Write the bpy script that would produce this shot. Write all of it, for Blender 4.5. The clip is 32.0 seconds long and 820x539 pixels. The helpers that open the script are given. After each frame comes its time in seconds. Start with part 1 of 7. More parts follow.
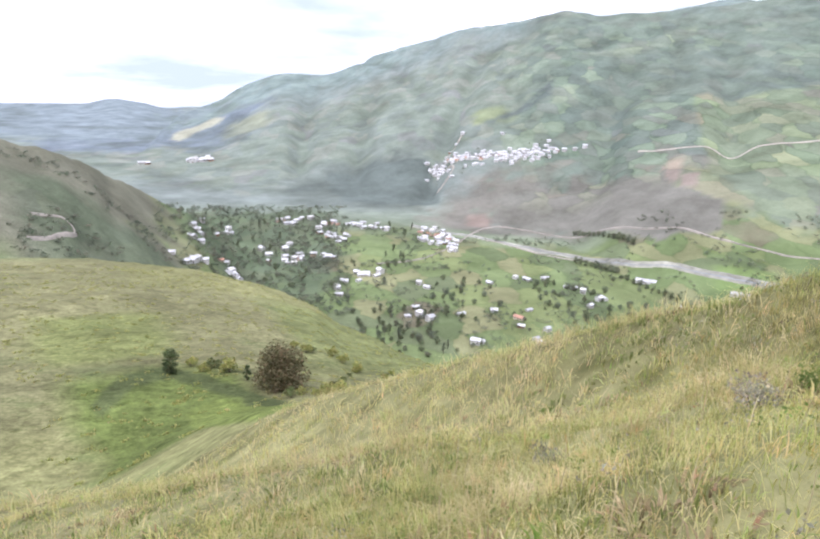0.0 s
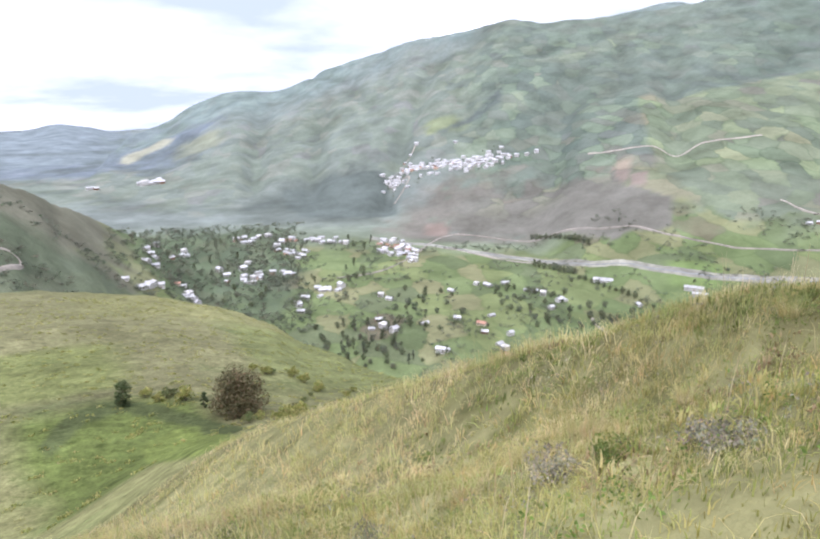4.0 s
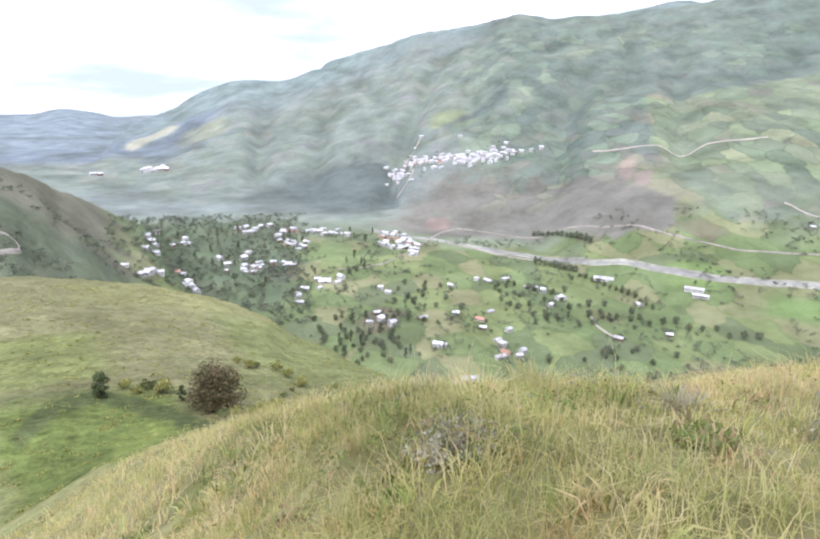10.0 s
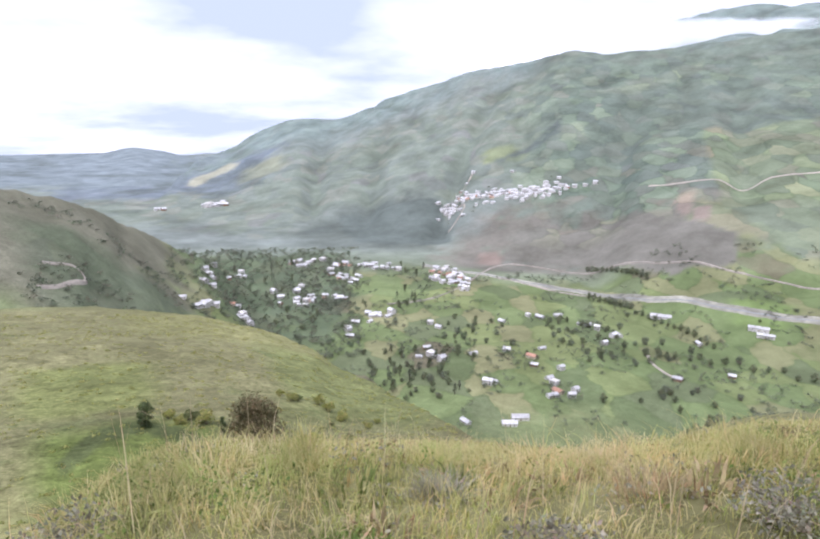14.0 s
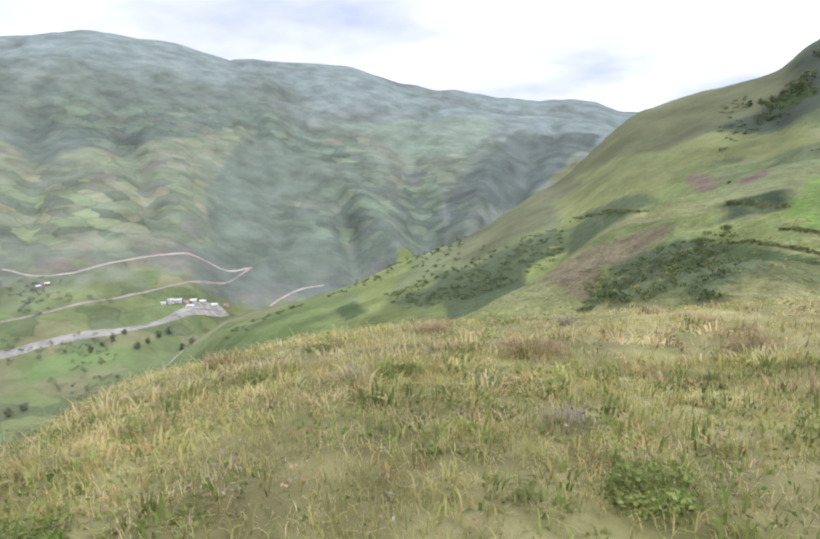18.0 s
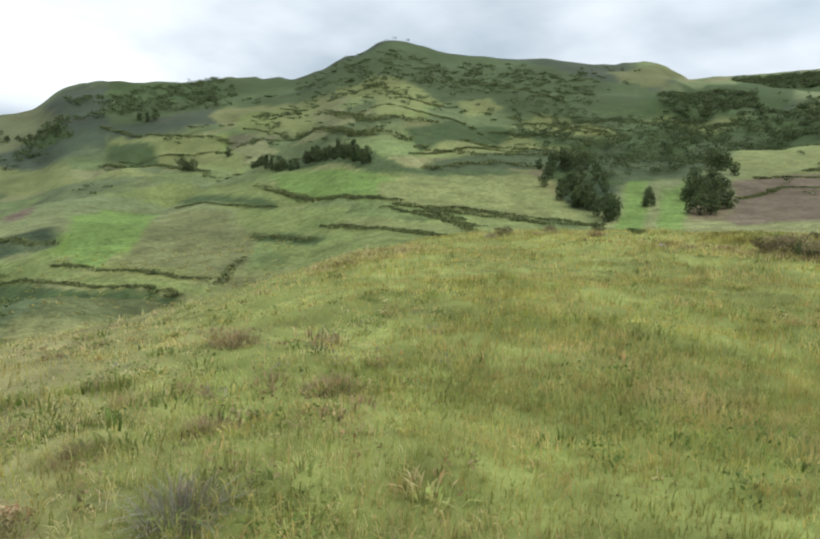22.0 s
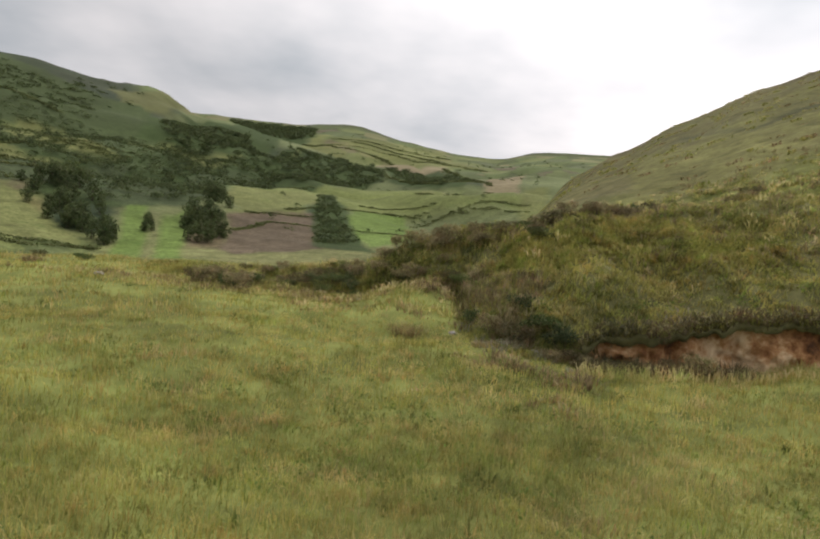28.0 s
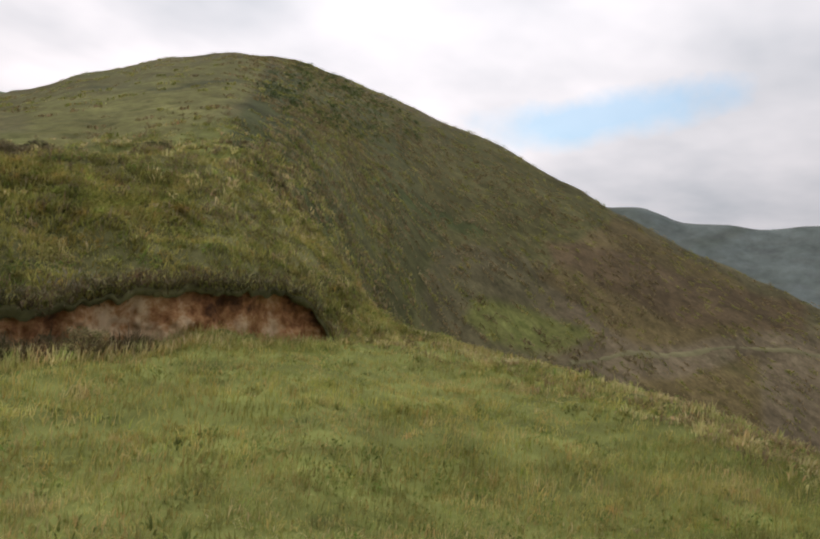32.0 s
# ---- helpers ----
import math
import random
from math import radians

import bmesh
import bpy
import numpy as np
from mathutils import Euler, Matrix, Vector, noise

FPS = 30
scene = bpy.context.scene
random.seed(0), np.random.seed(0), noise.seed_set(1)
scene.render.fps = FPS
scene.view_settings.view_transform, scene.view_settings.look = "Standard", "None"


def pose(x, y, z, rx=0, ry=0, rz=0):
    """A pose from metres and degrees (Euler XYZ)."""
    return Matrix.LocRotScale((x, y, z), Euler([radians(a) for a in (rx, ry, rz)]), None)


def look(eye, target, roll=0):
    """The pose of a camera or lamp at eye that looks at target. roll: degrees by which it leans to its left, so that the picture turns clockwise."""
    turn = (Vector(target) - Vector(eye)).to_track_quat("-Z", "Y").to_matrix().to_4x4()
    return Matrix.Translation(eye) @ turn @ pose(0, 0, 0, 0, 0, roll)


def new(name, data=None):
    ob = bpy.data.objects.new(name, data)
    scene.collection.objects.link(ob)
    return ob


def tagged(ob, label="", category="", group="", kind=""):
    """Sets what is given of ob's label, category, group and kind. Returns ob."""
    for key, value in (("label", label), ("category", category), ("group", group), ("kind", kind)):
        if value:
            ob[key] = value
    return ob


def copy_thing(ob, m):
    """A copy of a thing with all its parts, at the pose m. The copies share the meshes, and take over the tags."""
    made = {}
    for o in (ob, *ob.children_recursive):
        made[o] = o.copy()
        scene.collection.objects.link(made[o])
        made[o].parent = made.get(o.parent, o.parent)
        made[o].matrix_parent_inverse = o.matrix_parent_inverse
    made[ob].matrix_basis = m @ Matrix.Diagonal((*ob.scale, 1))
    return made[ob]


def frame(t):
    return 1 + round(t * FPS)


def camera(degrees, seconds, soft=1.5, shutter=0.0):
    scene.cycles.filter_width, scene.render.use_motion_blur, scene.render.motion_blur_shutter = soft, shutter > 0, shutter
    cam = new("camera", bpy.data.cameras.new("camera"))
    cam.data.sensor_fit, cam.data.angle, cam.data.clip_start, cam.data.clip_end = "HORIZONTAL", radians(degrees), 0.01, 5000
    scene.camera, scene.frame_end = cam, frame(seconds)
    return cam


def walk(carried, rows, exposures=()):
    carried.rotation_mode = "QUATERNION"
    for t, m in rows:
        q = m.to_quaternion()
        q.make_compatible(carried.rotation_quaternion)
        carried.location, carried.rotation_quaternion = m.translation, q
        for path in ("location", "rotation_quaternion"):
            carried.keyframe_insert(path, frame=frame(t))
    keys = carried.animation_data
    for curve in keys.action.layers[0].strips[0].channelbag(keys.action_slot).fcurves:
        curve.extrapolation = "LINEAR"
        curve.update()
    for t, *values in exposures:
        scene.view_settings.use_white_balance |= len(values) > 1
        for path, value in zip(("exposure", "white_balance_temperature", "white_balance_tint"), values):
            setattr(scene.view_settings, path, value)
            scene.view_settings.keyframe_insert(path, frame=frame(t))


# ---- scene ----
cam = camera(66.5, 32.0, soft=2.2)

# seconds, place, bearing, tilt, lean
ROWS = [
    (0, -7.81, -1.63, 0.60, 4.37, -17.39, 2.72), (0.5, -7.69, -1.62, 0.63, 8.18, -13.45, 1.82), (1, -7.57, -1.61, 0.65, 9.93, -17.60, 0.49), (1.5, -7.45, -1.60, 0.70, 18.00, -13.58, 2.60),
    (2, -7.33, -1.59, 0.75, 17.55, -14.63, 1.31), (2.5, -7.10, -1.53, 0.81, 18.92, -15.03, 1.21), (3, -6.86, -1.48, 0.93, 18.14, -15.62, -0.08), (3.5, -6.63, -1.42, 1.05, 9.66, -16.60, -1.22),
    (5.5, -5.09, -1.08, 1.18, 5.87, -15.19, 2.53), (6, -4.74, -1.01, 1.31, 2.44, -16.39, 3.63), (6.5, -4.40, -0.95, 1.44, 3.74, -17.24, 1.29), (7, -4.05, -0.88, 1.51, 0.38, -17.41, 1.29),
    (7.5, -3.71, -0.82, 1.58, 4.55, -17.05, 4.34), (8, -3.36, -0.75, 1.63, -0.41, -15.88, 2.33), (8.5, -3.02, -0.69, 1.68, 1.06, -17.92, 1.08), (9, -2.67, -0.62, 1.72, -0.05, -18.83, 0.04),
    (9.5, -2.40, -0.56, 1.75, 1.76, -20.20, 2.14), (10, -2.13, -0.51, 1.78, 7.73, -16.91, 1.85), (10.5, -1.85, -0.45, 1.79, 3.87, -20.55, 0.31), (11, -1.58, -0.39, 1.81, 4.95, -20.57, 0.28),
    (11.5, -1.31, -0.34, 1.81, 6.27, -20.74, 0.18), (12, -1.04, -0.28, 1.81, 7.44, -18.30, 0.86), (12.5, -0.69, -0.19, 1.80, 5.99, -15.19, 2.19), (13, -0.35, -0.09, 1.79, 1.92, -14.27, 1.56),
    (13.5, 0.00, 0.00, 1.77, 2.24, -13.94, 1.27), (15.5, 0.40, 0.00, 1.76, 19.11, -13.56, 1.19), (16, 0.43, -0.03, 1.75, 34.41, -13.54, 0.24), (16.5, 0.47, -0.07, 1.75, 44.92, -12.61, -0.35),
    (17, 0.50, -0.10, 1.75, 51.07, -10.85, -1.82), (17.5, 0.50, -0.17, 1.75, 62.77, -11.26, -0.73), (18, 0.50, -0.24, 1.76, 72.07, -10.69, -1.06), (18.5, 0.50, -0.31, 1.76, 78.63, -10.63, -2.13),
    (19, 0.50, -0.38, 1.77, 85.89, -10.02, -1.53), (19.5, 0.50, -0.45, 1.78, 92.95, -7.93, -0.99), (20, 0.45, -0.57, 1.79, 103.19, -7.63, -0.08), (20.5, 0.40, -0.68, 1.80, 110.35, -7.41, -1.80),
    (21, 0.35, -0.80, 1.81, 114.68, -6.18, -2.25), (21.5, 0.28, -0.90, 1.82, 121.10, -9.22, 0.48), (22, 0.20, -1.00, 1.84, 132.77, -6.59, 2.26), (22.5, 0.05, -1.15, 1.86, 132.93, -7.39, -0.64),
    (23, -0.10, -1.30, 1.88, 127.74, -7.56, -2.54), (23.5, -0.25, -1.45, 1.90, 132.29, -6.98, 0.33), (24, -0.40, -1.60, 1.92, 139.39, -5.17, 2.30), (24.5, -0.52, -1.72, 1.93, 148.16, -5.86, 3.70),
    (25, -0.64, -1.84, 1.95, 156.14, -4.62, 4.44), (25.5, -0.76, -1.96, 1.97, 159.81, -3.24, 4.44), (26, -0.88, -2.08, 1.98, 168.40, -2.22, 3.27), (26.5, -1.00, -2.20, 2.01, 171.41, -2.21, 4.25),
    (28.5, -1.40, -2.80, 2.03, 177.00, 0.34, 5.21), (29, -1.55, -3.05, 2.05, 180.75, 3.27, 4.64), (29.5, -1.70, -3.30, 2.06, 195.64, 5.36, 4.76), (30, -1.90, -3.70, 2.06, 210.44, 5.40, 5.53),
    (30.5, -2.10, -4.10, 2.05, 221.89, 2.59, 9.42), (31, -2.20, -4.30, 2.04, 232.03, 1.52, 8.82), (31.5, -2.28, -4.45, 2.03, 234.24, 2.71, 7.14), (32, -2.35, -4.60, 2.02, 226.31, 1.18, 6.99),
]

EXPOSURES = [(0, 0.58, 5830, 25), (1, 0.36, 5830, 25), (2, 0.48, 5830, 25), (5, 0.48, 5830, 25), (9, 0.58, 5800, 25), (12, 0.68, 5720, 24), (13, 0.27, 5850, 28), (14.5, 0.45, 5800, 26), (16, 0.52, 5720, 25), (17, 0.58, 5730, 27), (18, 0.3, 5900, 26), (20.5, -0.05, 6500, 17), (23.5, 0.02, 5950, 6), (26, -0.12, 6650, 11), (29, -0.5, 6950, 19), (31, -0.32, 6850, 19), (32, -0.68, 6800, 19)]
walk(cam, [(t, pose(x, y, z, 90 + tilt, 0, -bearing) @ pose(0, 0, 0, 0, 0, lean)) for t, x, y, z, bearing, tilt, lean in ROWS], EXPOSURES)

# ---- light ----
def node(tree, kind, **inputs):
    n = tree.nodes.new(kind)
    for key, value in inputs.items():
        n.inputs[key.replace("_", " ")].default_value = value
    return n


SUN_EL, SUN_AZ = radians(62), radians(215)
world = bpy.data.worlds.new("sky")
scene.world = world
world.use_nodes = True
wt = world.node_tree
wt.nodes.clear()
wout = wt.nodes.new("ShaderNodeOutputWorld")
sky = wt.nodes.new("ShaderNodeTexSky")
sky.sky_type, sky.sun_disc, sky.sun_elevation, sky.sun_rotation = "NISHITA", False, SUN_EL, SUN_AZ
sky.ozone_density = 0.3
clear = wt.nodes.new("ShaderNodeBackground")
clear.inputs["Strength"].default_value = 0.15
# thin high haze brightens the blue
haze = wt.nodes.new("ShaderNodeVectorMath")
haze.operation = "MULTIPLY"
haze.inputs[1].default_value = (1.2, 1.75, 1.7)
wt.links.new(sky.outputs[0], haze.inputs[0])
wt.links.new(haze.outputs[0], clear.inputs["Color"])
coord = wt.nodes.new("ShaderNodeTexCoord")
split = wt.nodes.new("ShaderNodeSeparateXYZ")
wt.links.new(coord.outputs["Generated"], split.inputs[0])
lift = wt.nodes.new("ShaderNodeMath")
lift.operation = "ADD"
lift.inputs[1].default_value = 0.22
wt.links.new(split.outputs["Z"], lift.inputs[0])
flat = wt.nodes.new("ShaderNodeVectorMath")
flat.operation = "DIVIDE"
comb = wt.nodes.new("ShaderNodeCombineXYZ")
for k in "XYZ":
    wt.links.new(lift.outputs[0], comb.inputs[k])
wt.links.new(coord.outputs["Generated"], flat.inputs[0])
wt.links.new(comb.outputs[0], flat.inputs[1])
cover_noise = node(wt, "ShaderNodeTexNoise", Scale=1.15, Detail=6.0, Roughness=0.55)
shade_noise = node(wt, "ShaderNodeTexNoise", Scale=0.9, Detail=5.0, Roughness=0.5)
shift = wt.nodes.new("ShaderNodeVectorMath")
shift.operation = "ADD"
shift.inputs[1].default_value = (6.4, -3.2, 0.9)
wt.links.new(flat.outputs[0], cover_noise.inputs["Vector"])
wt.links.new(flat.outputs[0], shift.inputs[0])
wt.links.new(shift.outputs[0], shade_noise.inputs["Vector"])
gap = wt.nodes.new("ShaderNodeValToRGB")
gap.color_ramp.elements[0].position, gap.color_ramp.elements[0].color = 0.2, (0, 0, 0, 1)
gap.color_ramp.elements[1].position, gap.color_ramp.elements[1].color = 0.29, (1, 1, 1, 1)
wt.links.new(cover_noise.outputs[0], gap.inputs[0])
# one long rift of blue low in the west
rift = wt.nodes.new("ShaderNodeVectorMath")
rift.operation = "SUBTRACT"
rift.inputs[1].default_value = (-0.873, -0.474, 0.268)
wt.links.new(coord.outputs["Generated"], rift.inputs[0])
thin = wt.nodes.new("ShaderNodeCombineXYZ")
for slot, axis in (("X", (-0.33, 0.61, 0.16)), ("Y", (0.65, 1.15, -3.9))):
    dot = wt.nodes.new("ShaderNodeVectorMath")
    dot.operation = "DOT_PRODUCT"
    dot.inputs[1].default_value = axis
    wt.links.new(rift.outputs[0], dot.inputs[0])
    wt.links.new(dot.outputs["Value"], thin.inputs[slot])
far_off = wt.nodes.new("ShaderNodeVectorMath")
far_off.operation = "LENGTH"
wt.links.new(thin.outputs[0], far_off.inputs[0])
ragged = node(wt, "ShaderNodeTexNoise", Scale=9.0, Detail=5.0, Roughness=0.6)
wt.links.new(coord.outputs["Generated"], ragged.inputs["Vector"])
torn = wt.nodes.new("ShaderNodeMath")
torn.operation = "MULTIPLY_ADD"
torn.inputs[1].default_value = 0.22
wt.links.new(ragged.outputs[0], torn.inputs[0])
wt.links.new(far_off.outputs["Value"], torn.inputs[2])
hole = wt.nodes.new("ShaderNodeValToRGB")
hole.color_ramp.elements[0].position, hole.color_ramp.elements[0].color = 0.18, (0.42, 0.42, 0.42, 1)
hole.color_ramp.elements[1].position, hole.color_ramp.elements[1].color = 0.27, (1, 1, 1, 1)
wt.links.new(torn.outputs[0], hole.inputs[0])
veil = wt.nodes.new("ShaderNodeMath")
veil.operation = "MULTIPLY"
wt.links.new(gap.outputs[0], veil.inputs[0])
wt.links.new(hole.outputs[0], veil.inputs[1])
grey = wt.nodes.new("ShaderNodeValToRGB")
grey.color_ramp.elements[0].position, grey.color_ramp.elements[0].color = 0.33, (0.60, 0.70, 0.77, 1)
grey.color_ramp.elements[1].position, grey.color_ramp.elements[1].color = 0.66, (1.36, 1.39, 1.42, 1)
wt.links.new(shade_noise.outputs[0], grey.inputs[0])
# the cloud glows where the sun stands behind it
toward = wt.nodes.new("ShaderNodeVectorMath")
toward.operation = "DOT_PRODUCT"
toward.inputs[1].default_value = (math.sin(SUN_AZ) * math.cos(SUN_EL), math.cos(SUN_AZ) * math.cos(SUN_EL), math.sin(SUN_EL))
wt.links.new(coord.outputs["Generated"], toward.inputs[0])
glow = wt.nodes.new("ShaderNodeMapRange")
glow.inputs["From Min"].default_value, glow.inputs["From Max"].default_value = 0.45, 0.82
glow.inputs["To Min"].default_value, glow.inputs["To Max"].default_value = 0.9, 1.5
wt.links.new(toward.outputs["Value"], glow.inputs["Value"])
cloud = wt.nodes.new("ShaderNodeBackground")
wt.links.new(glow.outputs[0], cloud.inputs["Strength"])
wt.links.new(grey.outputs[0], cloud.inputs["Color"])
both = wt.nodes.new("ShaderNodeMixShader")
wt.links.new(veil.outputs[0], both.inputs[0])
wt.links.new(clear.outputs[0], both.inputs[1])
wt.links.new(cloud.outputs[0], both.inputs[2])
wt.links.new(both.outputs[0], wout.inputs["Surface"])

sun = new("sun", bpy.data.lights.new("sun", "SUN"))
sun.data.energy, sun.data.angle, sun.data.color = 2.2, radians(22), (1.0, 0.95, 0.86)
sun.matrix_world = look((0, 0, 0), (-math.sin(SUN_AZ) * math.cos(SUN_EL), -math.cos(SUN_AZ) * math.cos(SUN_EL), -math.sin(SUN_EL)))


# ---- the lie of the land ----
def span(az, nodes, k):
    """The k-th value of a line of nodes (bearing, values...), smoothly along the bearing."""
    a = np.array([n[0] for n in nodes], float)
    v = np.array([n[k] for n in nodes], float)
    i = np.clip(np.searchsorted(a, az) - 1, 0, len(a) - 2)
    u = np.clip((az - a[i]) / (a[i + 1] - a[i]), 0, 1)
    m = np.gradient(v, a)
    h = a[i + 1] - a[i]
    return ((2 * u**3 - 3 * u**2 + 1) * v[i] + (u**3 - 2 * u**2 + u) * h * m[i] * 0.6
            + (-2 * u**3 + 3 * u**2) * v[i + 1] + (u**3 - u**2) * h * m[i + 1] * 0.6)


# the knoll's brow: bearing, distance, height at the brow, fall beyond it
BROW = [(-85, 6.6, -1.69, 0.50), (-60, 5.4, -1.92, 0.50), (-35, 4.9, -1.86, 0.67), (-20, 6.1, -1.80, 0.60), (0, 5.9, -1.76, 0.56), (22, 6.1, -1.80, 0.54),
        (37, 7.8, -1.78, 0.41), (50, 10.7, -1.82, 0.34), (60, 11.8, -1.84, 0.335), (75, 12.5, -1.74, 0.32), (95, 13.7, -1.60, 0.31), (108, 16.9, -1.62, 0.30), (121, 20.8, -1.11, 0.30),
        (131, 25.1, -0.33, 0.30), (140, 31.4, 0.16, 0.30), (152, 30.0, 0.62, 0.28), (163, 26.2, 0.72, 0.20), (175, 24.0, 0.48, 0.15), (200, 22.3, 0.45, 0.20),
        (212, 21.0, 0.48, 0.25), (219, 21.8, 0.40, 0.30), (225, 22.0, 0.36, 0.36), (230, 19.4, 0.36, 0.40), (236, 16.0, 0.42, 0.45), (241, 14.0, 0.36, 0.45), (247, 12.0, 0.05, 0.45), (252, 11.0, -0.55, 0.45), (258, 9.4, -1.50, 0.45), (275, 6.6, -1.69, 0.50)]
# slopes: bearing, foot distance, foot height, crest distance, crest height
FAR_RANGE = [(-60, 1800, -330, 2000, -330), (-26, 1850, -330, 2000, -330), (-20.4, 1900, -310, 2050, -306), (-18.8, 1900, -300, 2350, -277), (-17.4, 1900, -300, 2700, -240), (-16, 1850, -300, 3000, -208), (-13, 1800, -300, 3180, -146), (-11.5, 1750, -300, 3200, -100), (-7.4, 1650, -300, 3150, -22),
             (-4, 1600, -300, 3100, -22), (0.7, 1500, -300, 3050, 85), (4.3, 1430, -300, 3000, 141), (8.5, 1350, -300, 2900, 203), (12, 1300, -300, 2800, 226),
             (16, 1290, -298, 2750, 288), (19, 1280, -298, 2700, 268), (25, 1280, -298, 2650, 270), (32, 1260, -298, 2700, 318), (45, 1300, -298, 2800, 380), (60, 1400, -290, 2900, 340)]
DISTANT = [(-60, 2600, -300, 4250, -230), (-26, 2600, -300, 4250, -251), (-23.4, 2600, -300, 4250, -247), (-21, 2600, -300, 4250, -215), (-19, 2600, -300, 4250, -234), (-17.3, 2600, -300, 4250, -262), (-15, 2600, -300, 4250, -252), (-9, 2700, -300, 4250, -250)]
BACK_RANGE = [(16, 2700, 100, 3600, 300), (24, 2700, 200, 3500, 475), (28, 2600, 200, 3400, 510), (38, 2400, 150, 3300, 507), (46, 2300, 120, 3300, 575), (52, 2300, 100, 3300, 535),
              (56, 2200, 0, 3300, 482), (66, 2200, -50, 3300, 440), (75, 2200, -60, 3400, 333), (82, 2300, -60, 3500, 275), (88, 2400, -50, 3600, 258), (91, 2500, -50, 3700, 208), (100, 2600, -50, 3800, 190)]
LEFT_SPUR = [(-80, 300, -60, 600, 60), (-45, 420, -120, 700, -30), (-26.5, 520, -150, 800, -95), (-24, 560, -170, 830, -113), (-22, 600, -180, 880, -142), (-16.8, 700, -230, 1000, -212), (-10, 800, -300, 1050, -320)]
BOWL = [(-85, 30, -25, 250, -30), (-60, 60, -40, 320, -60), (-27.7, 78, -51, 370, -100), (-17.3, 78, -52, 350, -106), (-12.6, 78, -52, 330, -108), (-7.3, 80, -52, 300, -111), (-3.3, 82, -53, 260, -109),
        (2.4, 84, -54, 200, -94), (6.2, 84, -54, 150, -76), (12, 70, -50, 120, -70), (25, 66, -52, 115, -78), (40, 66, -52, 125, -84)]
FLANK = [(48, 600, -310, 900, -300), (55.6, 380, -170, 960, -240), (64, 330, -130, 900, -201), (75.5, 300, -115, 900, -128), (84.8, 280, -100, 950, -50), (92.7, 260, -75, 1050, 59), (97.7, 240, -60, 1050, 88),
         (101.6, 230, -55, 1050, 108), (104.2, 220, -50, 1050, 144), (109, 200, -40, 1020, 152), (115.5, 170, -30, 1000, 165), (122, 160, -22, 950, 169), (127, 160, -16, 920, 202), (130.3, 160, -14, 900, 221),
         (135.5, 165, -12, 900, 208), (142, 170, -12, 900, 201), (148, 180, -12, 920, 193), (152, 190, -10, 950, 199), (158, 200, -6, 900, 161), (164, 210, -4, 880, 140), (172, 220, 0, 880, 120), (190, 220, 5, 900, 110)]
REAR_RANGE = [(146, 800, 60, 1450, 240), (158, 700, 60, 1400, 263), (164, 600, 50, 1400, 266), (170, 560, 50, 1400, 280), (174, 520, 50, 1400, 260), (180, 460, 50, 1400, 240), (183, 440, 50, 1400, 238), (186, 430, 50, 1400, 256),
              (192.5, 420, 50, 1400, 260), (205, 420, 40, 1400, 250), (230, 500, 0, 1400, 150)]
SPUR_TWO = [(70, 190, -75, 220, -75), (77.4, 190, -66, 240, -61), (82.2, 190, -60, 270, -56), (91, 190, -54, 320, -37), (96.3, 190, -42, 360, -24), (104.4, 190, -30, 420, -8), (112, 190, -26, 460, -4), (125, 200, -20, 460, 2)]
SPUR_THREE = [(76, 60, -40, 90, -36), (86, 66, -36, 105, -27), (95, 72, -30, 120, -20), (103, 76, -26, 132, -18.5), (112, 80, -26, 140, -22), (120, 90, -26, 150, -26)]
HILL = [(158, 60, 0, 110, -12), (176, 36, 0.6, 120, 0), (183, 32, 1.6, 124, 5), (187, 30, 2.4, 128, 12.5), (190, 29, 2.9, 130, 20.5), (193.4, 28, 2.9, 133, 26.1), (198.5, 29, 3.2, 134, 33), (204, 30, 4.0, 134, 39.2), (209, 30, 4.6, 134, 42.7), (213.4, 29, 2.8, 134, 43.6), (217, 30, 0.6, 134, 42.4),
        (221, 35, -2.6, 134, 40.7), (229.8, 46, -8, 134, 34.4), (238.5, 54, -10, 134, 25.9), (242.7, 58, -11, 134, 21.4), (249.6, 62, -13, 134, 14.6), (255.3, 66, -16, 134, 10), (258.1, 68, -18, 134, 7), (264, 70, -24, 140, 0), (290, 60, -30, 200, -30)]
WEST_RANGE = [(225, 1800, -100, 3000, 470), (243.5, 1800, -200, 2900, 443), (245.6, 1800, -200, 2900, 452), (249.5, 1800, -200, 2900, 398), (253.1, 1800, -200, 2900, 400), (254.6, 1800, -200, 2900, 390), (258.7, 1800, -200, 2900, 417), (275, 1500, -200, 2600, 250), (300, 1800, -300, 3300, -150)]
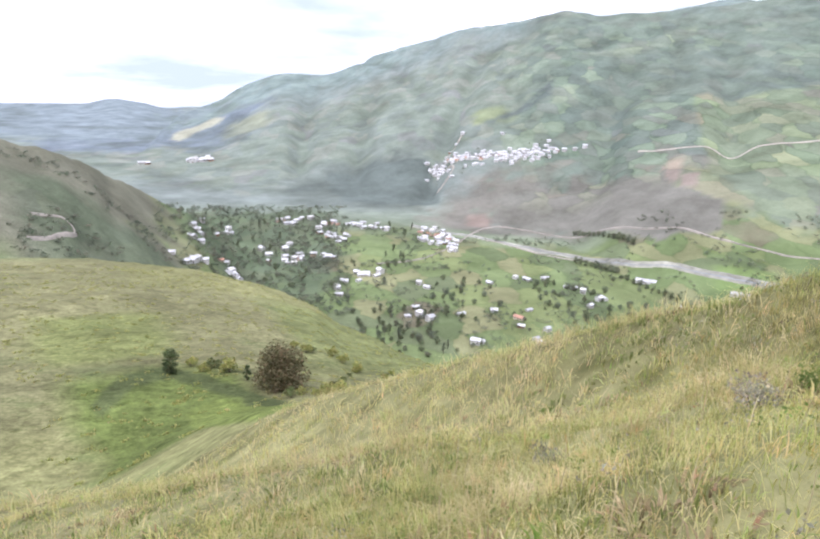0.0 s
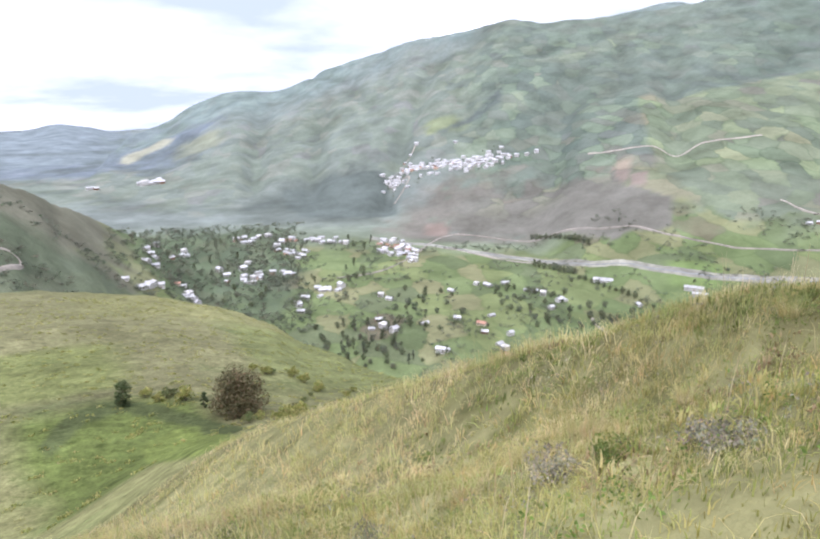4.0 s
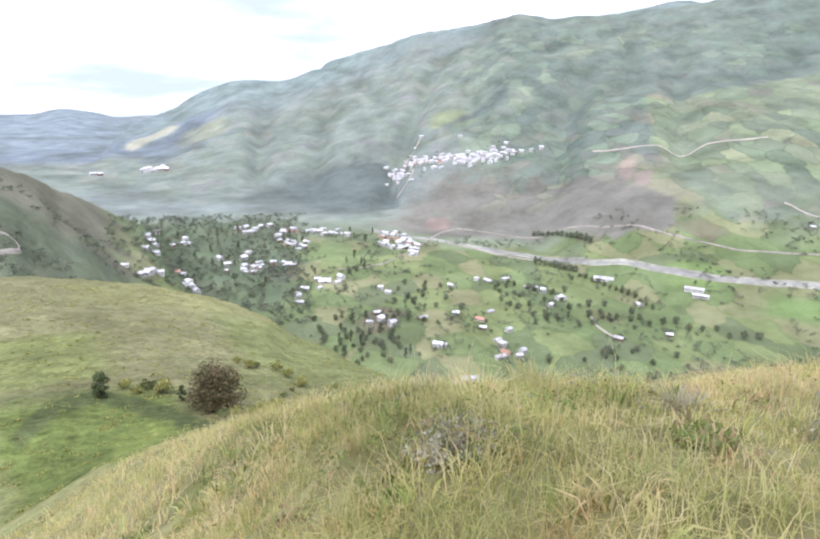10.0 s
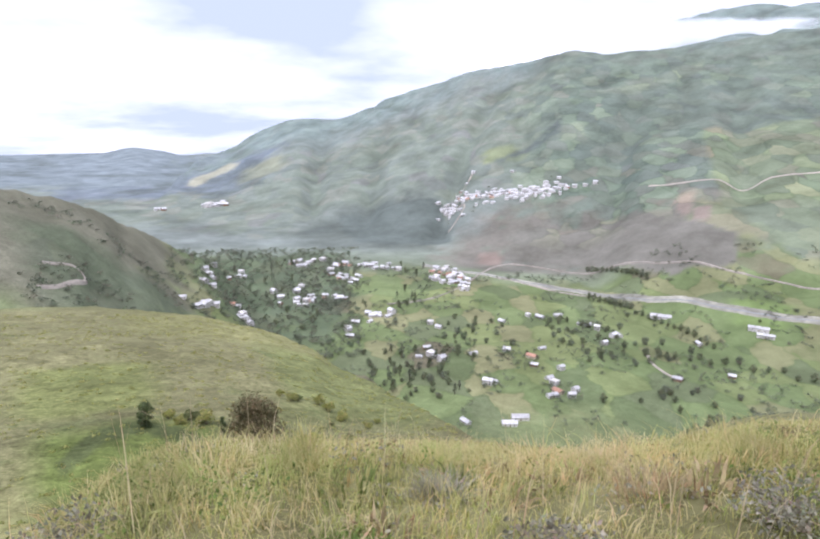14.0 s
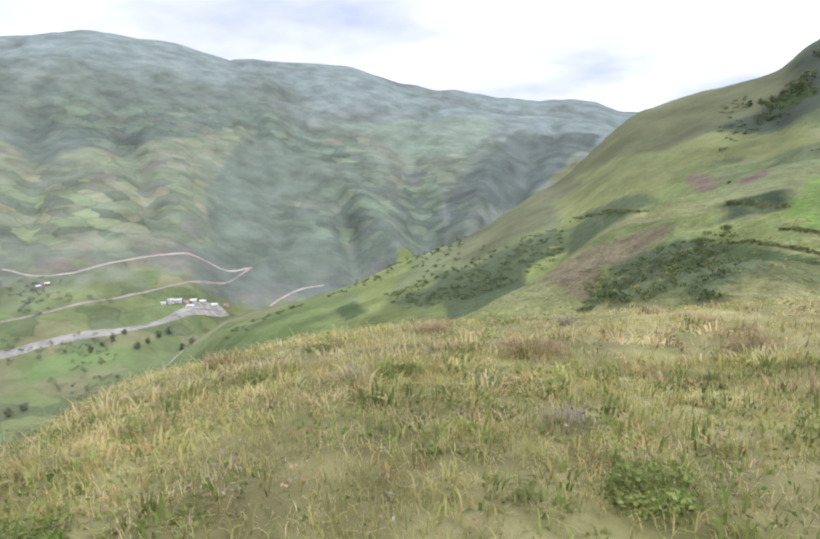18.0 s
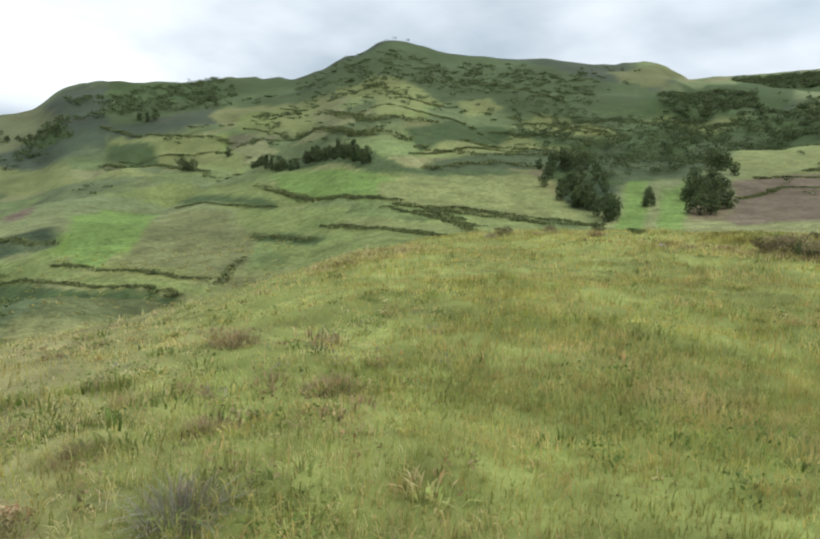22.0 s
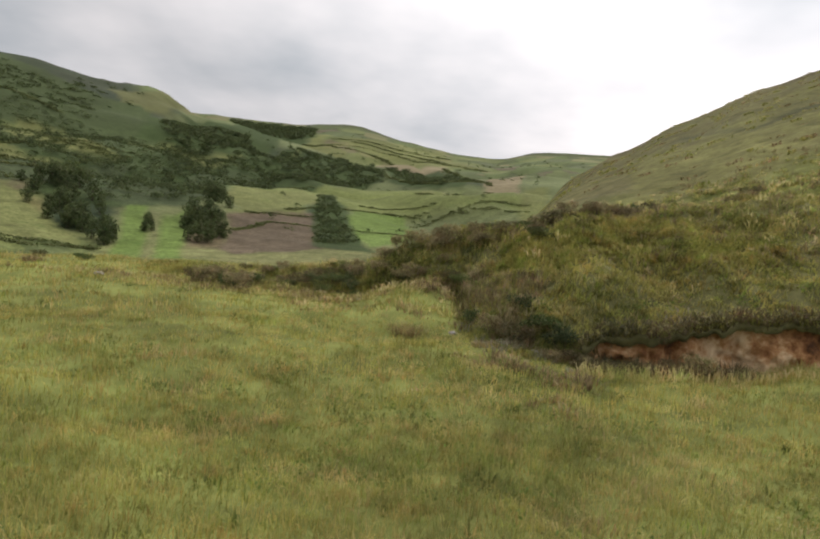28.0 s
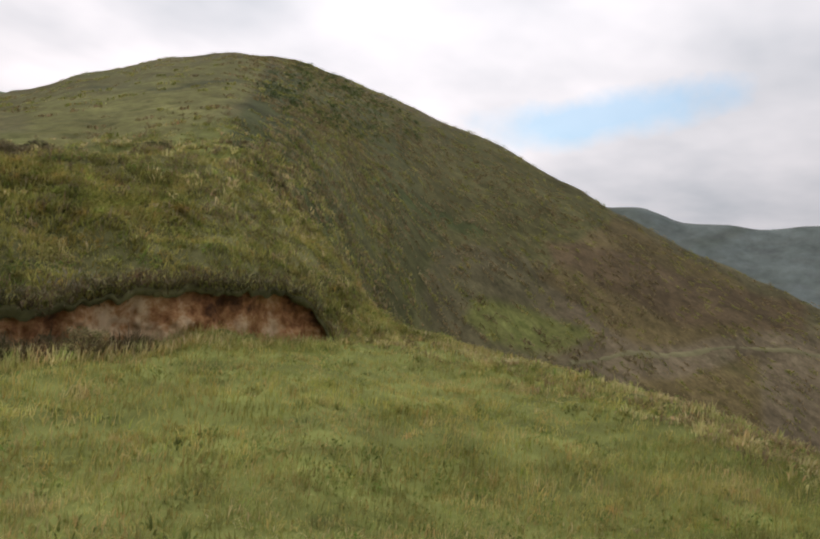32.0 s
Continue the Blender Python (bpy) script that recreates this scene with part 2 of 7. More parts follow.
BANK = [(154, 26, 0.3, 28.5, 0.5), (160, 24.6, 0.35, 27.5, 0.95), (164, 23.6, 0.35, 26.4, 1.05), (170, 23.2, 0.35, 25.4, 1.15), (174.5, 22.6, 0.55, 24.4, 1.75), (179, 22.0, 0.95, 23.8, 2.6), (183.6, 21.0, 1.25, 23.8, 3.05), (186.4, 17.5, 0.5, 23.6, 3.25), (189.7, 16.6, 0.35, 24, 3.5), (193.4, 16.6, 0.4, 25, 4.0), (197.5, 16.8, 0.5, 26, 4.4),
        (201, 17.1, 0.6, 27, 4.8), (204.5, 17.7, 0.6, 28, 5.3), (208.5, 18.3, 0.6, 29, 5.5), (212, 19.2, 0.5, 28, 4.5), (216.6, 20.4, 0.4, 25.1, 2.6), (219.5, 21.4, 0.3, 24, 1.2), (222, 22.5, 0.2, 24, 0.3), (226, 23, -0.2, 25, -0.6)]

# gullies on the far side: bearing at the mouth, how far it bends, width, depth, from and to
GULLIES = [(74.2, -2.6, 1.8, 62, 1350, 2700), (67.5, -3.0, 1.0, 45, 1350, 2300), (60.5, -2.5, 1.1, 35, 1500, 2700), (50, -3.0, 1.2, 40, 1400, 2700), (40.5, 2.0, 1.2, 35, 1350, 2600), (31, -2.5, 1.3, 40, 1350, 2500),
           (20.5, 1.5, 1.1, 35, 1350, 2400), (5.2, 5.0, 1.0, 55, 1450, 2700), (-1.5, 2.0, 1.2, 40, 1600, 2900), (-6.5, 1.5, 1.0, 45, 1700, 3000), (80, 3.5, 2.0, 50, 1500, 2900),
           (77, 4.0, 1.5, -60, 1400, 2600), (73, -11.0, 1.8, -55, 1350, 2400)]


def smax(a, b, k):
    h = np.clip(0.5 + 0.5 * (a - b) / k, 0, 1)
    return b + (a - b) * h + k * h * (1 - h)


def face(az, r, nodes, power=1.0, front=0.6, back=0.5, fade=6.0):
    """A slope that climbs from its foot line to its crest line, and falls away in front and behind."""
    rf, zf, rc, zc = (span(az, nodes, k) for k in (1, 2, 3, 4))
    u = (r - rf) / (rc - rf)
    z = zf + (zc - zf) * np.sign(u) * np.abs(np.clip(u, 0, 1)) ** power
    z = z - front * np.clip(rf - r, 0, None) - back * np.clip(r - rc, 0, None)
    out = np.clip(np.maximum(nodes[0][0] - az, az - nodes[-1][0]), 0, None)
    return z - out * r * 0.0175 * 0.5 - np.where(out > 0, out * fade, 0)


def wave(x, y, scale, seed):
    """Smooth value noise between -1 and 1."""
    x, y = x / scale + seed * 17.31, y / scale - seed * 9.77
    i, j = np.floor(x).astype(np.int64), np.floor(y).astype(np.int64)
    u, v = x - i, y - j
    u, v = u * u * (3 - 2 * u), v * v * (3 - 2 * v)

    def dot(a, b):
        n = (a * 374761393 + b * 668265263 + seed * 974634777) & 0x7FFFFFFF
        n = ((n ^ (n >> 13)) * 1274126177) & 0x7FFFFFFF
        return ((n ^ (n >> 16)) & 0xFFFF) / 32767.5 - 1
    return (dot(i, j) * (1 - u) + dot(i + 1, j) * u) * (1 - v) + (dot(i, j + 1) * (1 - u) + dot(i + 1, j + 1) * u) * v


def fbm(x, y, scale, seed, octaves=4):
    return sum(wave(x, y, scale / 2**o, seed + o) / 2**o for o in range(octaves)) / 1.6


def near_ground(az, r, x, y):
    rc, zc, s = (span(az, BROW, k) for k in (1, 2, 3))
    a = np.clip(r / rc, 0, 1)
    d = np.clip(r - rc, 0, None)
    s0 = -2 * zc / rc
    over = zc - s0 * np.minimum(d, rc * 0.5) - (s - s0) * np.where(d < rc * 0.5, d * d / rc, d - rc * 0.25) - s0 * np.clip(d - rc * 0.5, 0, None)
    z = np.where(d > 0, over, zc * a * a)
    # a grassy ramp runs up into the alcove of the old bank
    z = z + 1.0 * np.exp(-(((az - 181.5) / 5) ** 2)) * np.clip((r - 16.8) / 4.4, 0, 1)
    return z + 0.45 * np.exp(-((x + 1.8) ** 2 + (y + 3.2) ** 2) / 14)


def land(x, y):
    """The height of the ground."""
    x, y = np.asarray(x, float), np.asarray(y, float)
    r = np.hypot(x, y) + 1e-6
    az = np.degrees(np.arctan2(x, y))
    az = np.where(az < -85, az + 360, az)
    k = np.clip(r * 0.05, 0.3, 40)
    z = near_ground(az, r, x, y)
    z = np.maximum(z, -320)
    z = smax(z, face(az, r, BANK, 0.7, 1.5, 0.25), 0.5)
    for nodes, power, front, back in ((BOWL, 1.0, 0.3, 0.8), (SPUR_THREE, 1.0, 0.4, 0.5), (SPUR_TWO, 0.9, 0.4, 0.4), (HILL, 0.95, 0.35, 0.5), (FLANK, 1.35, 0.4, 0.4),
                                      (LEFT_SPUR, 0.9, 0.5, 0.5), (REAR_RANGE, 1.2, 0.4, 0.3), (WEST_RANGE, 1.2, 0.3, 0.3)):
        z = smax(z, face(az, r, nodes, power, front, back), np.minimum(k, 8))
    # folds of the home mountain
    fold = np.clip((az - 96) / 8, 0, 1) * np.clip((194 - az) / 6, 0, 1) * np.clip((r - 300) / 160, 0, 1) * np.clip((np.where(az < 152, 800, 1180) - r) / 200, 0, 1)
    z = z - fold * (np.clip(1 - np.abs(fbm(x, y, 170, 111, 3)) * 2.4, 0, 1) ** 2 * 11 - 2 + fbm(x, y, 70, 115, 3) * 3.0)
    gully = 1 - np.abs(fbm(x, y, 520, 5, 3)) * 2
    lift = np.clip((r - 1350) / 700, 0, 1)
    far = smax(face(az, r, FAR_RANGE, 1.12, 0.5, 0.12), face(az, r, BACK_RANGE, 1.0, 0.3, 0.3), 30)
    far = far - lift * (np.clip(gully, 0, 1) ** 3 * 20 + np.clip(1 - np.abs(fbm(x, y, 230, 15, 2)) * 2.2, 0, 1) ** 2 * 3)
    for b, turn, wide, deep, d0, d1 in GULLIES:
        axis = b + turn * (r - d0) / (d1 - d0)
        far = far - 0.7 * deep * np.exp(-(((az - axis) / wide) ** 2)) * np.clip((r - d0) / 150, 0, 1) * np.clip((d1 - r) / 300, 0, 1)
    z = smax(z, smax(far, face(az, r, DISTANT, 1.1, 0.3, 0.2), 8), 20)
    z = smax(z, np.full_like(z, -300.0) + fbm(x, y, 300, 9, 3) * 3 + np.clip(900 - r, 0, 600) * 0.02, 12)
    # unevenness at all sizes
    mound = np.clip((az - 162) / 6, 0, 1) * np.clip((222 - az) / 4, 0, 1) * np.clip((r - span(az, BANK, 1)) / 1.5, 0, 1) * np.clip((50 - r) / 15, 0, 1)
    z = z + mound * (fbm(x, y, 2.4, 51, 3) * 0.62 + fbm(x, y, 5.5, 55, 2) * 0.3)
    z = z + fbm(x, y, 3.1, 21, 3) * 0.12 * np.clip(r / 6, 0.3, 1) + fbm(x, y, 0.8, 25, 2) * 0.10 + fbm(x, y, 26, 31, 4) * np.clip((r - 25) / 90, 0, 1) * 1.2
    z = z + fbm(x, y, 140, 41, 4) * np.clip((r - 150) / 500, 0, 1) * np.where(r > 1300, 2.6, 7.0) * np.clip((z + 305) / 60, 0.05, 1)
    return z

# ---- materials ----
def ramp(tree, stops):
    n = tree.nodes.new("ShaderNodeValToRGB")
    el = n.color_ramp.elements
    while len(el) < len(stops):
        el.new(0.5)
    for e, (p, c) in zip(el, stops):
        e.position, e.color = p, (*c, 1)
    return n


def mixed(tree, a, b, fac, mode="MIX"):
    n = tree.nodes.new("ShaderNodeMix")
    n.data_type, n.blend_type = "RGBA", mode
    for value, slot in ((fac, 0), (a, 6), (b, 7)):
        if hasattr(value, "is_linked"):
            tree.links.new(value, n.inputs[slot])
        else:
            n.inputs[slot].default_value = value if slot == 0 else (*value, 1)
    return n.outputs[2]


def base_material(name, rough=0.9):
    m = bpy.data.materials.new(name)
    m.use_nodes = True
    t = m.node_tree
    p = t.nodes["Principled BSDF"]
    p.inputs["Roughness"].default_value = rough
    p.inputs["Specular IOR Level"].default_value = 0.2
    return m, t, p


def plain(name, colour, rough=0.85, grain=3.0, depth=0.25, metal=0.0):
    """A worn, uneven surface of one colour, with stains at two sizes."""
    m, t, p = base_material(name, rough)
    p.inputs["Metallic"].default_value = metal
    geo = t.nodes.new("ShaderNodeNewGeometry")
    info = t.nodes.new("ShaderNodeObjectInfo")
    out = None
    for scale, seed in ((grain, 0.0), (grain * 0.13, 4.0)):
        n = node(t, "ShaderNodeTexNoise", Scale=scale, Detail=4.0, Roughness=0.6)
        t.links.new(geo.outputs["Position"], n.inputs["Vector"])
        c = ramp(t, ((0.3, (1 - depth,) * 3), (0.7, (1 + depth * 0.4,) * 3)))
        t.links.new(n.outputs[0], c.inputs[0])
        out = mixed(t, out if out else colour, c.outputs[0], 1.0, "MULTIPLY")
    c = ramp(t, ((0.0, (0.8,) * 3), (1.0, (1.12,) * 3)))
    t.links.new(info.outputs["Random"], c.inputs[0])
    t.links.new(mixed(t, out, c.outputs[0], 1.0, "MULTIPLY"), p.inputs["Base Color"])
    b = node(t, "ShaderNodeBump", Strength=0.4, Distance=0.02)
    t.links.new(n.outputs[0], b.inputs["Height"])
    t.links.new(b.outputs[0], p.inputs["Normal"])
    return m


def foliage(name, stops, clump=0.35, through_light=0.35, dip=0.55):
    """Leaves or blades: each piece takes its own shade, drifting in patches."""
    m, t, p = base_material(name, 0.75)
    geo = t.nodes.new("ShaderNodeNewGeometry")
    n = node(t, "ShaderNodeTexNoise", Scale=clump, Detail=3.0, Roughness=0.6)
    t.links.new(geo.outputs["Position"], n.inputs["Vector"])
    half = t.nodes.new("ShaderNodeMath")
    half.operation = "MULTIPLY_ADD"
    half.inputs[1].default_value = 0.45
    t.links.new(geo.outputs["Random Per Island"], half.inputs[0])
    drift = t.nodes.new("ShaderNodeMath")
    drift.operation = "MULTIPLY_ADD"
    drift.inputs[1].default_value, drift.inputs[2].default_value = 1.5, -0.47
    t.links.new(n.outputs[0], drift.inputs[0])
    t.links.new(drift.outputs[0], half.inputs[2])
    c = ramp(t, stops)
    t.links.new(half.outputs[0], c.inputs[0])
    for scale, dark, warm in ((clump * 3.1, dip, 0.96), (clump * 0.31, 0.9, 1.02)):
        k = node(t, "ShaderNodeTexNoise", Scale=scale, Detail=4.0, Roughness=0.65)
        t.links.new(geo.outputs["Position"], k.inputs["Vector"])
        q = ramp(t, ((0.34, (dark, dark * 0.97, dark * warm)), (0.62, (1.12, 1.1, 1.06))))
        t.links.new(k.outputs[0], q.inputs[0])
        mul = t.nodes.new("ShaderNodeMix")
        mul.data_type, mul.blend_type = "RGBA", "MULTIPLY"
        mul.inputs[0].default_value = 1.0
        t.links.new(c.outputs[0] if k and scale > clump else shade, mul.inputs[6])
        t.links.new(q.outputs[0], mul.inputs[7])
        shade = mul.outputs[2]
    # drifts of redder and greener growth
    k = node(t, "ShaderNodeTexNoise", Scale=clump * 4.7 + 0.02, Detail=3.0, Roughness=0.6)
    away = t.nodes.new("ShaderNodeVectorMath")
    away.operation = "ADD"
    away.inputs[1].default_value = (13.7, 5.1, 2.3)
    t.links.new(geo.outputs["Position"], away.inputs[0])
    t.links.new(away.outputs[0], k.inputs["Vector"])
    q = ramp(t, ((0.32, (1.16, 0.88, 0.92)), (0.46, (1, 1, 1)), (0.56, (1, 1, 1)), (0.68, (0.84, 1.08, 0.82))))
    t.links.new(k.outputs[0], q.inputs[0])
    shade = mixed(t, shade, q.outputs[0], 1.0, "MULTIPLY")
    t.links.new(shade, p.inputs["Base Color"])
    lit = t.nodes.new("ShaderNodeBsdfTranslucent")
    t.links.new(shade, lit.inputs["Color"])
    mix = t.nodes.new("ShaderNodeMixShader")
    mix.inputs[0].default_value = through_light
    t.links.new(p.outputs[0], mix.inputs[1])
    t.links.new(lit.outputs[0], mix.inputs[2])
    t.links.new(mix.outputs[0], t.nodes["Material Output"].inputs["Surface"])
    return m


def ground_material():
    m, t, p = base_material("soil_and_turf", 0.95)
    p.inputs["Specular IOR Level"].default_value = 0.08
    geo = t.nodes.new("ShaderNodeNewGeometry")
    cover = t.nodes.new("ShaderNodeAttribute")
    cover.attribute_name = "cover"
    farm = t.nodes.new("ShaderNodeAttribute")
    farm.attribute_name = "farm"
    coarse = t.nodes.new("ShaderNodeAttribute")
    coarse.attribute_name = "coarse"
    # plots of land, longer along the slope than across it
    squash = t.nodes.new("ShaderNodeVectorMath")
    squash.operation = "MULTIPLY"
    squash.inputs[1].default_value = (1 / 46, 1 / 74, 1 / 34)
    wob = node(t, "ShaderNodeTexNoise", Scale=0.03, Detail=2.0)
    t.links.new(geo.outputs["Position"], wob.inputs["Vector"])
    bend = t.nodes.new("ShaderNodeVectorMath")
    bend.operation = "MULTIPLY_ADD"
    bend.inputs[1].default_value = (34, 34, 8)
    t.links.new(wob.outputs["Color"], bend.inputs[0])
    t.links.new(geo.outputs["Position"], bend.inputs[2])
    t.links.new(bend.outputs[0], squash.inputs[0])
    plot = node(t, "ShaderNodeTexVoronoi", Scale=1.0, Randomness=0.9)
    t.links.new(squash.outputs[0], plot.inputs["Vector"])
    edge = node(t, "ShaderNodeTexVoronoi", Scale=1.0, Randomness=0.9)
    edge.feature = "DISTANCE_TO_EDGE"
    t.links.new(squash.outputs[0], edge.inputs["Vector"])
    one = t.nodes.new("ShaderNodeSeparateColor")
    t.links.new(plot.outputs["Color"], one.inputs[0])
    crops = ramp(t, ((0.0, (0.086, 0.113, 0.054)), (0.18, (0.126, 0.168, 0.068)), (0.36, (0.172, 0.202, 0.081)), (0.55, (0.224, 0.210, 0.113)), (0.72, (0.142, 0.185, 0.077)), (0.86, (0.107, 0.126, 0.072)), (0.95, (0.142, 0.105, 0.086))))
    crops.color_ramp.interpolation = "CONSTANT"
    t.links.new(one.outputs[0], crops.inputs[0])
    hedge = ramp(t, ((0.01, (0.76, 0.8, 0.74)), (0.07, (1, 1, 1))))
    t.links.new(edge.outputs["Distance"], hedge.inputs[0])
    fields = mixed(t, crops.outputs[0], hedge.outputs[0], 1.0, "MULTIPLY")
    col = mixed(t, cover.outputs["Color"], fields, farm.outputs["Fac"])
    # lighter and darker fields high on the far side
    tilled = t.nodes.new("ShaderNodeAttribute")
    tilled.attribute_name = "tilled"
    tone = ramp(t, ((0.0, (0.76, 0.80, 0.78)), (0.2, (0.9, 0.9, 0.9)), (0.45, (1.08, 1.13, 1.0)), (0.65, (0.88, 0.93, 0.88)), (0.78, (1.17, 1.22, 1.04)), (0.92, (1.06, 0.96, 0.92))))
    tone.color_ramp.interpolation = "CONSTANT"
    t.links.new(one.outputs[1], tone.inputs[0])
    rim = mixed(t, tone.outputs[0], hedge.outputs[0], 0.7, "MULTIPLY")
    col = mixed(t, col, rim, tilled.outputs["Fac"], "MULTIPLY")
    for scale, lo, hi, detail in ((0.012, 0.74, 1.22, 5.0), (0.11, 0.68, 1.25, 4.0), (0.55, 0.72, 1.22, 3.0), (1.9, 0.74, 1.2, 4.0)):
        n = node(t, "ShaderNodeTexNoise", Scale=scale, Detail=detail, Roughness=0.62)
        t.links.new(geo.outputs["Position"], n.inputs["Vector"])
        c = ramp(t, ((0.33, (lo, lo, lo * 0.97)), (0.67, (hi, hi, hi))))
        t.links.new(n.outputs[0], c.inputs[0])
        col = mixed(t, col, c.outputs[0], 1.0 if scale < 0.05 else coarse.outputs["Fac"], "MULTIPLY")
    # dark scrub in flecks on the open slopes
    speck = t.nodes.new("ShaderNodeMath")
    speck.operation = "MULTIPLY_ADD"
    speck.inputs[1].default_value, speck.inputs[2].default_value = 0.6, 0.25
    t.links.new(coarse.outputs["Fac"], speck.inputs[0])
    n = node(t, "ShaderNodeTexNoise", Scale=0.055, Detail=7.0, Roughness=0.72)
    t.links.new(geo.outputs["Position"], n.inputs["Vector"])
    c = ramp(t, ((0.56, (1, 1, 1)), (0.66, (0.56, 0.64, 0.56))))
    t.links.new(n.outputs[0], c.inputs[0])
    col = mixed(t, col, c.outputs[0], speck.outputs[0], "MULTIPLY")
    n = node(t, "ShaderNodeTexNoise", Scale=0.42, Detail=5.0, Roughness=0.7)
    t.links.new(geo.outputs["Position"], n.inputs["Vector"])
    c = ramp(t, ((0.55, (1, 1, 1)), (0.65, (0.66, 0.69, 0.6))))
    t.links.new(n.outputs[0], c.inputs[0])
    col = mixed(t, col, c.outputs[0], coarse.outputs["Fac"], "MULTIPLY")
    t.links.new(col, p.inputs["Base Color"])
    fine = node(t, "ShaderNodeTexNoise", Scale=7.0, Detail=5.0, Roughness=0.7)
    t.links.new(geo.outputs["Position"], fine.inputs["Vector"])
    b = node(t, "ShaderNodeBump", Strength=0.6, Distance=0.06)
    t.links.new(fine.outputs[0], b.inputs["Height"])
    t.links.new(b.outputs[0], p.inputs["Normal"])
    return m


M_GROUND = ground_material()
M_LONG = foliage("long_dry_grass", ((0.05, (0.21, 0.26, 0.085)), (0.33, (0.38, 0.40, 0.14)), (0.63, (0.56, 0.51, 0.25)), (0.95, (0.74, 0.65, 0.42))), 0.7, 0.58, 0.72)
M_SHORT = foliage("short_meadow_grass", ((0.05, (0.15, 0.185, 0.045)), (0.35, (0.335, 0.345, 0.092)), (0.65, (0.50, 0.455, 0.165)), (1.0, (0.65, 0.54, 0.30))), 0.85, 0.5)
M_TURF = foliage("low_mixed_turf", ((0.05, (0.135, 0.175, 0.045)), (0.4, (0.27, 0.305, 0.085)), (0.7, (0.40, 0.39, 0.14)), (1.0, (0.51, 0.44, 0.23))), 0.9, 0.45)
M_DEEP = foliage("fresh_green_grass", ((0.1, (0.085, 0.125, 0.03)), (0.5, (0.16, 0.21, 0.055)), (0.9, (0.25, 0.29, 0.085))), 1.2, 0.45)
M_TUSSOCK = foliage("withered_tussock", ((0.1, (0.17, 0.14, 0.068)), (0.5, (0.315, 0.255, 0.135)), (0.9, (0.47, 0.395, 0.235))), 2.0)
M_GREY = foliage("grey_shrub_leaves", ((0.1, (0.18, 0.19, 0.13)), (0.5, (0.28, 0.28, 0.2)), (0.9, (0.40, 0.385, 0.31))), 2.0)
M_LEAF = foliage("dark_green_leaves", ((0.1, (0.05, 0.075, 0.034)), (0.5, (0.088, 0.125, 0.052)), (0.9, (0.135, 0.172, 0.072))), 0.15)
M_LEAF_LIGHT = foliage("light_green_leaves", ((0.1, (0.06, 0.09, 0.03)), (0.5, (0.10, 0.14, 0.048)), (0.9, (0.16, 0.20, 0.07))), 0.15)
M_HEDGE = foliage("hedge_leaves", ((0.1, (0.085, 0.112, 0.042)), (0.5, (0.13, 0.162, 0.062)), (0.9, (0.18, 0.21, 0.085))), 0.2)
M_LEAF_RUST = foliage("rusty_green_leaves", ((0.1, (0.075, 0.08, 0.038)), (0.5, (0.14, 0.13, 0.064)), (0.9, (0.23, 0.178, 0.105))), 0.5)
M_HEATH = foliage("brown_heath_leaves", ((0.1, (0.135, 0.118, 0.06)), (0.45, (0.265, 0.235, 0.122)), (0.9, (0.43, 0.38, 0.225))), 0.9)
M_MOSS = foliage("yellow_green_turf", ((0.1, (0.135, 0.165, 0.05)), (0.35, (0.27, 0.29, 0.08)), (0.65, (0.39, 0.385, 0.11)), (0.95, (0.47, 0.42, 0.175))), 0.45, 0.45)
# valley and far trees: leaf greens paled and greyed, haze put into the colour
M_FAR_LEAF = foliage("hazed_grey_green_leaves", ((0.1, (0.125, 0.155, 0.11)), (0.5, (0.175, 0.205, 0.148)), (0.9, (0.225, 0.255, 0.18))), 0.02, 0.45)
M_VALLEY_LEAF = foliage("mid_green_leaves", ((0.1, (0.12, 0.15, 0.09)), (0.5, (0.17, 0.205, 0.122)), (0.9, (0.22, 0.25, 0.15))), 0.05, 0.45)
M_HERB = foliage("small_green_herbs", ((0.1, (0.10, 0.16, 0.04)), (0.5, (0.17, 0.25, 0.06)), (0.9, (0.27, 0.33, 0.10))), 0.8, 0.4)
M_BARK = plain("bark", (0.12, 0.095, 0.07), 0.95, 8.0, 0.4)
M_WHITE = plain("whitewash", (0.62, 0.60, 0.56), 0.9, 1.2, 0.28)
M_CREAM = plain("cream_render", (0.62, 0.54, 0.42), 0.9, 1.2, 0.25)
M_ADOBE = plain("adobe", (0.34, 0.22, 0.15), 0.95, 1.4, 0.3)
M_TIN = plain("weathered_tin", (0.56, 0.555, 0.54), 0.6, 0.8, 0.35)
M_TILE = plain("clay_tile", (0.40, 0.23, 0.16), 0.9, 1.6, 0.35)
M_GLASS = plain("dark_window_glass", (0.03, 0.035, 0.04), 0.15, 1.0, 0.1)
M_DOOR = plain("painted_door", (0.16, 0.10, 0.07), 0.6, 2.0, 0.2)
M_ROAD = plain("pale_dirt_road", (0.36, 0.325, 0.265), 0.95, 0.3, 0.3)
M_TRACK = plain("grassy_track", (0.18, 0.168, 0.085), 0.95, 0.6, 0.25)
M_WATER = plain("shallow_grey_water", (0.22, 0.23, 0.22), 0.25, 0.05, 0.2)
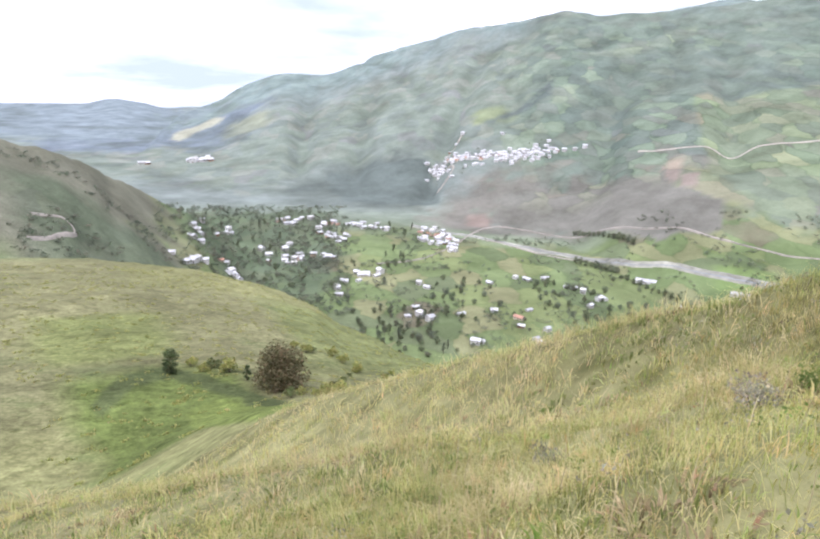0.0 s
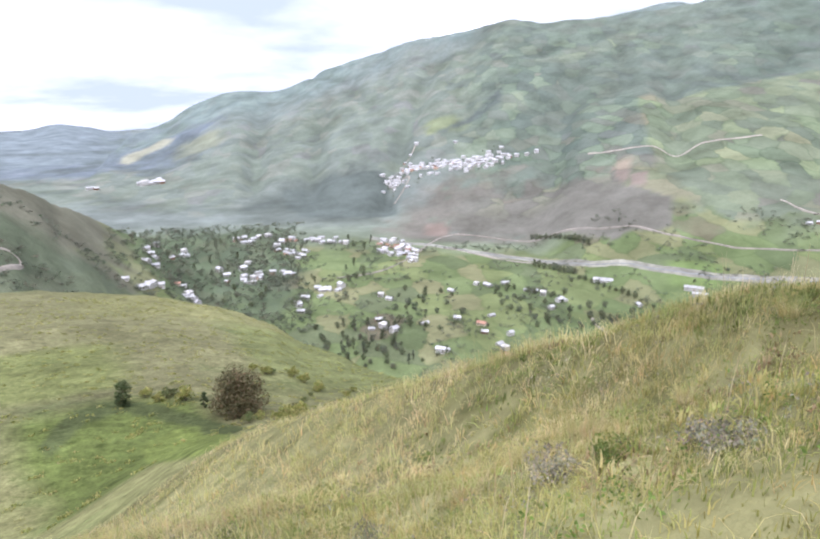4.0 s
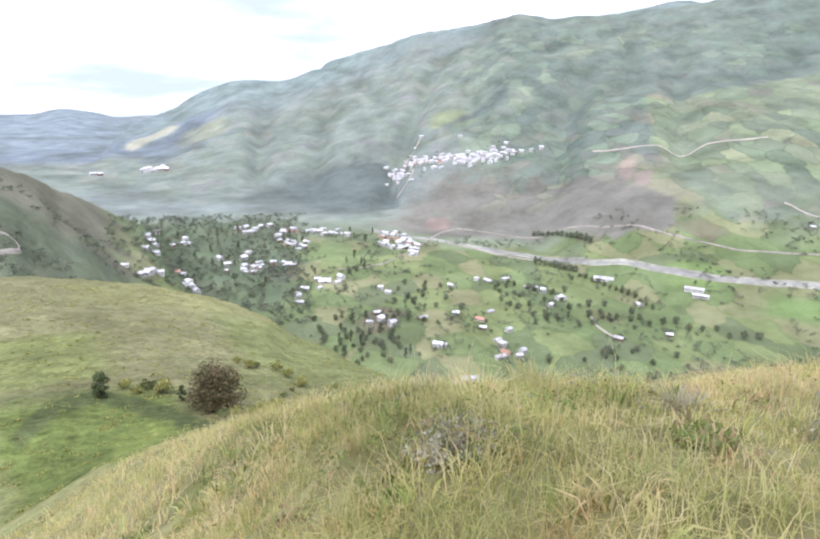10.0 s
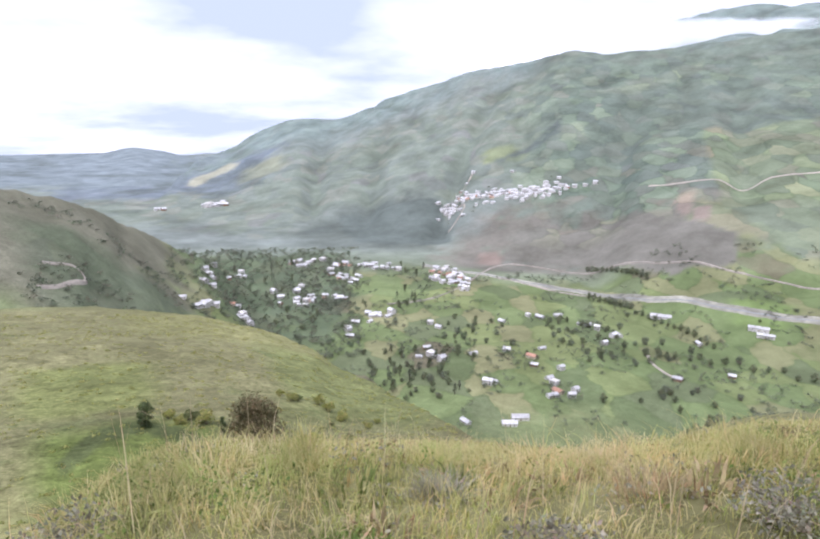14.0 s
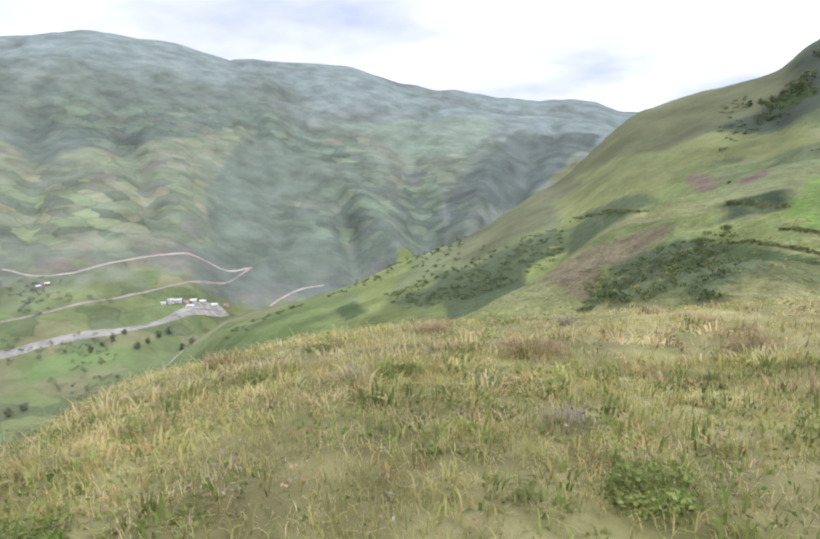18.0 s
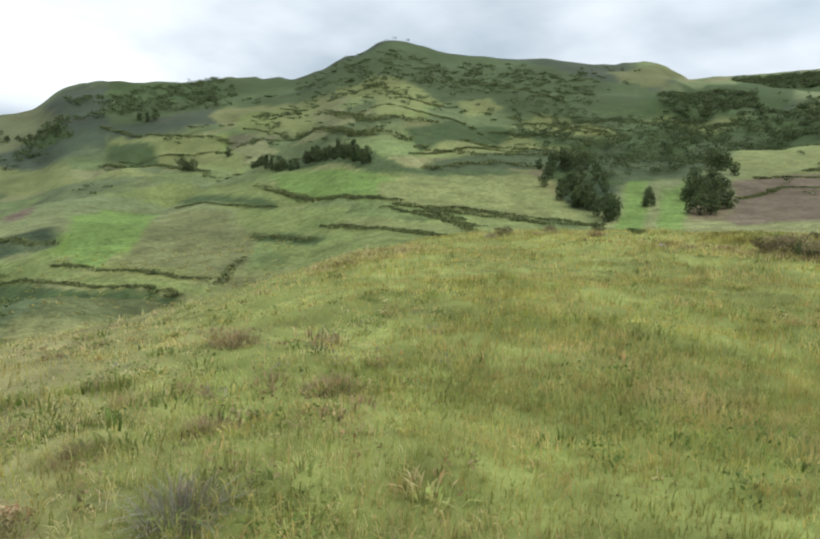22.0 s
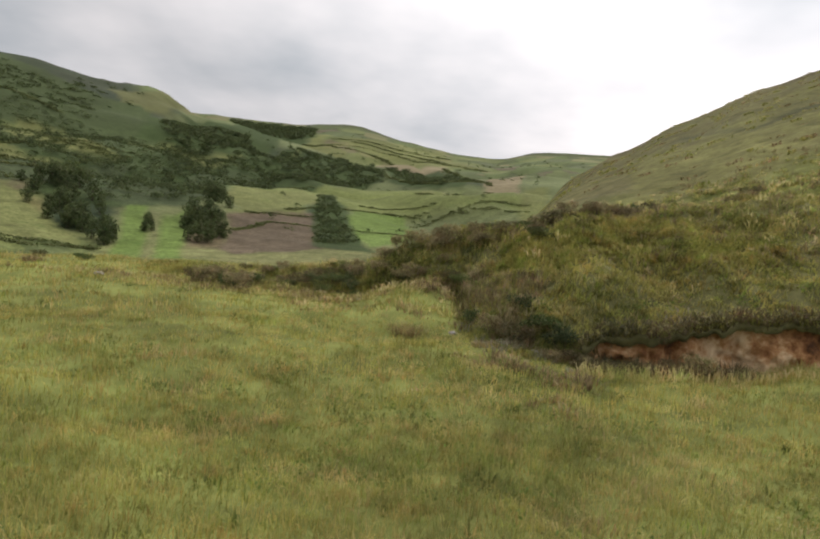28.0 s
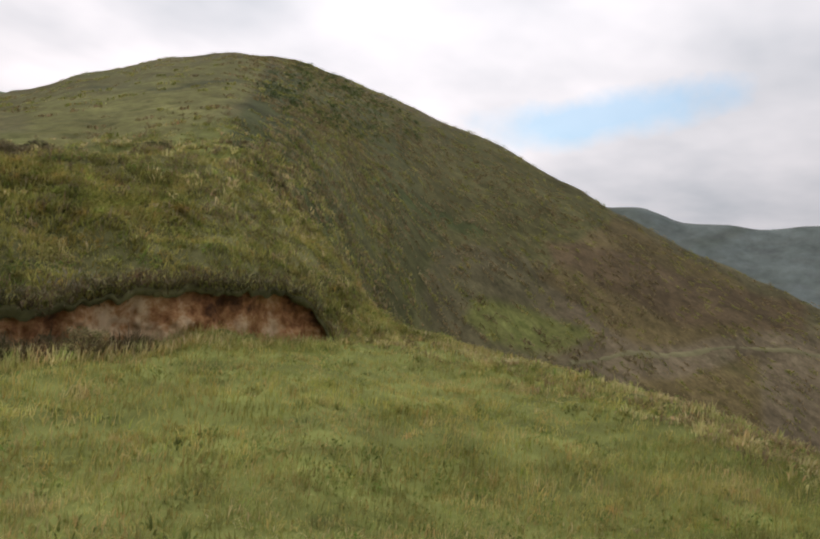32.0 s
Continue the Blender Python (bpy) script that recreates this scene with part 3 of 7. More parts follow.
M_GRAVEL = plain("river_gravel", (0.27, 0.265, 0.21), 0.95, 0.06, 0.45)


def clay_material():
    m, t, p = base_material("red_clay", 0.95)
    geo = t.nodes.new("ShaderNodeNewGeometry")
    n = node(t, "ShaderNodeTexNoise", Scale=1.1, Detail=8.0, Roughness=0.75)
    t.links.new(geo.outputs["Position"], n.inputs["Vector"])
    c = ramp(t, ((0.36, (0.075, 0.035, 0.017)), (0.45, (0.26, 0.118, 0.048)), (0.52, (0.46, 0.25, 0.11)), (0.60, (0.66, 0.49, 0.30))))
    t.links.new(n.outputs[0], c.inputs[0])
    t.links.new(c.outputs[0], p.inputs["Base Color"])
    k = node(t, "ShaderNodeTexNoise", Scale=9.0, Detail=6.0, Roughness=0.75)
    t.links.new(geo.outputs["Position"], k.inputs["Vector"])
    b = node(t, "ShaderNodeBump", Strength=0.9, Distance=0.08)
    t.links.new(k.outputs[0], b.inputs["Height"])
    t.links.new(b.outputs[0], p.inputs["Normal"])
    return m


M_CLAY = clay_material()
M_STONE = plain("field_stone", (0.38, 0.36, 0.33), 0.95, 5.0, 0.35)


M_STALK = foliage("pale_grass_stalks", ((0.1, (0.36, 0.32, 0.17)), (0.5, (0.50, 0.44, 0.26)), (0.9, (0.62, 0.56, 0.38))), 0.8, 0.4)

# ---- helpers of the place ----
rng = np.random.default_rng(7)


def height(x, y):
    return float(land(np.array([x]), np.array([y]))[0])


def place(bearing, distance):
    a = radians(bearing)
    return distance * math.sin(a), distance * math.cos(a)


def mesh_of(name, co, faces, material, smooth=False):
    """A mesh from arrays of corners and of faces that all have the same number of corners."""
    me = bpy.data.meshes.new(name)
    co, faces = np.asarray(co, float), np.asarray(faces, np.int32)
    me.vertices.add(len(co))
    me.vertices.foreach_set("co", co.ravel())
    me.loops.add(faces.size)
    me.loops.foreach_set("vertex_index", faces.ravel())
    me.polygons.add(len(faces))
    me.polygons.foreach_set("loop_start", np.arange(len(faces)) * faces.shape[1])
    if smooth:
        me.polygons.foreach_set("use_smooth", np.ones(len(faces), bool))
    me.materials.append(material)
    me.update()
    return me


def part(name, bm, material, parent, label=""):
    """Links a bmesh as one mesh object under a thing."""
    me = bpy.data.meshes.new(name)
    bm.to_mesh(me)
    bm.free()
    me.materials.append(material)
    return hang(name, me, parent, label)


def hang(name, me, parent, label=""):
    ob = new(name, me)
    ob.parent = parent
    return tagged(ob, label) if label else ob


def box(bm, x0, x1, y0, y1, z0, z1):
    v = [bm.verts.new(c) for c in ((x0, y0, z0), (x1, y0, z0), (x1, y1, z0), (x0, y1, z0), (x0, y0, z1), (x1, y0, z1), (x1, y1, z1), (x0, y1, z1))]
    for f in ((3, 2, 1, 0), (4, 5, 6, 7), (0, 1, 5, 4), (1, 2, 6, 5), (2, 3, 7, 6), (3, 0, 4, 7)):
        bm.faces.new([v[i] for i in f])


# ---- ground ----
# stretches of land cover: bearing from, to, distance from, to, colour, how far it is farmed
TURF, MEADOW, GREEN, BRIGHT = (0.21, 0.20, 0.09), (0.168, 0.19, 0.058), (0.13, 0.156, 0.072), (0.145, 0.215, 0.06)
SCRUB, WOOD, SOIL, TAN, GREYBROWN = (0.075, 0.10, 0.05), (0.04, 0.06, 0.032), (0.15, 0.12, 0.085), (0.26, 0.225, 0.14), (0.148, 0.14, 0.115)
FAR_HAZE = (0.165, 0.188, 0.165)
PASTURE, PALE, THICKET, OLIVE = (0.165, 0.198, 0.07), (0.178, 0.198, 0.078), (0.062, 0.092, 0.036), (0.16, 0.17, 0.075)
GORGE, LEAS, HEATHY, HAZEWOOD_SHADE = (0.105, 0.127, 0.10), (0.152, 0.172, 0.132), (0.145, 0.14, 0.115), (0.10, 0.118, 0.103)
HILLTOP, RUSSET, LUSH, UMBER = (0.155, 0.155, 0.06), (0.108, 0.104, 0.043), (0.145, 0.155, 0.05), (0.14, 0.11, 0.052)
SECTORS, PLOTS = [], []


def cover(b0, b1, d0, d1, colour, farmed):
    """A broad stretch of one land cover, between bearings and distances."""
    SECTORS.append((b0, b1, d0, d1, colour, farmed))


def plot(colour, farmed, *corners):
    """A field, wood or slope with corners given by bearing and distance."""
    PLOTS.append((colour, farmed, np.array(corners, float).reshape(-1, 2)))


cover(-60, 45, 60, 420, (0.165, 0.16, 0.078), 0); cover(-33, -13, 60, 132, (0.112, 0.14, 0.04), 0); cover(-33, -20, 132, 200, (0.15, 0.165, 0.06), 0)
cover(-12, 8, 120, 330, (0.15, 0.165, 0.065), 0); cover(-24, -2, 250, 380, (0.18, 0.178, 0.078), 0)
cover(-60, -16, 430, 1050, (0.142, 0.14, 0.098), 0); cover(-30, -15, 480, 720, (0.11, 0.128, 0.085), 0.1)
cover(-20, 60, 480, 1260, GREEN, 0.6); cover(-19, -2, 760, 1420, (0.09, 0.115, 0.07), 0.15); cover(6, 60, 1240, 1480, GREYBROWN, 0.05)
cover(8, 24, 1300, 1620, GREYBROWN, 0); cover(24, 50, 1230, 1420, (0.155, 0.158, 0.115), 0.35); cover(52, 90, 1200, 1900, (0.112, 0.13, 0.106), 0.0)
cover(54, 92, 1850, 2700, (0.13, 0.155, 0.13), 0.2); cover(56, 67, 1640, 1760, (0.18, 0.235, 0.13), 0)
# far ranges: the haze of distance is put into these pale, bluish colours
cover(-60, 60, 1600, 2700, FAR_HAZE, 0.2); cover(12, 62, 1420, 2750, (0.146, 0.166, 0.132), 0.16); cover(12, 66, 1950, 2750, (0.168, 0.2, 0.162), 0.16); cover(-8, 6, 1400, 1900, (0.115, 0.132, 0.112), 0.0)
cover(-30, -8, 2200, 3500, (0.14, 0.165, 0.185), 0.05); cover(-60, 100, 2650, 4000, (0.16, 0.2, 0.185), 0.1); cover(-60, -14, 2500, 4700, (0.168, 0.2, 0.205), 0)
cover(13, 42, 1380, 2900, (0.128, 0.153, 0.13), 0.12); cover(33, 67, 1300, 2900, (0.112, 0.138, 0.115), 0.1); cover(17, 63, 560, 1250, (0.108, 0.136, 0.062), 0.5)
cover(25.6, 27.2, 1340, 1480, (0.21, 0.17, 0.14), 0); cover(27, 28.6, 1310, 1390, (0.20, 0.165, 0.135), 0); cover(9, 12, 1290, 1380, (0.2, 0.16, 0.13), 0)
cover(8.6, 13.5, 1900, 2020, (0.175, 0.20, 0.115), 0); cover(-13, -8, 2350, 2600, (0.21, 0.225, 0.16), 0); cover(30, 36, 960, 1050, (0.135, 0.185, 0.068), 0)
cover(38, 47, 930, 1000, (0.122, 0.172, 0.065), 0)
cover(50, 100, 200, 640, (0.15, 0.175, 0.06), 0.35); cover(45, 66, 320, 900, (0.11, 0.15, 0.05), 0.3); cover(75, 100, 620, 1060, (0.13, 0.14, 0.075), 0.05)
cover(83, 100, 430, 640, (0.17, 0.20, 0.065), 0.5); cover(86, 93, 500, 640, SCRUB, 0.0)
cover(96.2, 100.8, 515, 562, SOIL, 0); cover(88, 101, 90, 262, SCRUB, 0); cover(94, 113, 112, 186, (0.10, 0.115, 0.05), 0)
cover(101, 116, 236, 300, (0.15, 0.22, 0.05), 0); cover(98, 104, 270, 320, WOOD, 0)
cover(103.6, 116, 188, 236, (0.165, 0.18, 0.065), 0); cover(108, 116, 215, 300, (0.19, 0.17, 0.085), 0); cover(116, 150, 150, 440, (0.18, 0.215, 0.07), 0.7)
cover(120, 127, 290, 345, BRIGHT, 0); cover(127, 133, 265, 330, (0.19, 0.23, 0.075), 0); cover(132, 149, 245, 330, (0.21, 0.205, 0.09), 0)
cover(98, 152, 430, 680, (0.115, 0.145, 0.062), 0.45); cover(97, 154, 630, 1060, (0.052, 0.068, 0.046), 0.06); cover(118, 124, 560, 610, (0.17, 0.2, 0.08), 0)
cover(131, 135, 540, 600, BRIGHT, 0); cover(126, 133, 620, 680, (0.19, 0.19, 0.09), 0); cover(134, 138, 600, 660, (0.19, 0.22, 0.08), 0)
cover(140, 156, 330, 640, (0.07, 0.10, 0.045), 0.2); cover(151.6, 153.0, 235, 330, BRIGHT, 0); cover(154.2, 155.8, 232, 330, BRIGHT, 0)
cover(145, 151.5, 262, 345, WOOD, 0); cover(156, 160.5, 240, 330, (0.16, 0.13, 0.08), 0); cover(160.5, 166.4, 240, 345, SOIL, 0)
cover(160, 166, 345, 420, (0.17, 0.19, 0.07), 0)
cover(166, 169, 300, 440, (0.05, 0.075, 0.042), 0); cover(169, 176, 300, 420, (0.13, 0.215, 0.045), 0.1); cover(160, 190, 420, 640, (0.145, 0.168, 0.064), 0.4)
cover(155, 170, 600, 800, (0.055, 0.075, 0.045), 0.1); cover(172, 184, 640, 780, (0.055, 0.075, 0.045), 0); cover(150, 200, 800, 1480, (0.125, 0.148, 0.07), 0.6)
cover(180, 270, 36, 170, (0.12, 0.108, 0.058), 0); cover(184, 210, 46, 140, (0.145, 0.14, 0.06), 0); cover(196, 207, 70, 82, (0.15, 0.15, 0.07), 0)
# steep face of the hill: heath colour darkened with painted-in shade
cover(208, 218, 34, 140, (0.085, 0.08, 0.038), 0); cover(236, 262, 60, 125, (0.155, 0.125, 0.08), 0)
cover(232, 275, 160, 420, (0.15, 0.13, 0.085), 0)
cover(225, 275, 1500, 3500, (0.12, 0.145, 0.145), 0.05)
plot(PASTURE, 0, 112.0, 638, 116.3, 602, 117.7, 465, 112.9, 497); plot(BRIGHT, 0, 120.3, 385, 121.9, 386, 129.2, 312, 130.6, 263, 125.1, 285, 120.5, 334)
plot(PALE, 0, 130.6, 296, 137.7, 332, 143.1, 341, 144.6, 260, 142.8, 238, 131.0, 248); plot(BRIGHT, 0, 104.3, 364, 110.9, 381, 109.8, 270, 106.4, 225, 103.9, 232)
plot(OLIVE, 0, 111.8, 346, 116.6, 318, 118.0, 229, 117.0, 191, 110.3, 229, 109.8, 258); plot(SOIL, 0, 96.2, 591, 101.5, 396, 100.1, 357, 95.7, 562)
plot(PALE, 0, 97.2, 734, 108.2, 532, 111.0, 468, 104.4, 521, 94.2, 735); plot(PASTURE, 0, 103.6, 223, 116.9, 182, 115.5, 179, 105.9, 202)
plot(PASTURE, 0, 117.6, 329, 127.0, 258, 126.5, 225, 125.6, 203, 118.9, 235, 117.6, 289); plot(PALE, 0, 127.0, 241, 138.2, 205, 131.9, 176, 125.1, 179, 125.6, 211)
plot(THICKET, 0, 92.8, 273, 98.1, 255, 104.0, 203, 112.6, 183, 112.4, 135, 92.3, 262); plot((0.095, 0.12, 0.06), 0, 98.7, 316, 101.4, 304, 103.7, 268, 102.3, 267)
plot(THICKET, 0, 118.5, 251, 124.6, 221, 123.7, 218, 119.4, 239); plot(THICKET, 0, 100.9, 804, 102.8, 822, 104.6, 712, 101.8, 740)
plot(THICKET, 0, 111.3, 968, 116.9, 890, 115.9, 779, 112.1, 800); plot(THICKET, 0, 119.6, 433, 121.5, 466, 129.2, 361, 129.2, 321)
plot(PALE, 0, 125.3, 744, 129.3, 694, 130.1, 583, 126.6, 629); plot(PASTURE, 0, 130.6, 553, 134.8, 676, 134.0, 580)
plot(PASTURE, 0, 129.7, 521, 134.0, 539, 133.6, 497, 130.1, 486); plot(PASTURE, 0, 119.2, 646, 123.4, 667, 123.8, 564, 119.6, 604)
plot(PASTURE, 0, 131.9, 425, 137.7, 492, 136.9, 440, 133.1, 399); plot(OLIVE, 0, 117.4, 900, 125.3, 727, 125.7, 606, 120.6, 657, 116.3, 616, 115.0, 725)
plot(PALE, 0, 138.4, 332, 142.4, 340, 146.8, 266, 141.1, 234, 135.1, 250, 131.9, 291); plot(THICKET, 0, 142.8, 394, 153.1, 410, 154.3, 342, 149.6, 329, 145.0, 330)
plot(PASTURE, 0, 142.8, 562, 147.1, 626, 149.5, 514, 143.3, 503); plot(PALE, 0, 148.7, 645, 158.5, 608, 154.9, 569, 149.1, 606)
plot(PALE, 0, 136.6, 598, 139.3, 651, 141.1, 600, 137.5, 542); plot(OLIVE, 0, 131.5, 458, 141.1, 499, 142.0, 411, 133.8, 370)
plot(PASTURE, 0, 132.9, 411, 138.4, 430, 146.3, 423, 146.3, 407, 133.8, 370); plot(PALE, 0, 119.9, 755, 124.1, 714, 123.5, 553, 117.9, 604)
plot(THICKET, 0, 144.1, 713, 159.2, 824, 163.8, 1366, 164.9, 1156, 159.4, 650, 146.2, 644); plot(PASTURE, 0, 142.1, 568, 146.2, 604, 147.5, 560, 143.9, 492)
plot(THICKET, 0, 142.0, 441, 159.4, 615, 157.7, 470, 151.6, 344, 142.5, 377); plot(PALE, 0, 159.5, 470, 165.1, 599, 167.1, 472, 161.6, 382, 159.6, 411)
plot(SOIL, 0, 159.7, 349, 166.7, 400, 168.0, 252, 164.7, 238, 160.0, 245); plot(THICKET, 0, 166.6, 487, 169.0, 547, 172.6, 250, 167.5, 256)
plot(BRIGHT, 0, 171.0, 395, 172.9, 453, 174.5, 330, 172.2, 280); plot(PASTURE, 0, 167.0, 586, 178.3, 641, 178.4, 442, 170.5, 469, 168.5, 522)
plot(THICKET, 0, 164.0, 742, 172.5, 932, 173.1, 708, 166.0, 591); plot(THICKET, 0, 173.0, 838, 181.4, 778, 178.3, 652, 173.6, 707)
plot(TAN, 0, 183.2, 861, 185.3, 805, 185.0, 538, 182.4, 559); plot(PASTURE, 0, 184.6, 542, 188.0, 520, 187.0, 430, 184.9, 400)
plot(PALE, 0, 165.3, 1257, 168.6, 1166, 169.6, 993, 165.9, 860); plot(PALE, 0, 173.3, 1271, 178.0, 1366, 178.1, 1056, 173.4, 1071)
plot(BRIGHT, 0, 64.9, 833, 69.8, 800, 72.7, 777, 68.8, 706); plot(PALE, 0, 85.0, 810, 88.5, 805, 94.4, 635, 94.1, 552, 86.0, 605)
plot((0.095, 0.12, 0.06), 0, 87.3, 634, 92.8, 574, 93.7, 523, 88.7, 557); plot((0.085, 0.11, 0.055), 0, 90.5, 286, 98.7, 245, 102.3, 127, 97.1, 110, 88.9, 225)
plot(PASTURE, 0, 97.1, 281, 104.7, 247, 104.9, 212, 100.3, 229, 96.7, 265); plot(OLIVE, 0, 76.6, 513, 88.7, 299, 90.1, 284, 88.0, 228, 79.6, 247)
plot((0.09, 0.115, 0.06), 0, 69.7, 566, 79.5, 624, 85.1, 621, 86.0, 565, 79.5, 531, 73.7, 482); plot(GORGE, 0, 54.2, 1705, 70.0, 2102, 76.6, 1720, 71.8, 1613, 63.9, 1396, 58.8, 1411, 53.5, 1380)
plot(GORGE, 0, 79.4, 2544, 82.1, 2845, 85.8, 2784, 84.0, 2305, 76.6, 1767, 75.2, 1946); plot(LEAS, 0, 56.4, 1841, 66.0, 2111, 70.1, 1957, 63.6, 1890, 56.9, 1752)
plot(LEAS, 0, 67.1, 2522, 70.4, 2577, 73.3, 2371, 70.8, 2122); plot(LEAS, 0.32, 27.0, 1883, 39.6, 2106, 46.1, 1695, 43.2, 1293, 35.4, 1174, 29.2, 1390)
plot(LEAS, 0.3, 43.3, 1956, 58.8, 2428, 57.3, 1861, 54.7, 1442, 45.1, 1247); plot(GORGE, 0, 58.3, 1757, 69.8, 1884, 73.2, 1782, 64.0, 1419, 58.5, 1427)
plot(HEATHY, 0, 18.2, 1541, 25.6, 1399, 30.7, 1155, 26.1, 1129, 17.8, 1328); plot(LEAS, 0, 12.2, 2028, 17.7, 2063, 18.3, 1952, 13.6, 1978)
plot(HAZEWOOD_SHADE, 0, -4.3, 1760, -0.0, 1830, 5.7, 1746, 6.8, 1450, -1.9, 1484); plot(HAZEWOOD_SHADE, 0, 9.2, 1888, 14.7, 2045, 15.9, 2111, 16.0, 1997, 11.9, 1933)
plot(HEATHY, 0, 12.4, 1466, 22.7, 1427, 30.6, 1258, 31.0, 1152, 19.0, 1297, 11.6, 1326); plot(LEAS, 0, 17.4, 2302, 26.3, 2522, 26.8, 2420, 19.5, 2270)
plot(THICKET, 0, 153.5, 711, 157, 860, 161, 860, 161.3, 729, 155.6, 611, 153.8, 617); plot(THICKET, 0, 158.7, 1360, 166.2, 1350, 166.0, 1178, 160.5, 1100)
plot(PASTURE, 0.2, 160.8, 481, 167.2, 590, 168.1, 469, 162.7, 393, 160.6, 415); plot(PALE, 0.5, 166.7, 1177, 175.6, 1280, 178.7, 1160, 172.8, 944, 167.2, 1069)
plot(PASTURE, 0.25, 167.5, 598, 176.0, 652, 181.4, 443, 178.4, 442, 171.0, 498, 168.4, 536); plot(BRIGHT, 0, 170.0, 445, 174.8, 464, 176.5, 330, 172.7, 290)
plot(THICKET, 0, 158.8, 647, 164.4, 796, 171.6, 930, 172.9, 709, 169.3, 642, 165.4, 590, 160.2, 628); plot(THICKET, 0, 153.9, 537, 158.2, 629, 163.6, 618, 161.7, 515, 156.1, 407, 154.1, 433)
plot(THICKET, 0, 172.8, 878, 178.1, 851, 181.2, 722, 177.4, 660, 174.0, 737); plot((0.15, 0.12, 0.08), 0, 159.2, 348, 166.1, 410, 167.5, 299, 164.5, 255, 159.9, 256)
plot(THICKET, 0, 167.0, 484, 168.4, 520, 171.2, 300, 167.2, 272); plot(TAN, 0, 172.4, 945, 178.0, 996, 177.7, 863, 172.8, 864)
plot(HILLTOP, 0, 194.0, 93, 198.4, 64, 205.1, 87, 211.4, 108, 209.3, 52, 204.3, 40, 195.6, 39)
# flank beyond the fold, coloured darker than the hilltop to carry its shade
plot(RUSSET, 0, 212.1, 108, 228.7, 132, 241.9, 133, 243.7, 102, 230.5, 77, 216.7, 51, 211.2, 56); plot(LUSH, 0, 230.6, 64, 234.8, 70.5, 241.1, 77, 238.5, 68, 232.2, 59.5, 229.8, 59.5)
plot(UMBER, 0, 242.4, 130, 254.9, 125, 253.5, 106, 244.0, 81, 236.1, 81); plot(UMBER, 0, 244.2, 73, 253.6, 99, 253.8, 79, 248.2, 72)

DARKSLOPE, LEAF_DARK = (0.070, 0.096, 0.042), (0.074, 0.105, 0.044)
plot(DARKSLOPE, 0, 107.1, 1027, 115.9, 995, 122.9, 933, 128.9, 872, 131.0, 858, 135.3, 838, 143.1, 812, 141.3, 636, 138.1, 594, 136.7, 643, 132.1, 686, 128.8, 700, 124.7, 717, 121.0, 757, 116.2, 784, 110.7, 739, 106.9, 728); plot(THICKET, 0, 107.1, 1027, 115.4, 996, 116.1, 870, 110.8, 835, 107.0, 766)
plot(PALE, 0, 128.4, 691, 130.7, 678, 133.9, 615, 135.4, 654, 135.0, 573, 131.1, 516); plot(PASTURE, 0, 129.7, 515, 134.5, 516, 134.0, 468, 129.8, 461)
plot(PASTURE, 0, 137.2, 586, 138.6, 627, 140.6, 597, 138.8, 569); plot(PASTURE, 0, 117.0, 720, 121.0, 738, 120.3, 588, 117.4, 594)
plot(PALE, 0, 142.5, 526, 145.8, 599, 150.6, 507, 143.8, 504); plot(THICKET, 0, 132.1, 426, 138.6, 536, 143.6, 491, 150.7, 497, 154.0, 445, 150.3, 351, 144.1, 376, 137.7, 384, 133.5, 361)
plot(PALE, 0, 132.5, 342, 135.3, 410, 143.2, 453, 148.1, 436, 142.8, 378, 138.6, 389); plot(PALE, 0, 106.9, 698, 114.8, 616, 117.4, 510, 117.3, 490, 106.7, 610)
plot(THICKET, 0, 106.8, 687, 110.2, 628, 110.9, 521, 106.7, 612); plot(LEAF_DARK, 0, 118.6, 491, 128.8, 352, 132.1, 326, 138.6, 333, 143.7, 340, 138.6, 310, 129.2, 311)
plot(BRIGHT, 0, 119.5, 411, 131.1, 298, 131.2, 260, 124.5, 291, 121.3, 328); plot(PALE, 0, 131.6, 280, 133.9, 312, 143.3, 330, 147.6, 247, 143.3, 239, 137.3, 248)
plot(PASTURE, 0, 106.6, 428, 112.5, 451, 118.6, 391, 124.5, 284, 120.8, 298, 112.9, 393); plot(THICKET, 0, 112.5, 419, 121.0, 306, 120.8, 293, 112.7, 380)
plot(BRIGHT, 0, 106.5, 385, 109.8, 384, 108.7, 261, 106.6, 222); plot(OLIVE, 0, 110.1, 326, 119.4, 254, 118.2, 194, 108.6, 222)
plot(PASTURE, 0, 120.8, 289, 126.3, 226, 135.4, 194, 129.2, 172, 124.4, 173, 119.8, 222); plot(THICKET, 0, 118.9, 252, 122.6, 238, 125.2, 213, 124.4, 206, 119.8, 233)
plot(DARKSLOPE, 0, 128.9, 881, 138.4, 882, 144.6, 847, 149.3, 789, 153.0, 788, 151.4, 592, 146.8, 552, 141.3, 576, 138.6, 607, 134.8, 595, 131.6, 649, 129.0, 723); plot(THICKET, 0, 155.4, 827, 159.6, 873, 164.7, 1231, 165.2, 1136, 163.0, 785, 159.9, 661, 156.1, 636, 154.6, 647)
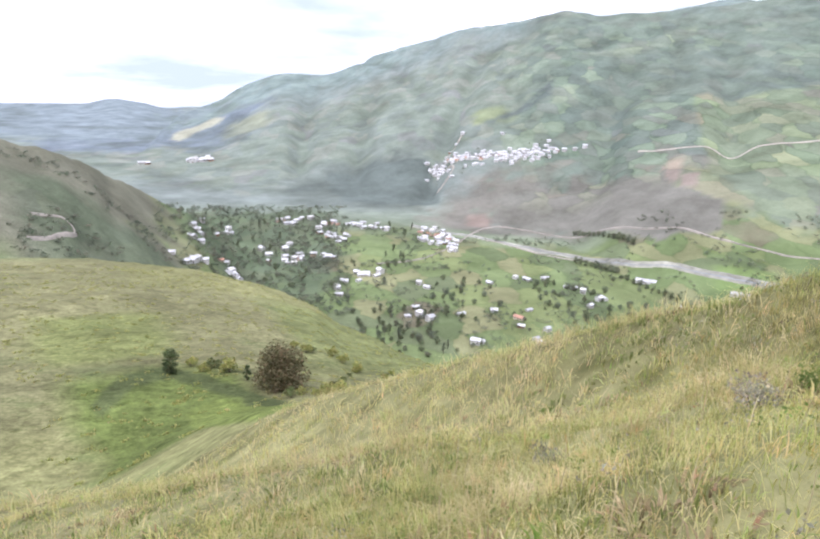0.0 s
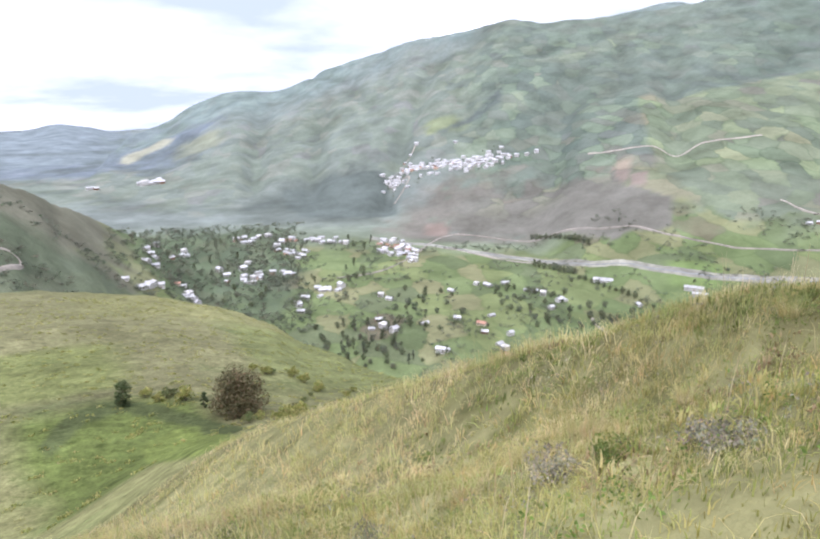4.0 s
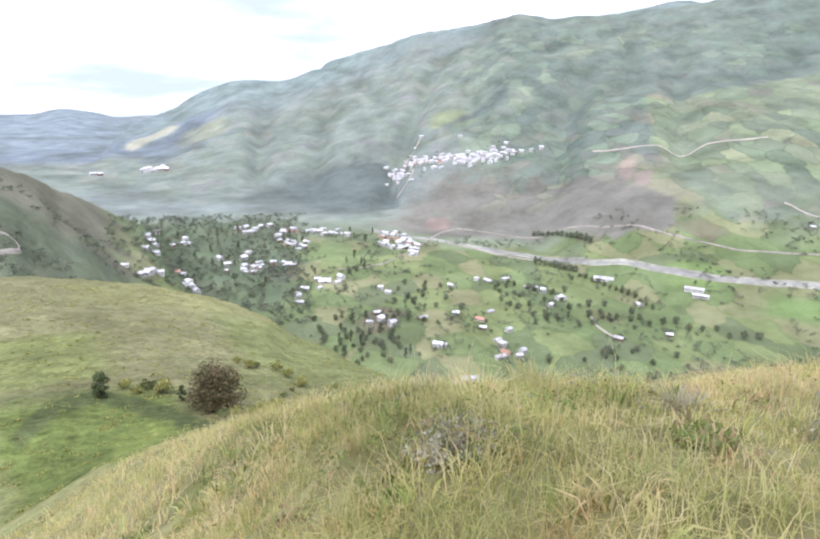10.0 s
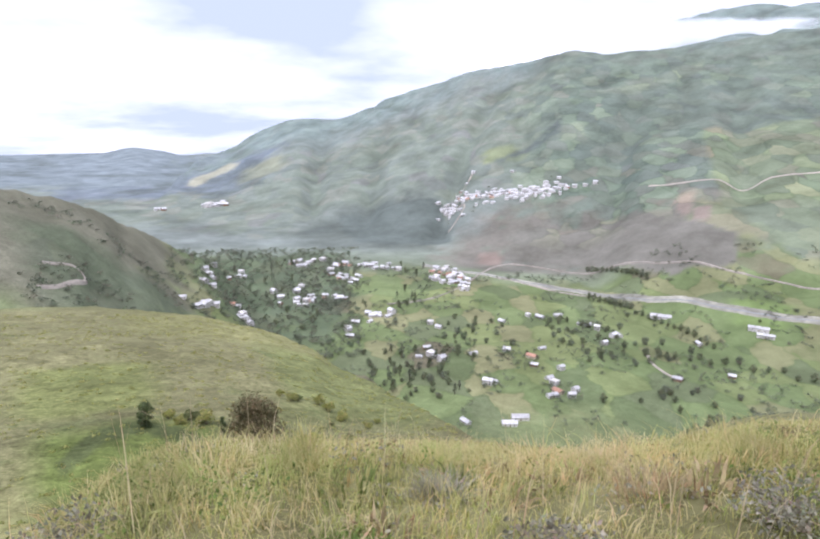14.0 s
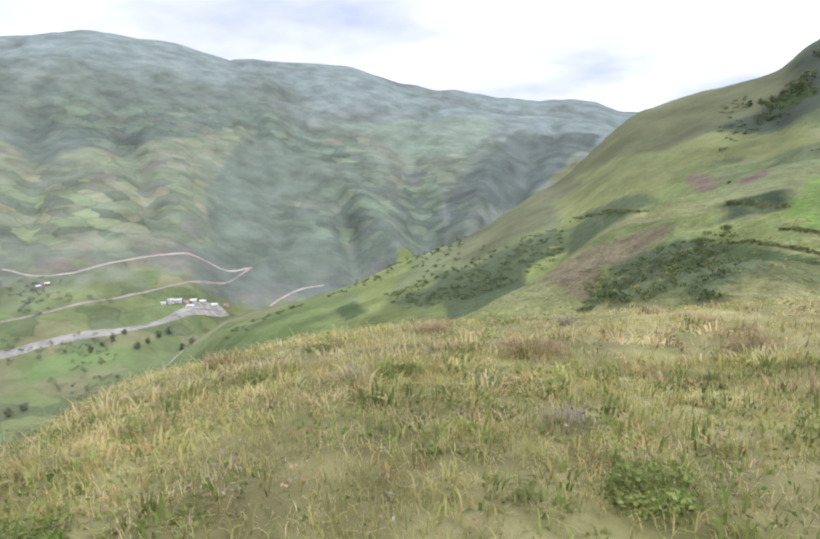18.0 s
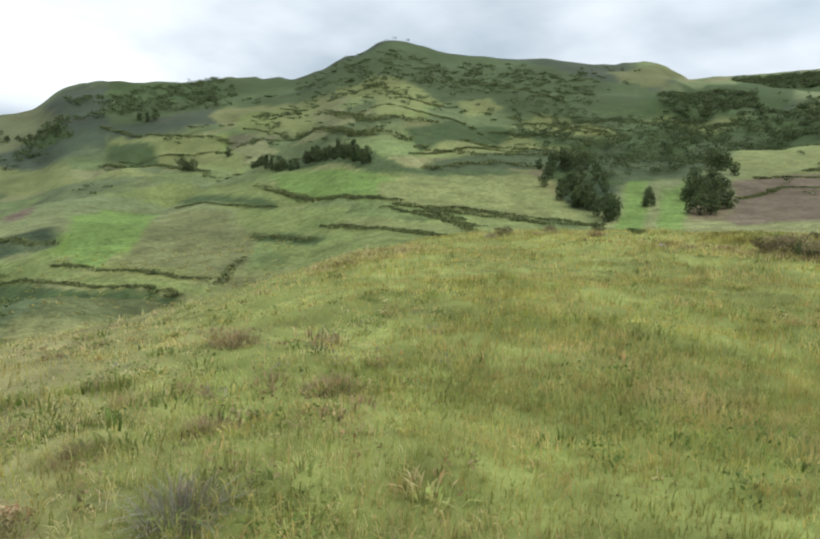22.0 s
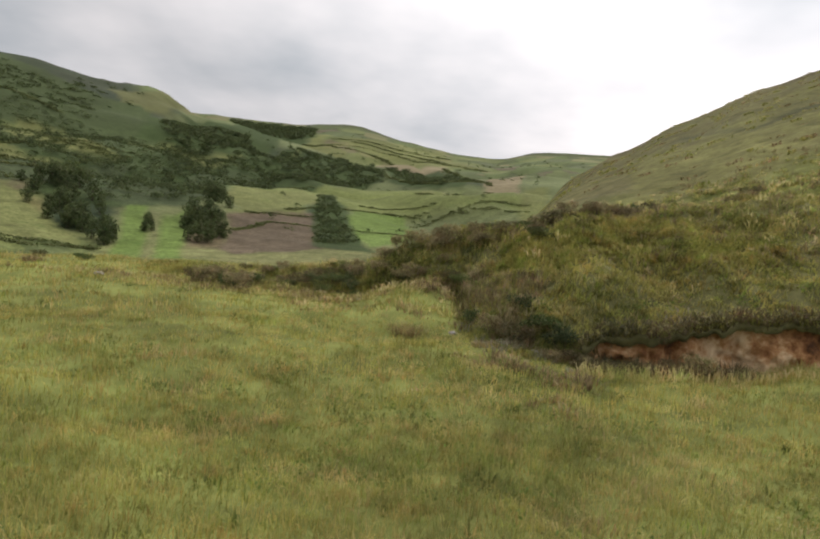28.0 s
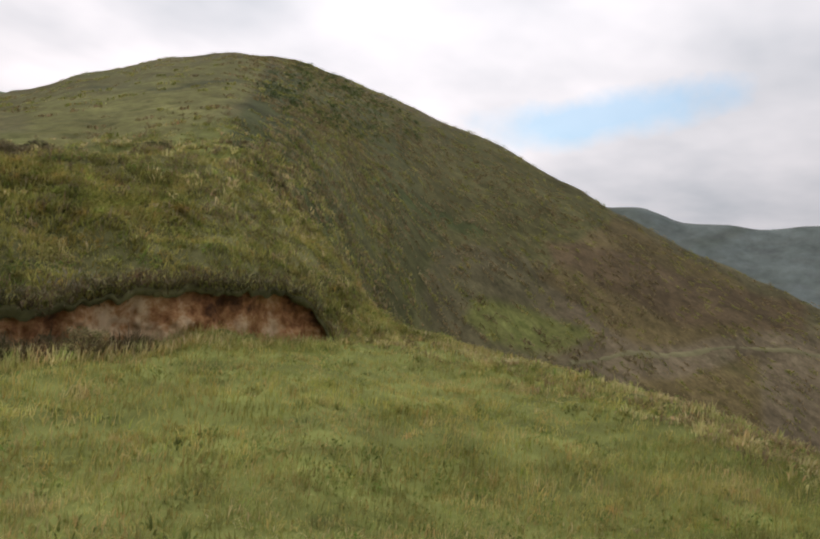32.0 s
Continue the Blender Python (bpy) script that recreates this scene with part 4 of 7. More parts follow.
plot((0.135, 0.145, 0.065), 0, 149.6, 859, 152.7, 916, 155.8, 1404, 154.5, 796, 151.4, 788); plot(PALE, 0, 129.0, 648, 132.0, 594, 133.8, 501, 129.2, 464)
plot(PALE, 0, 136.7, 585, 139.4, 631, 140.7, 595, 137.8, 561); plot(PALE, 0, 143.1, 586, 146.7, 599, 151.1, 502, 146.8, 513, 144.0, 529)
plot(PALE, 0, 153.7, 639, 156.1, 634, 160.8, 666, 164.7, 779, 167.1, 1075, 164.9, 762, 159.0, 590, 154.8, 569); plot(THICKET, 0, 159.4, 642, 164.9, 768, 169.5, 957, 172.8, 709, 168.3, 679, 165.7, 504, 161.9, 615)
plot(THICKET, 0, 172.8, 868, 177.6, 924, 182.0, 727, 180.1, 648, 176.1, 691); plot(SCRUB, 0, 145.2, 377, 148.9, 383, 151.7, 392, 155.9, 475, 159.0, 585, 161.9, 587, 158.3, 448, 156.6, 349, 151.4, 337, 147.1, 358)
plot(SCRUB, 0, 133.6, 335, 143.3, 414, 151.1, 462, 151.2, 391, 143.5, 347, 134.0, 318); plot(PALE, 0, 133.9, 367, 141.4, 490, 143.5, 451, 138.1, 364)
plot(PALE, 0, 129.5, 294, 136.5, 314, 143.5, 334, 148.4, 253, 149.4, 242, 138.4, 257, 129.6, 257); plot(BRIGHT, 0, 151.4, 335, 152.9, 335, 153.4, 217, 150.8, 216)
plot(BRIGHT, 0, 154.3, 300, 156.3, 348, 156.2, 211, 154.2, 215); plot(PALE, 0, 158.8, 430, 161.1, 469, 166.2, 490, 166.0, 396, 161.3, 370)
plot(SOIL, 0, 160.0, 345, 166.5, 389, 167.0, 264, 160.8, 230, 159.3, 248); plot(THICKET, 0, 166.7, 438, 169.0, 477, 171.2, 297, 167.6, 262)
plot(BRIGHT, 0, 169.8, 406, 174.0, 449, 174.5, 369, 172.0, 308); plot(PASTURE, 0, 167.9, 592, 176.1, 660, 176.8, 450, 169.5, 449)
plot(PASTURE, 0, 176.7, 481, 182.5, 642, 185.6, 410, 176.8, 446); plot(TAN, 0, 181.9, 805, 185.4, 903, 185.1, 450, 182.2, 643)
plot(PALE, 0, 185.6, 651, 187.7, 670, 188.2, 90, 185.2, 415); plot(PALE, 0, 167.9, 1147, 174.0, 1313, 181.5, 1040, 177.5, 995, 172.5, 982)
plot((0.15, 0.15, 0.065), 0, 168, 23.1, 179, 22, 184, 20.8, 187, 17.3, 195, 16.6, 206, 17.8, 216, 20.4, 221, 23, 216, 30, 206, 36, 194, 34, 183, 28, 172, 26.6)
plot((0.116, 0.143, 0.110), 0, 60.2, 2460, 63.7, 2342, 70.1, 1928, 72.9, 1758, 74.8, 1684, 65.1, 1451, 61.3, 1487, 54.2, 1444, 54.1, 1804, 56.5, 2169)
plot(LEAS, 0, 61.6, 1919, 70.1, 1948, 70.5, 1889, 61.6, 1858)
plot((0.155, 0.195, 0.145), 0, 65.6, 2604, 69.3, 2518, 73.0, 2364, 76.8, 2353, 80.5, 2917, 77.7, 2926)
# gorge spur and gully darkened: relief shading put into their colour
plot((0.092, 0.112, 0.095), 0, 81.2, 2761, 85.9, 2869, 89.0, 2864, 85.1, 2223, 80.6, 1963, 75.9, 1707, 75.3, 1916, 78.2, 2227)
plot(GORGE, 0, 70.1, 2091, 74.4, 2130, 75.3, 1750, 73.9, 1766, 72.0, 1919)
plot((0.155, 0.138, 0.08), 0, 77.8, 449, 83.5, 273, 88.5, 297, 94.0, 301, 95.3, 280, 89.4, 264, 88.2, 223)
# scrub colour here also paints the shade in the folds beside the crest
plot(SCRUB, 0, 74.8, 527, 79.7, 529, 83.0, 548, 87.5, 551, 88.0, 505, 83.5, 490, 79.2, 250)
plot(PASTURE, 0, 82.5, 514, 86.2, 529, 86.8, 295, 82.5, 494)
plot(PASTURE, 0, 67.0, 853, 71.0, 1498, 74.8, 1668, 68.9, 537, 67.9, 543)
plot(THICKET, 0, 65.0, 652, 66.9, 670, 67.9, 558, 65.9, 533)
plot(SCRUB, 0, 74.8, 668, 80.6, 557, 82.5, 489, 77.7, 500, 74.3, 548)
plot((0.165, 0.185, 0.075), 0, 86.9, 917, 93.2, 762, 98.3, 736, 104.0, 624, 104.0, 584, 99.2, 614, 94.6, 621, 89.2, 666)
plot((0.12, 0.13, 0.065), 0, 84.7, 2206, 87.3, 2442, 93.1, 1006, 98.8, 1027, 102.2, 1050, 103.7, 804, 99.0, 777, 92.8, 776, 87.8, 888)
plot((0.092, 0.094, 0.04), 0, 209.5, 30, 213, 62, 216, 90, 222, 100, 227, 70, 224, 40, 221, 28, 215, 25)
plot((0.09, 0.095, 0.045), 0, 198.2, 85, 203.3, 61.5, 205.5, 67, 209.4, 69, 209.2, 66.5, 205.6, 64.5, 203.2, 59.5, 198.0, 81)
# dark band painted for the shadowed bank round the green field
plot((0.078, 0.095, 0.036), 0, -29.5, 108, -28.0, 117, -25.5, 127, -22.2, 129, -19.0, 123, -15.8, 114, -12.1, 97, -15.0, 45, -16.1, 104, -19.3, 114, -22.4, 120, -25.3, 117, -27.6, 107, -28.9, 103)
plot((0.15, 0.185, 0.05), 0, -21.7, 99, -18.0, 106, -13.9, 91, -22.3, 30, -24.7, 35)
plot((0.27, 0.27, 0.20), 0, -17.0, 2525, -15.8, 2620, -13.1, 2751, -12.8, 2668, -15.4, 2536, -16.7, 2430)

plot((0.12, 0.088, 0.05), 0, 236.4, 94, 243.5, 110, 257, 132, 256.9, 117, 247.9, 94.5, 242.8, 92, 237.4, 89)
# dark belt along the fold: the flank's shadowed edge as colour
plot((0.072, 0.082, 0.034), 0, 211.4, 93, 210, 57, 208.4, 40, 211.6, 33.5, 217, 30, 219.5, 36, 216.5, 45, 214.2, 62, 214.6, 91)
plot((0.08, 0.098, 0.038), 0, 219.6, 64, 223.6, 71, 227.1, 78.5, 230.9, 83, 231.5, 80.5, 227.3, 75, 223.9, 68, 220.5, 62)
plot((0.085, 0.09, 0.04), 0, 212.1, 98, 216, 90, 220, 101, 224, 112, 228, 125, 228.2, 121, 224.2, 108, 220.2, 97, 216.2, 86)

plot((0.085, 0.105, 0.05), 0, 184.5, 1460, 193, 1460, 193, 1290, 188, 1270, 184.5, 1340); plot((0.09, 0.11, 0.052), 0, 166.5, 1460, 174, 1460, 172.5, 1370, 169, 1340, 166.5, 1380)


def paint(co):
    x, y, z = co.T
    r = np.hypot(x, y) + 1e-6
    az = np.degrees(np.arctan2(x, y))
    az = np.where(az < -85, az + 360, az)
    col = np.tile(np.array(TURF), (len(x), 1))
    col[r > 34] = (0.22, 0.22, 0.095)
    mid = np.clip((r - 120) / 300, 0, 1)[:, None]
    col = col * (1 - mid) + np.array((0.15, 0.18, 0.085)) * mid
    # past 1000 m the ground fades to a haze-tinted colour
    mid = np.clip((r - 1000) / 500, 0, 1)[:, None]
    col = col * (1 - mid) + np.array(FAR_HAZE) * mid
    farm = np.zeros(len(x))
    # ravines of the far side darkened, scrub and shade in one colour
    ravine_dark = np.clip((1 - np.abs(fbm(x, y, 520, 5, 3)) * 2 - 0.62) / 0.25, 0, 1) * np.clip((r - 1400) / 200, 0, 1)
    open_ = np.clip((az - 108) / 14, 0, 1) * np.clip((262 - az) / 14, 0, 1)
    near = (r < 70)
    col[near] = col[near] * (1 - open_[near, None]) + np.array(MEADOW) * open_[near, None]
    wob = 0.6 * fbm(x, y, 26, 61, 3) + 0.9 * fbm(x, y, 190, 64, 4) * np.clip(r / 500, 0, 1)
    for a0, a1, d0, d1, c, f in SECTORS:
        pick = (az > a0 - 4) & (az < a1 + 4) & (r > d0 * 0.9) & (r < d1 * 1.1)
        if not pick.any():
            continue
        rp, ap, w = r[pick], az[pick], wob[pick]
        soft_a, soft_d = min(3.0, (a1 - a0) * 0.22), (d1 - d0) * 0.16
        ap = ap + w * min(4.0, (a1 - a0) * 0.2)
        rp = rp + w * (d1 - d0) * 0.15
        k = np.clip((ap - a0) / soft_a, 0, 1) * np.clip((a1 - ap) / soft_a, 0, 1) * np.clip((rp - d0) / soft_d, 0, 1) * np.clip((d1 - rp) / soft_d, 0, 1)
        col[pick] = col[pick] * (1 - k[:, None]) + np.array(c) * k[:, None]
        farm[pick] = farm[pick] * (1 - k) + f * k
    k = ravine_dark * 0.55 * np.clip(0.6 + fbm(x, y, 90, 77, 3), 0, 1)
    col = col * (1 - k[:, None]) + np.array(HAZEWOOD_SHADE) * 0.8 * k[:, None]
    # darker paint down the gully axes stands for their shade
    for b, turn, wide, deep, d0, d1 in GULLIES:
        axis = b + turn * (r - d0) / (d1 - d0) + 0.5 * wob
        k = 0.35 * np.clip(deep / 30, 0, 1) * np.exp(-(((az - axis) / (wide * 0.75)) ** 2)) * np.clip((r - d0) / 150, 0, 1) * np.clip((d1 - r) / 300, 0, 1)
        col = col * (1 - k[:, None]) + np.array(HAZEWOOD_SHADE) * 0.85 * k[:, None]
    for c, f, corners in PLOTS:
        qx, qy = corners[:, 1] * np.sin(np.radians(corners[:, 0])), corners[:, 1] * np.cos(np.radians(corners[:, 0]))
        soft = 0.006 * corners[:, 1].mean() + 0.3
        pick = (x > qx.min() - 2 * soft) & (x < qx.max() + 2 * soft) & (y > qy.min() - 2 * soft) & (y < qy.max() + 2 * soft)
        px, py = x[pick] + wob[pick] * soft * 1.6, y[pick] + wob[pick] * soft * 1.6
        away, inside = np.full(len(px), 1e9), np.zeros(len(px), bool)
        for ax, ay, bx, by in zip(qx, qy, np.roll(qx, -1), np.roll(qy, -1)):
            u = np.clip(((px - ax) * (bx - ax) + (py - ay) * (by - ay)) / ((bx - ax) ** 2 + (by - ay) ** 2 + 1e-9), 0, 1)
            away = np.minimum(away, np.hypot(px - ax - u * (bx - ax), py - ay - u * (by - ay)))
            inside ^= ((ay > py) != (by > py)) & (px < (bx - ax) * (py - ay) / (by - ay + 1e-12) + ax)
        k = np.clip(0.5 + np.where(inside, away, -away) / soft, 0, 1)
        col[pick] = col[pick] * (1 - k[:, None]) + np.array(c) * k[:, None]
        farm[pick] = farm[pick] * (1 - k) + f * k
    # the home mountain's colours are taken down by up to 13 percent
    home = np.clip((az - 84) / 8, 0, 1) * np.clip((192 - az) / 6, 0, 1) * np.clip((r - 90) / 60, 0, 1)
    col = col * (1 - 0.13 * home[:, None])
    return col, farm


def build_ground():
    az = np.arange(0, 360, 1 / 3)
    rr = [0.3]
    while rr[-1] < 4700:
        r = rr[-1]
        rr.append(r * (1.035 if r < 3 else 1.018 if r < 60 else 1.019 if r < 1000 else 1.011 if r < 3600 else 1.03))
    rr = np.array(rr)
    A, Rr = np.meshgrid(np.radians(az), rr)
    X, Y = Rr * np.sin(A), Rr * np.cos(A)
    nr, na = X.shape
    co = np.stack([X, Y, land(X, Y)], -1).reshape(-1, 3)
    co = np.vstack([co, [[0, 0, height(0, 0)]]])
    i, j = np.meshgrid(np.arange(nr - 1), np.arange(na), indexing="ij")
    j2 = (j + 1) % na
    a, b, c, d = i * na + j, i * na + j2, (i + 1) * na + j2, (i + 1) * na + j
    tris = np.concatenate([np.stack([a, d, c], -1).reshape(-1, 3), np.stack([a, c, b], -1).reshape(-1, 3)])
    hub = np.stack([np.full(na, nr * na), np.arange(na), (np.arange(na) + 1) % na], -1)[:, [0, 1, 2]]
    me = mesh_of("ground", co, np.concatenate([tris, hub]), M_GROUND, True)
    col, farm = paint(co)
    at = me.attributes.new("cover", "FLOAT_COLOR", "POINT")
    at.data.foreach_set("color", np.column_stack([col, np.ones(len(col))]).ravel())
    at = me.attributes.new("farm", "FLOAT", "POINT")
    at.data.foreach_set("value", farm)
    x, y = co[:, 0], co[:, 1]
    r, az = np.hypot(x, y), np.degrees(np.arctan2(x, y))
    tilled = np.clip((az - 9) / 8, 0, 1) * np.clip((84 - az) / 10, 0, 1) * np.clip((r - 1330) / 120, 0, 1) * np.clip((2650 - r) / 300, 0, 1) * np.clip(0.55 + 1.3 * fbm(x, y, 420, 93, 3), 0.1, 1)
    at = me.attributes.new("tilled", "FLOAT", "POINT")
    at.data.foreach_set("value", tilled)
    at = me.attributes.new("coarse", "FLOAT", "POINT")
    at.data.foreach_set("value", np.clip(1.2 - np.hypot(co[:, 0], co[:, 1]) / 900, 0.2, 1))
    return me


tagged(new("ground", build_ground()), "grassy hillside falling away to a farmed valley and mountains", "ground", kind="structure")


# ---- river, roads and tracks ----
def ribbon(name, line, width, material, lift, label, category, kind="structure", steps=26):
    pts = np.array([place(b, d) for b, d in line])
    seg = np.linspace(0, len(pts) - 1, steps * (len(pts) - 1) + 1)
    i = np.minimum(seg.astype(int), len(pts) - 2)
    u = (seg - i)[:, None]
    ext = np.vstack([2 * pts[0] - pts[1], pts, 2 * pts[-1] - pts[-2]])
    p0, p1, p2, p3 = ext[i], ext[i + 1], ext[i + 2], ext[i + 3]
    mid = 0.5 * (2 * p1 + (p2 - p0) * u + (2 * p0 - 5 * p1 + 4 * p2 - p3) * u**2 + (3 * p1 - p0 - 3 * p2 + p3) * u**3)
    tang = np.gradient(mid, axis=0)
    side = np.stack([-tang[:, 1], tang[:, 0]], 1) / (np.linalg.norm(tang, axis=1)[:, None] + 1e-9)
    wide = width * (0.75 + 0.45 * wave(mid[:, 0], mid[:, 1], width * 4, 3))[:, None] / 2
    rows = []
    for k in (-1, -0.5, 0, 0.5, 1):
        q = mid + side * wide * k
        rows.append(np.column_stack([q, land(q[:, 0], q[:, 1]) + lift * (1 if abs(k) < 1 else -0.6)]))
    co = np.stack(rows, 1).reshape(-1, 3)
    n = len(mid)
    f = [(a * 5 + k, a * 5 + k + 1, a * 5 + k + 6, a * 5 + k + 5) for a in range(n - 1) for k in range(4)]
    return tagged(new(name, mesh_of(name, co, f, material, True)), label, category, kind=kind)


RIVER = [(4, 1265), (7.1, 1225), (10, 1203), (15.1, 1146), (20.6, 1112), (26, 1050), (30.3, 1013), (36.2, 1006), (42.1, 1024), (49.8, 1058), (55, 1200)]
ribbon("gravel_bar", RIVER, 32, M_GRAVEL, 1.2, "pale grey gravel bed along the valley river", "river bed")
ribbon("water", [(b, d - 4) for b, d in RIVER], 4.5, M_WATER, 1.7, "narrow grey braided river in the valley bottom", "river")
ribbon("road", [(0.6, 979), (4.6, 1014), (7.6, 1105), (10.4, 1262), (13.2, 1290), (21.2, 1222), (35.2, 1101), (44.9, 1129), (51.8, 1202), (57.7, 1421)], 6, M_ROAD, 1.6, "pale dirt road along the foot of the mountain", "road")
ribbon("road", [(57.7, 1421), (55.6, 1374), (49, 1290), (41.9, 1226), (38.6, 1274)], 6, M_ROAD, 1.6, "pale dirt road climbing back across the slope", "road")
ribbon("road", [(23.4, 1554), (27.6, 1526), (32.8, 1544), (36.6, 1597)], 6, M_ROAD, 2.0, "pale dirt road high on the far slope", "road")
ribbon("road", [(11, 1180), (12.8, 1161), (16.6, 1110), (19.8, 1095)], 6, M_ROAD, 1.4, "straight pale road through the valley fields", "road")
ribbon("road", [(24.9, 830), (25.3, 803), (26.2, 781), (27.5, 756)], 7, M_ROAD, 1.0, "short pale lane bending to a farmhouse", "lane")
ribbon("road", [(49.2, 890), (50.4, 915), (51.6, 940)], 6, M_ROAD, 1.0, "pale road cut over the shoulder of the hill", "road")
ribbon("road", [(59.0, 1255), (60, 1300), (62, 1360), (64, 1384)], 6, M_ROAD, 1.6, "pale road rising along the gorge", "road")
ribbon("road", [(-29, 535), (-27.8, 545), (-26.1, 572), (-25.5, 592), (-26.4, 600), (-28.5, 585)], 6, M_ROAD, 1.0, "pale road looping round a bare spur", "road")
ribbon("road", [(6.2, 1545), (7.2, 1600), (7.6, 1655), (6.6, 1700), (7.2, 1790), (8.3, 1880)], 6, M_ROAD, 2.0, "steep street climbing through the upper town", "road")
ribbon("track", [(239.0, 67), (240.6, 70), (242.8, 75), (245.8, 81), (251.7, 96), (254.7, 103), (259, 115)], 1.1, M_TRACK, 0.06, "grassy cattle track across the hillside", "track")

# ---- plants ----
def leaf_cloud(r, centres, radii, count, size, up=0.25):
    """Small four-cornered leaves filling rounded clumps: corners and faces."""
    centres, radii = np.asarray(centres, float), np.asarray(radii, float)
    w = radii.prod(1) ** (2 / 3)
    pick = r.choice(len(centres), count, p=w / w.sum())
    d = r.normal(size=(count, 3))
    d /= np.linalg.norm(d, axis=1)[:, None]
    d[:, 2] += up * 0.5
    rad = r.uniform(0.35, 1.06, count) ** 0.55
    pos = centres[pick] + d * radii[pick] * rad[:, None]
    n = d + r.normal(size=(count, 3)) * 0.7
    n /= np.linalg.norm(n, axis=1)[:, None]
    t = np.cross(n, r.normal(size=(count, 3)))
    t /= np.linalg.norm(t, axis=1)[:, None] + 1e-9
    b = np.cross(n, t)
    s = size * r.uniform(0.55, 1.35, count)[:, None]
    co = np.stack([pos - t * s, pos - b * s * 0.55 + n * s * 0.15, pos + t * s, pos + b * s * 0.55 + n * s * 0.15], 1).reshape(-1, 3)
    return co, np.arange(count * 4).reshape(-1, 4)


def limb(bm, a, b, ra, rb, sides=6):
    a, b = Vector(a), Vector(b)
    q = (b - a).to_track_quat("Z", "Y")
    rings = []
    for p, rad in ((a, ra), (b, rb)):
        rings.append([bm.verts.new(p + q @ Vector((rad * math.cos(k * 2 * math.pi / sides), rad * math.sin(k * 2 * math.pi / sides), 0))) for k in range(sides)])
    for k in range(sides):
        bm.faces.new((rings[0][k], rings[0][(k + 1) % sides], rings[1][(k + 1) % sides], rings[1][k]))
    bm.faces.new(rings[1])


def tree(name, label, category, seed, tall, wide, trunk, clumps, leaves, size, material, group="", slim=False):
    """A tree with a tapered trunk, limbs and a crown of many small leaves."""
    r = np.random.default_rng(seed)
    top = new(name)
    tagged(top, label, category, group)
    bm = bmesh.new()
    base = tall * trunk
    bend = Vector((r.normal() * 0.03 * tall, r.normal() * 0.03 * tall, 0))
    limb(bm, (0, 0, -0.4), Vector((0, 0, base)) + bend * 0.5, tall * 0.032, tall * 0.024, 8)
    limb(bm, Vector((0, 0, base)) + bend * 0.5, Vector((0, 0, tall * 0.85)) + bend, tall * 0.024, tall * 0.006, 7)
    cs, rs = [], []
    for k in range(clumps):
        f = (k + 0.5) / clumps
        a = k * 2.4 + r.uniform(-0.5, 0.5)
        z = base * 0.8 + (tall - base * 0.8) * f * 0.92
        bulge = (math.sin(math.pi * (0.18 + 0.75 * f)) if not slim else 0.8 * (1 - f) ** 0.6 + 0.15)
        reach = wide * 0.5 * bulge * r.uniform(0.35, 0.85)
        c = Vector((math.cos(a) * reach, math.sin(a) * reach, z)) + bend * f
        cs.append(c)
        q = wide * r.uniform(0.16, 0.27) * (0.7 if slim else 1)
        rs.append((q, q, q * r.uniform(0.7, 1.0) * (1.5 if slim else 1)))
        if k % 2 == 0:
            limb(bm, (bend.x * f * 0.6, bend.y * f * 0.6, max(base * 0.7, z - wide * 0.22)), c, tall * 0.012, tall * 0.004, 5)
    part("trunk", bm, M_BARK, top)
    co, fa = leaf_cloud(r, cs, rs, leaves, size)
    hang("crown", mesh_of("crown", co, fa, material), top)
    return top


def shrub(name, label, category, seed, tall, wide, leaves, size, material, group="", twigs=9):
    r = np.random.default_rng(seed)
    top = new(name)
    tagged(top, label, category, group)
    bm = bmesh.new()
    cs, rs = [], []
    for k in range(twigs):
        a, reach = k * 2.4 + r.uniform(-0.4, 0.4), wide * 0.5 * r.uniform(0.15, 0.8)
        c = Vector((math.cos(a) * reach, math.sin(a) * reach, tall * r.uniform(0.35, 0.85)))
        limb(bm, (c.x * 0.15, c.y * 0.15, -0.1), c, tall * 0.018, tall * 0.006, 5)
        cs.append(c)
        q = wide * r.uniform(0.15, 0.26)
        rs.append((q, q, tall * r.uniform(0.18, 0.3)))
    part("branchwork", bm, M_BARK, top)
    co, fa = leaf_cloud(r, cs, rs, leaves, size)
    hang("foliage", mesh_of("foliage", co, fa, material), top)
    return top


def stand(protos, spots, lo=0.8, hi=1.2, sink=0.1, first=None):
    """Sets copies of things on the ground at spots of bearing and distance; each first one is used itself."""
    used = set() if first is None else first
    for k, s in enumerate(spots):
        b, d = s[0], s[1]
        x, y = place(b, d)
        p = protos[int(rng.integers(len(protos)))] if len(s) < 3 else protos[s[2]]
        q = rng.uniform(lo, hi)
        m = pose(x, y, height(x, y) - sink, 0, 0, rng.uniform(0, 360)) 
        if p.name not in used:
            used.add(p.name)
            ob = p
            ob.matrix_basis = m
        else:
            ob = copy_thing(p, m)
        ob.scale = (q, q, q * rng.uniform(0.9, 1.12))
    return used


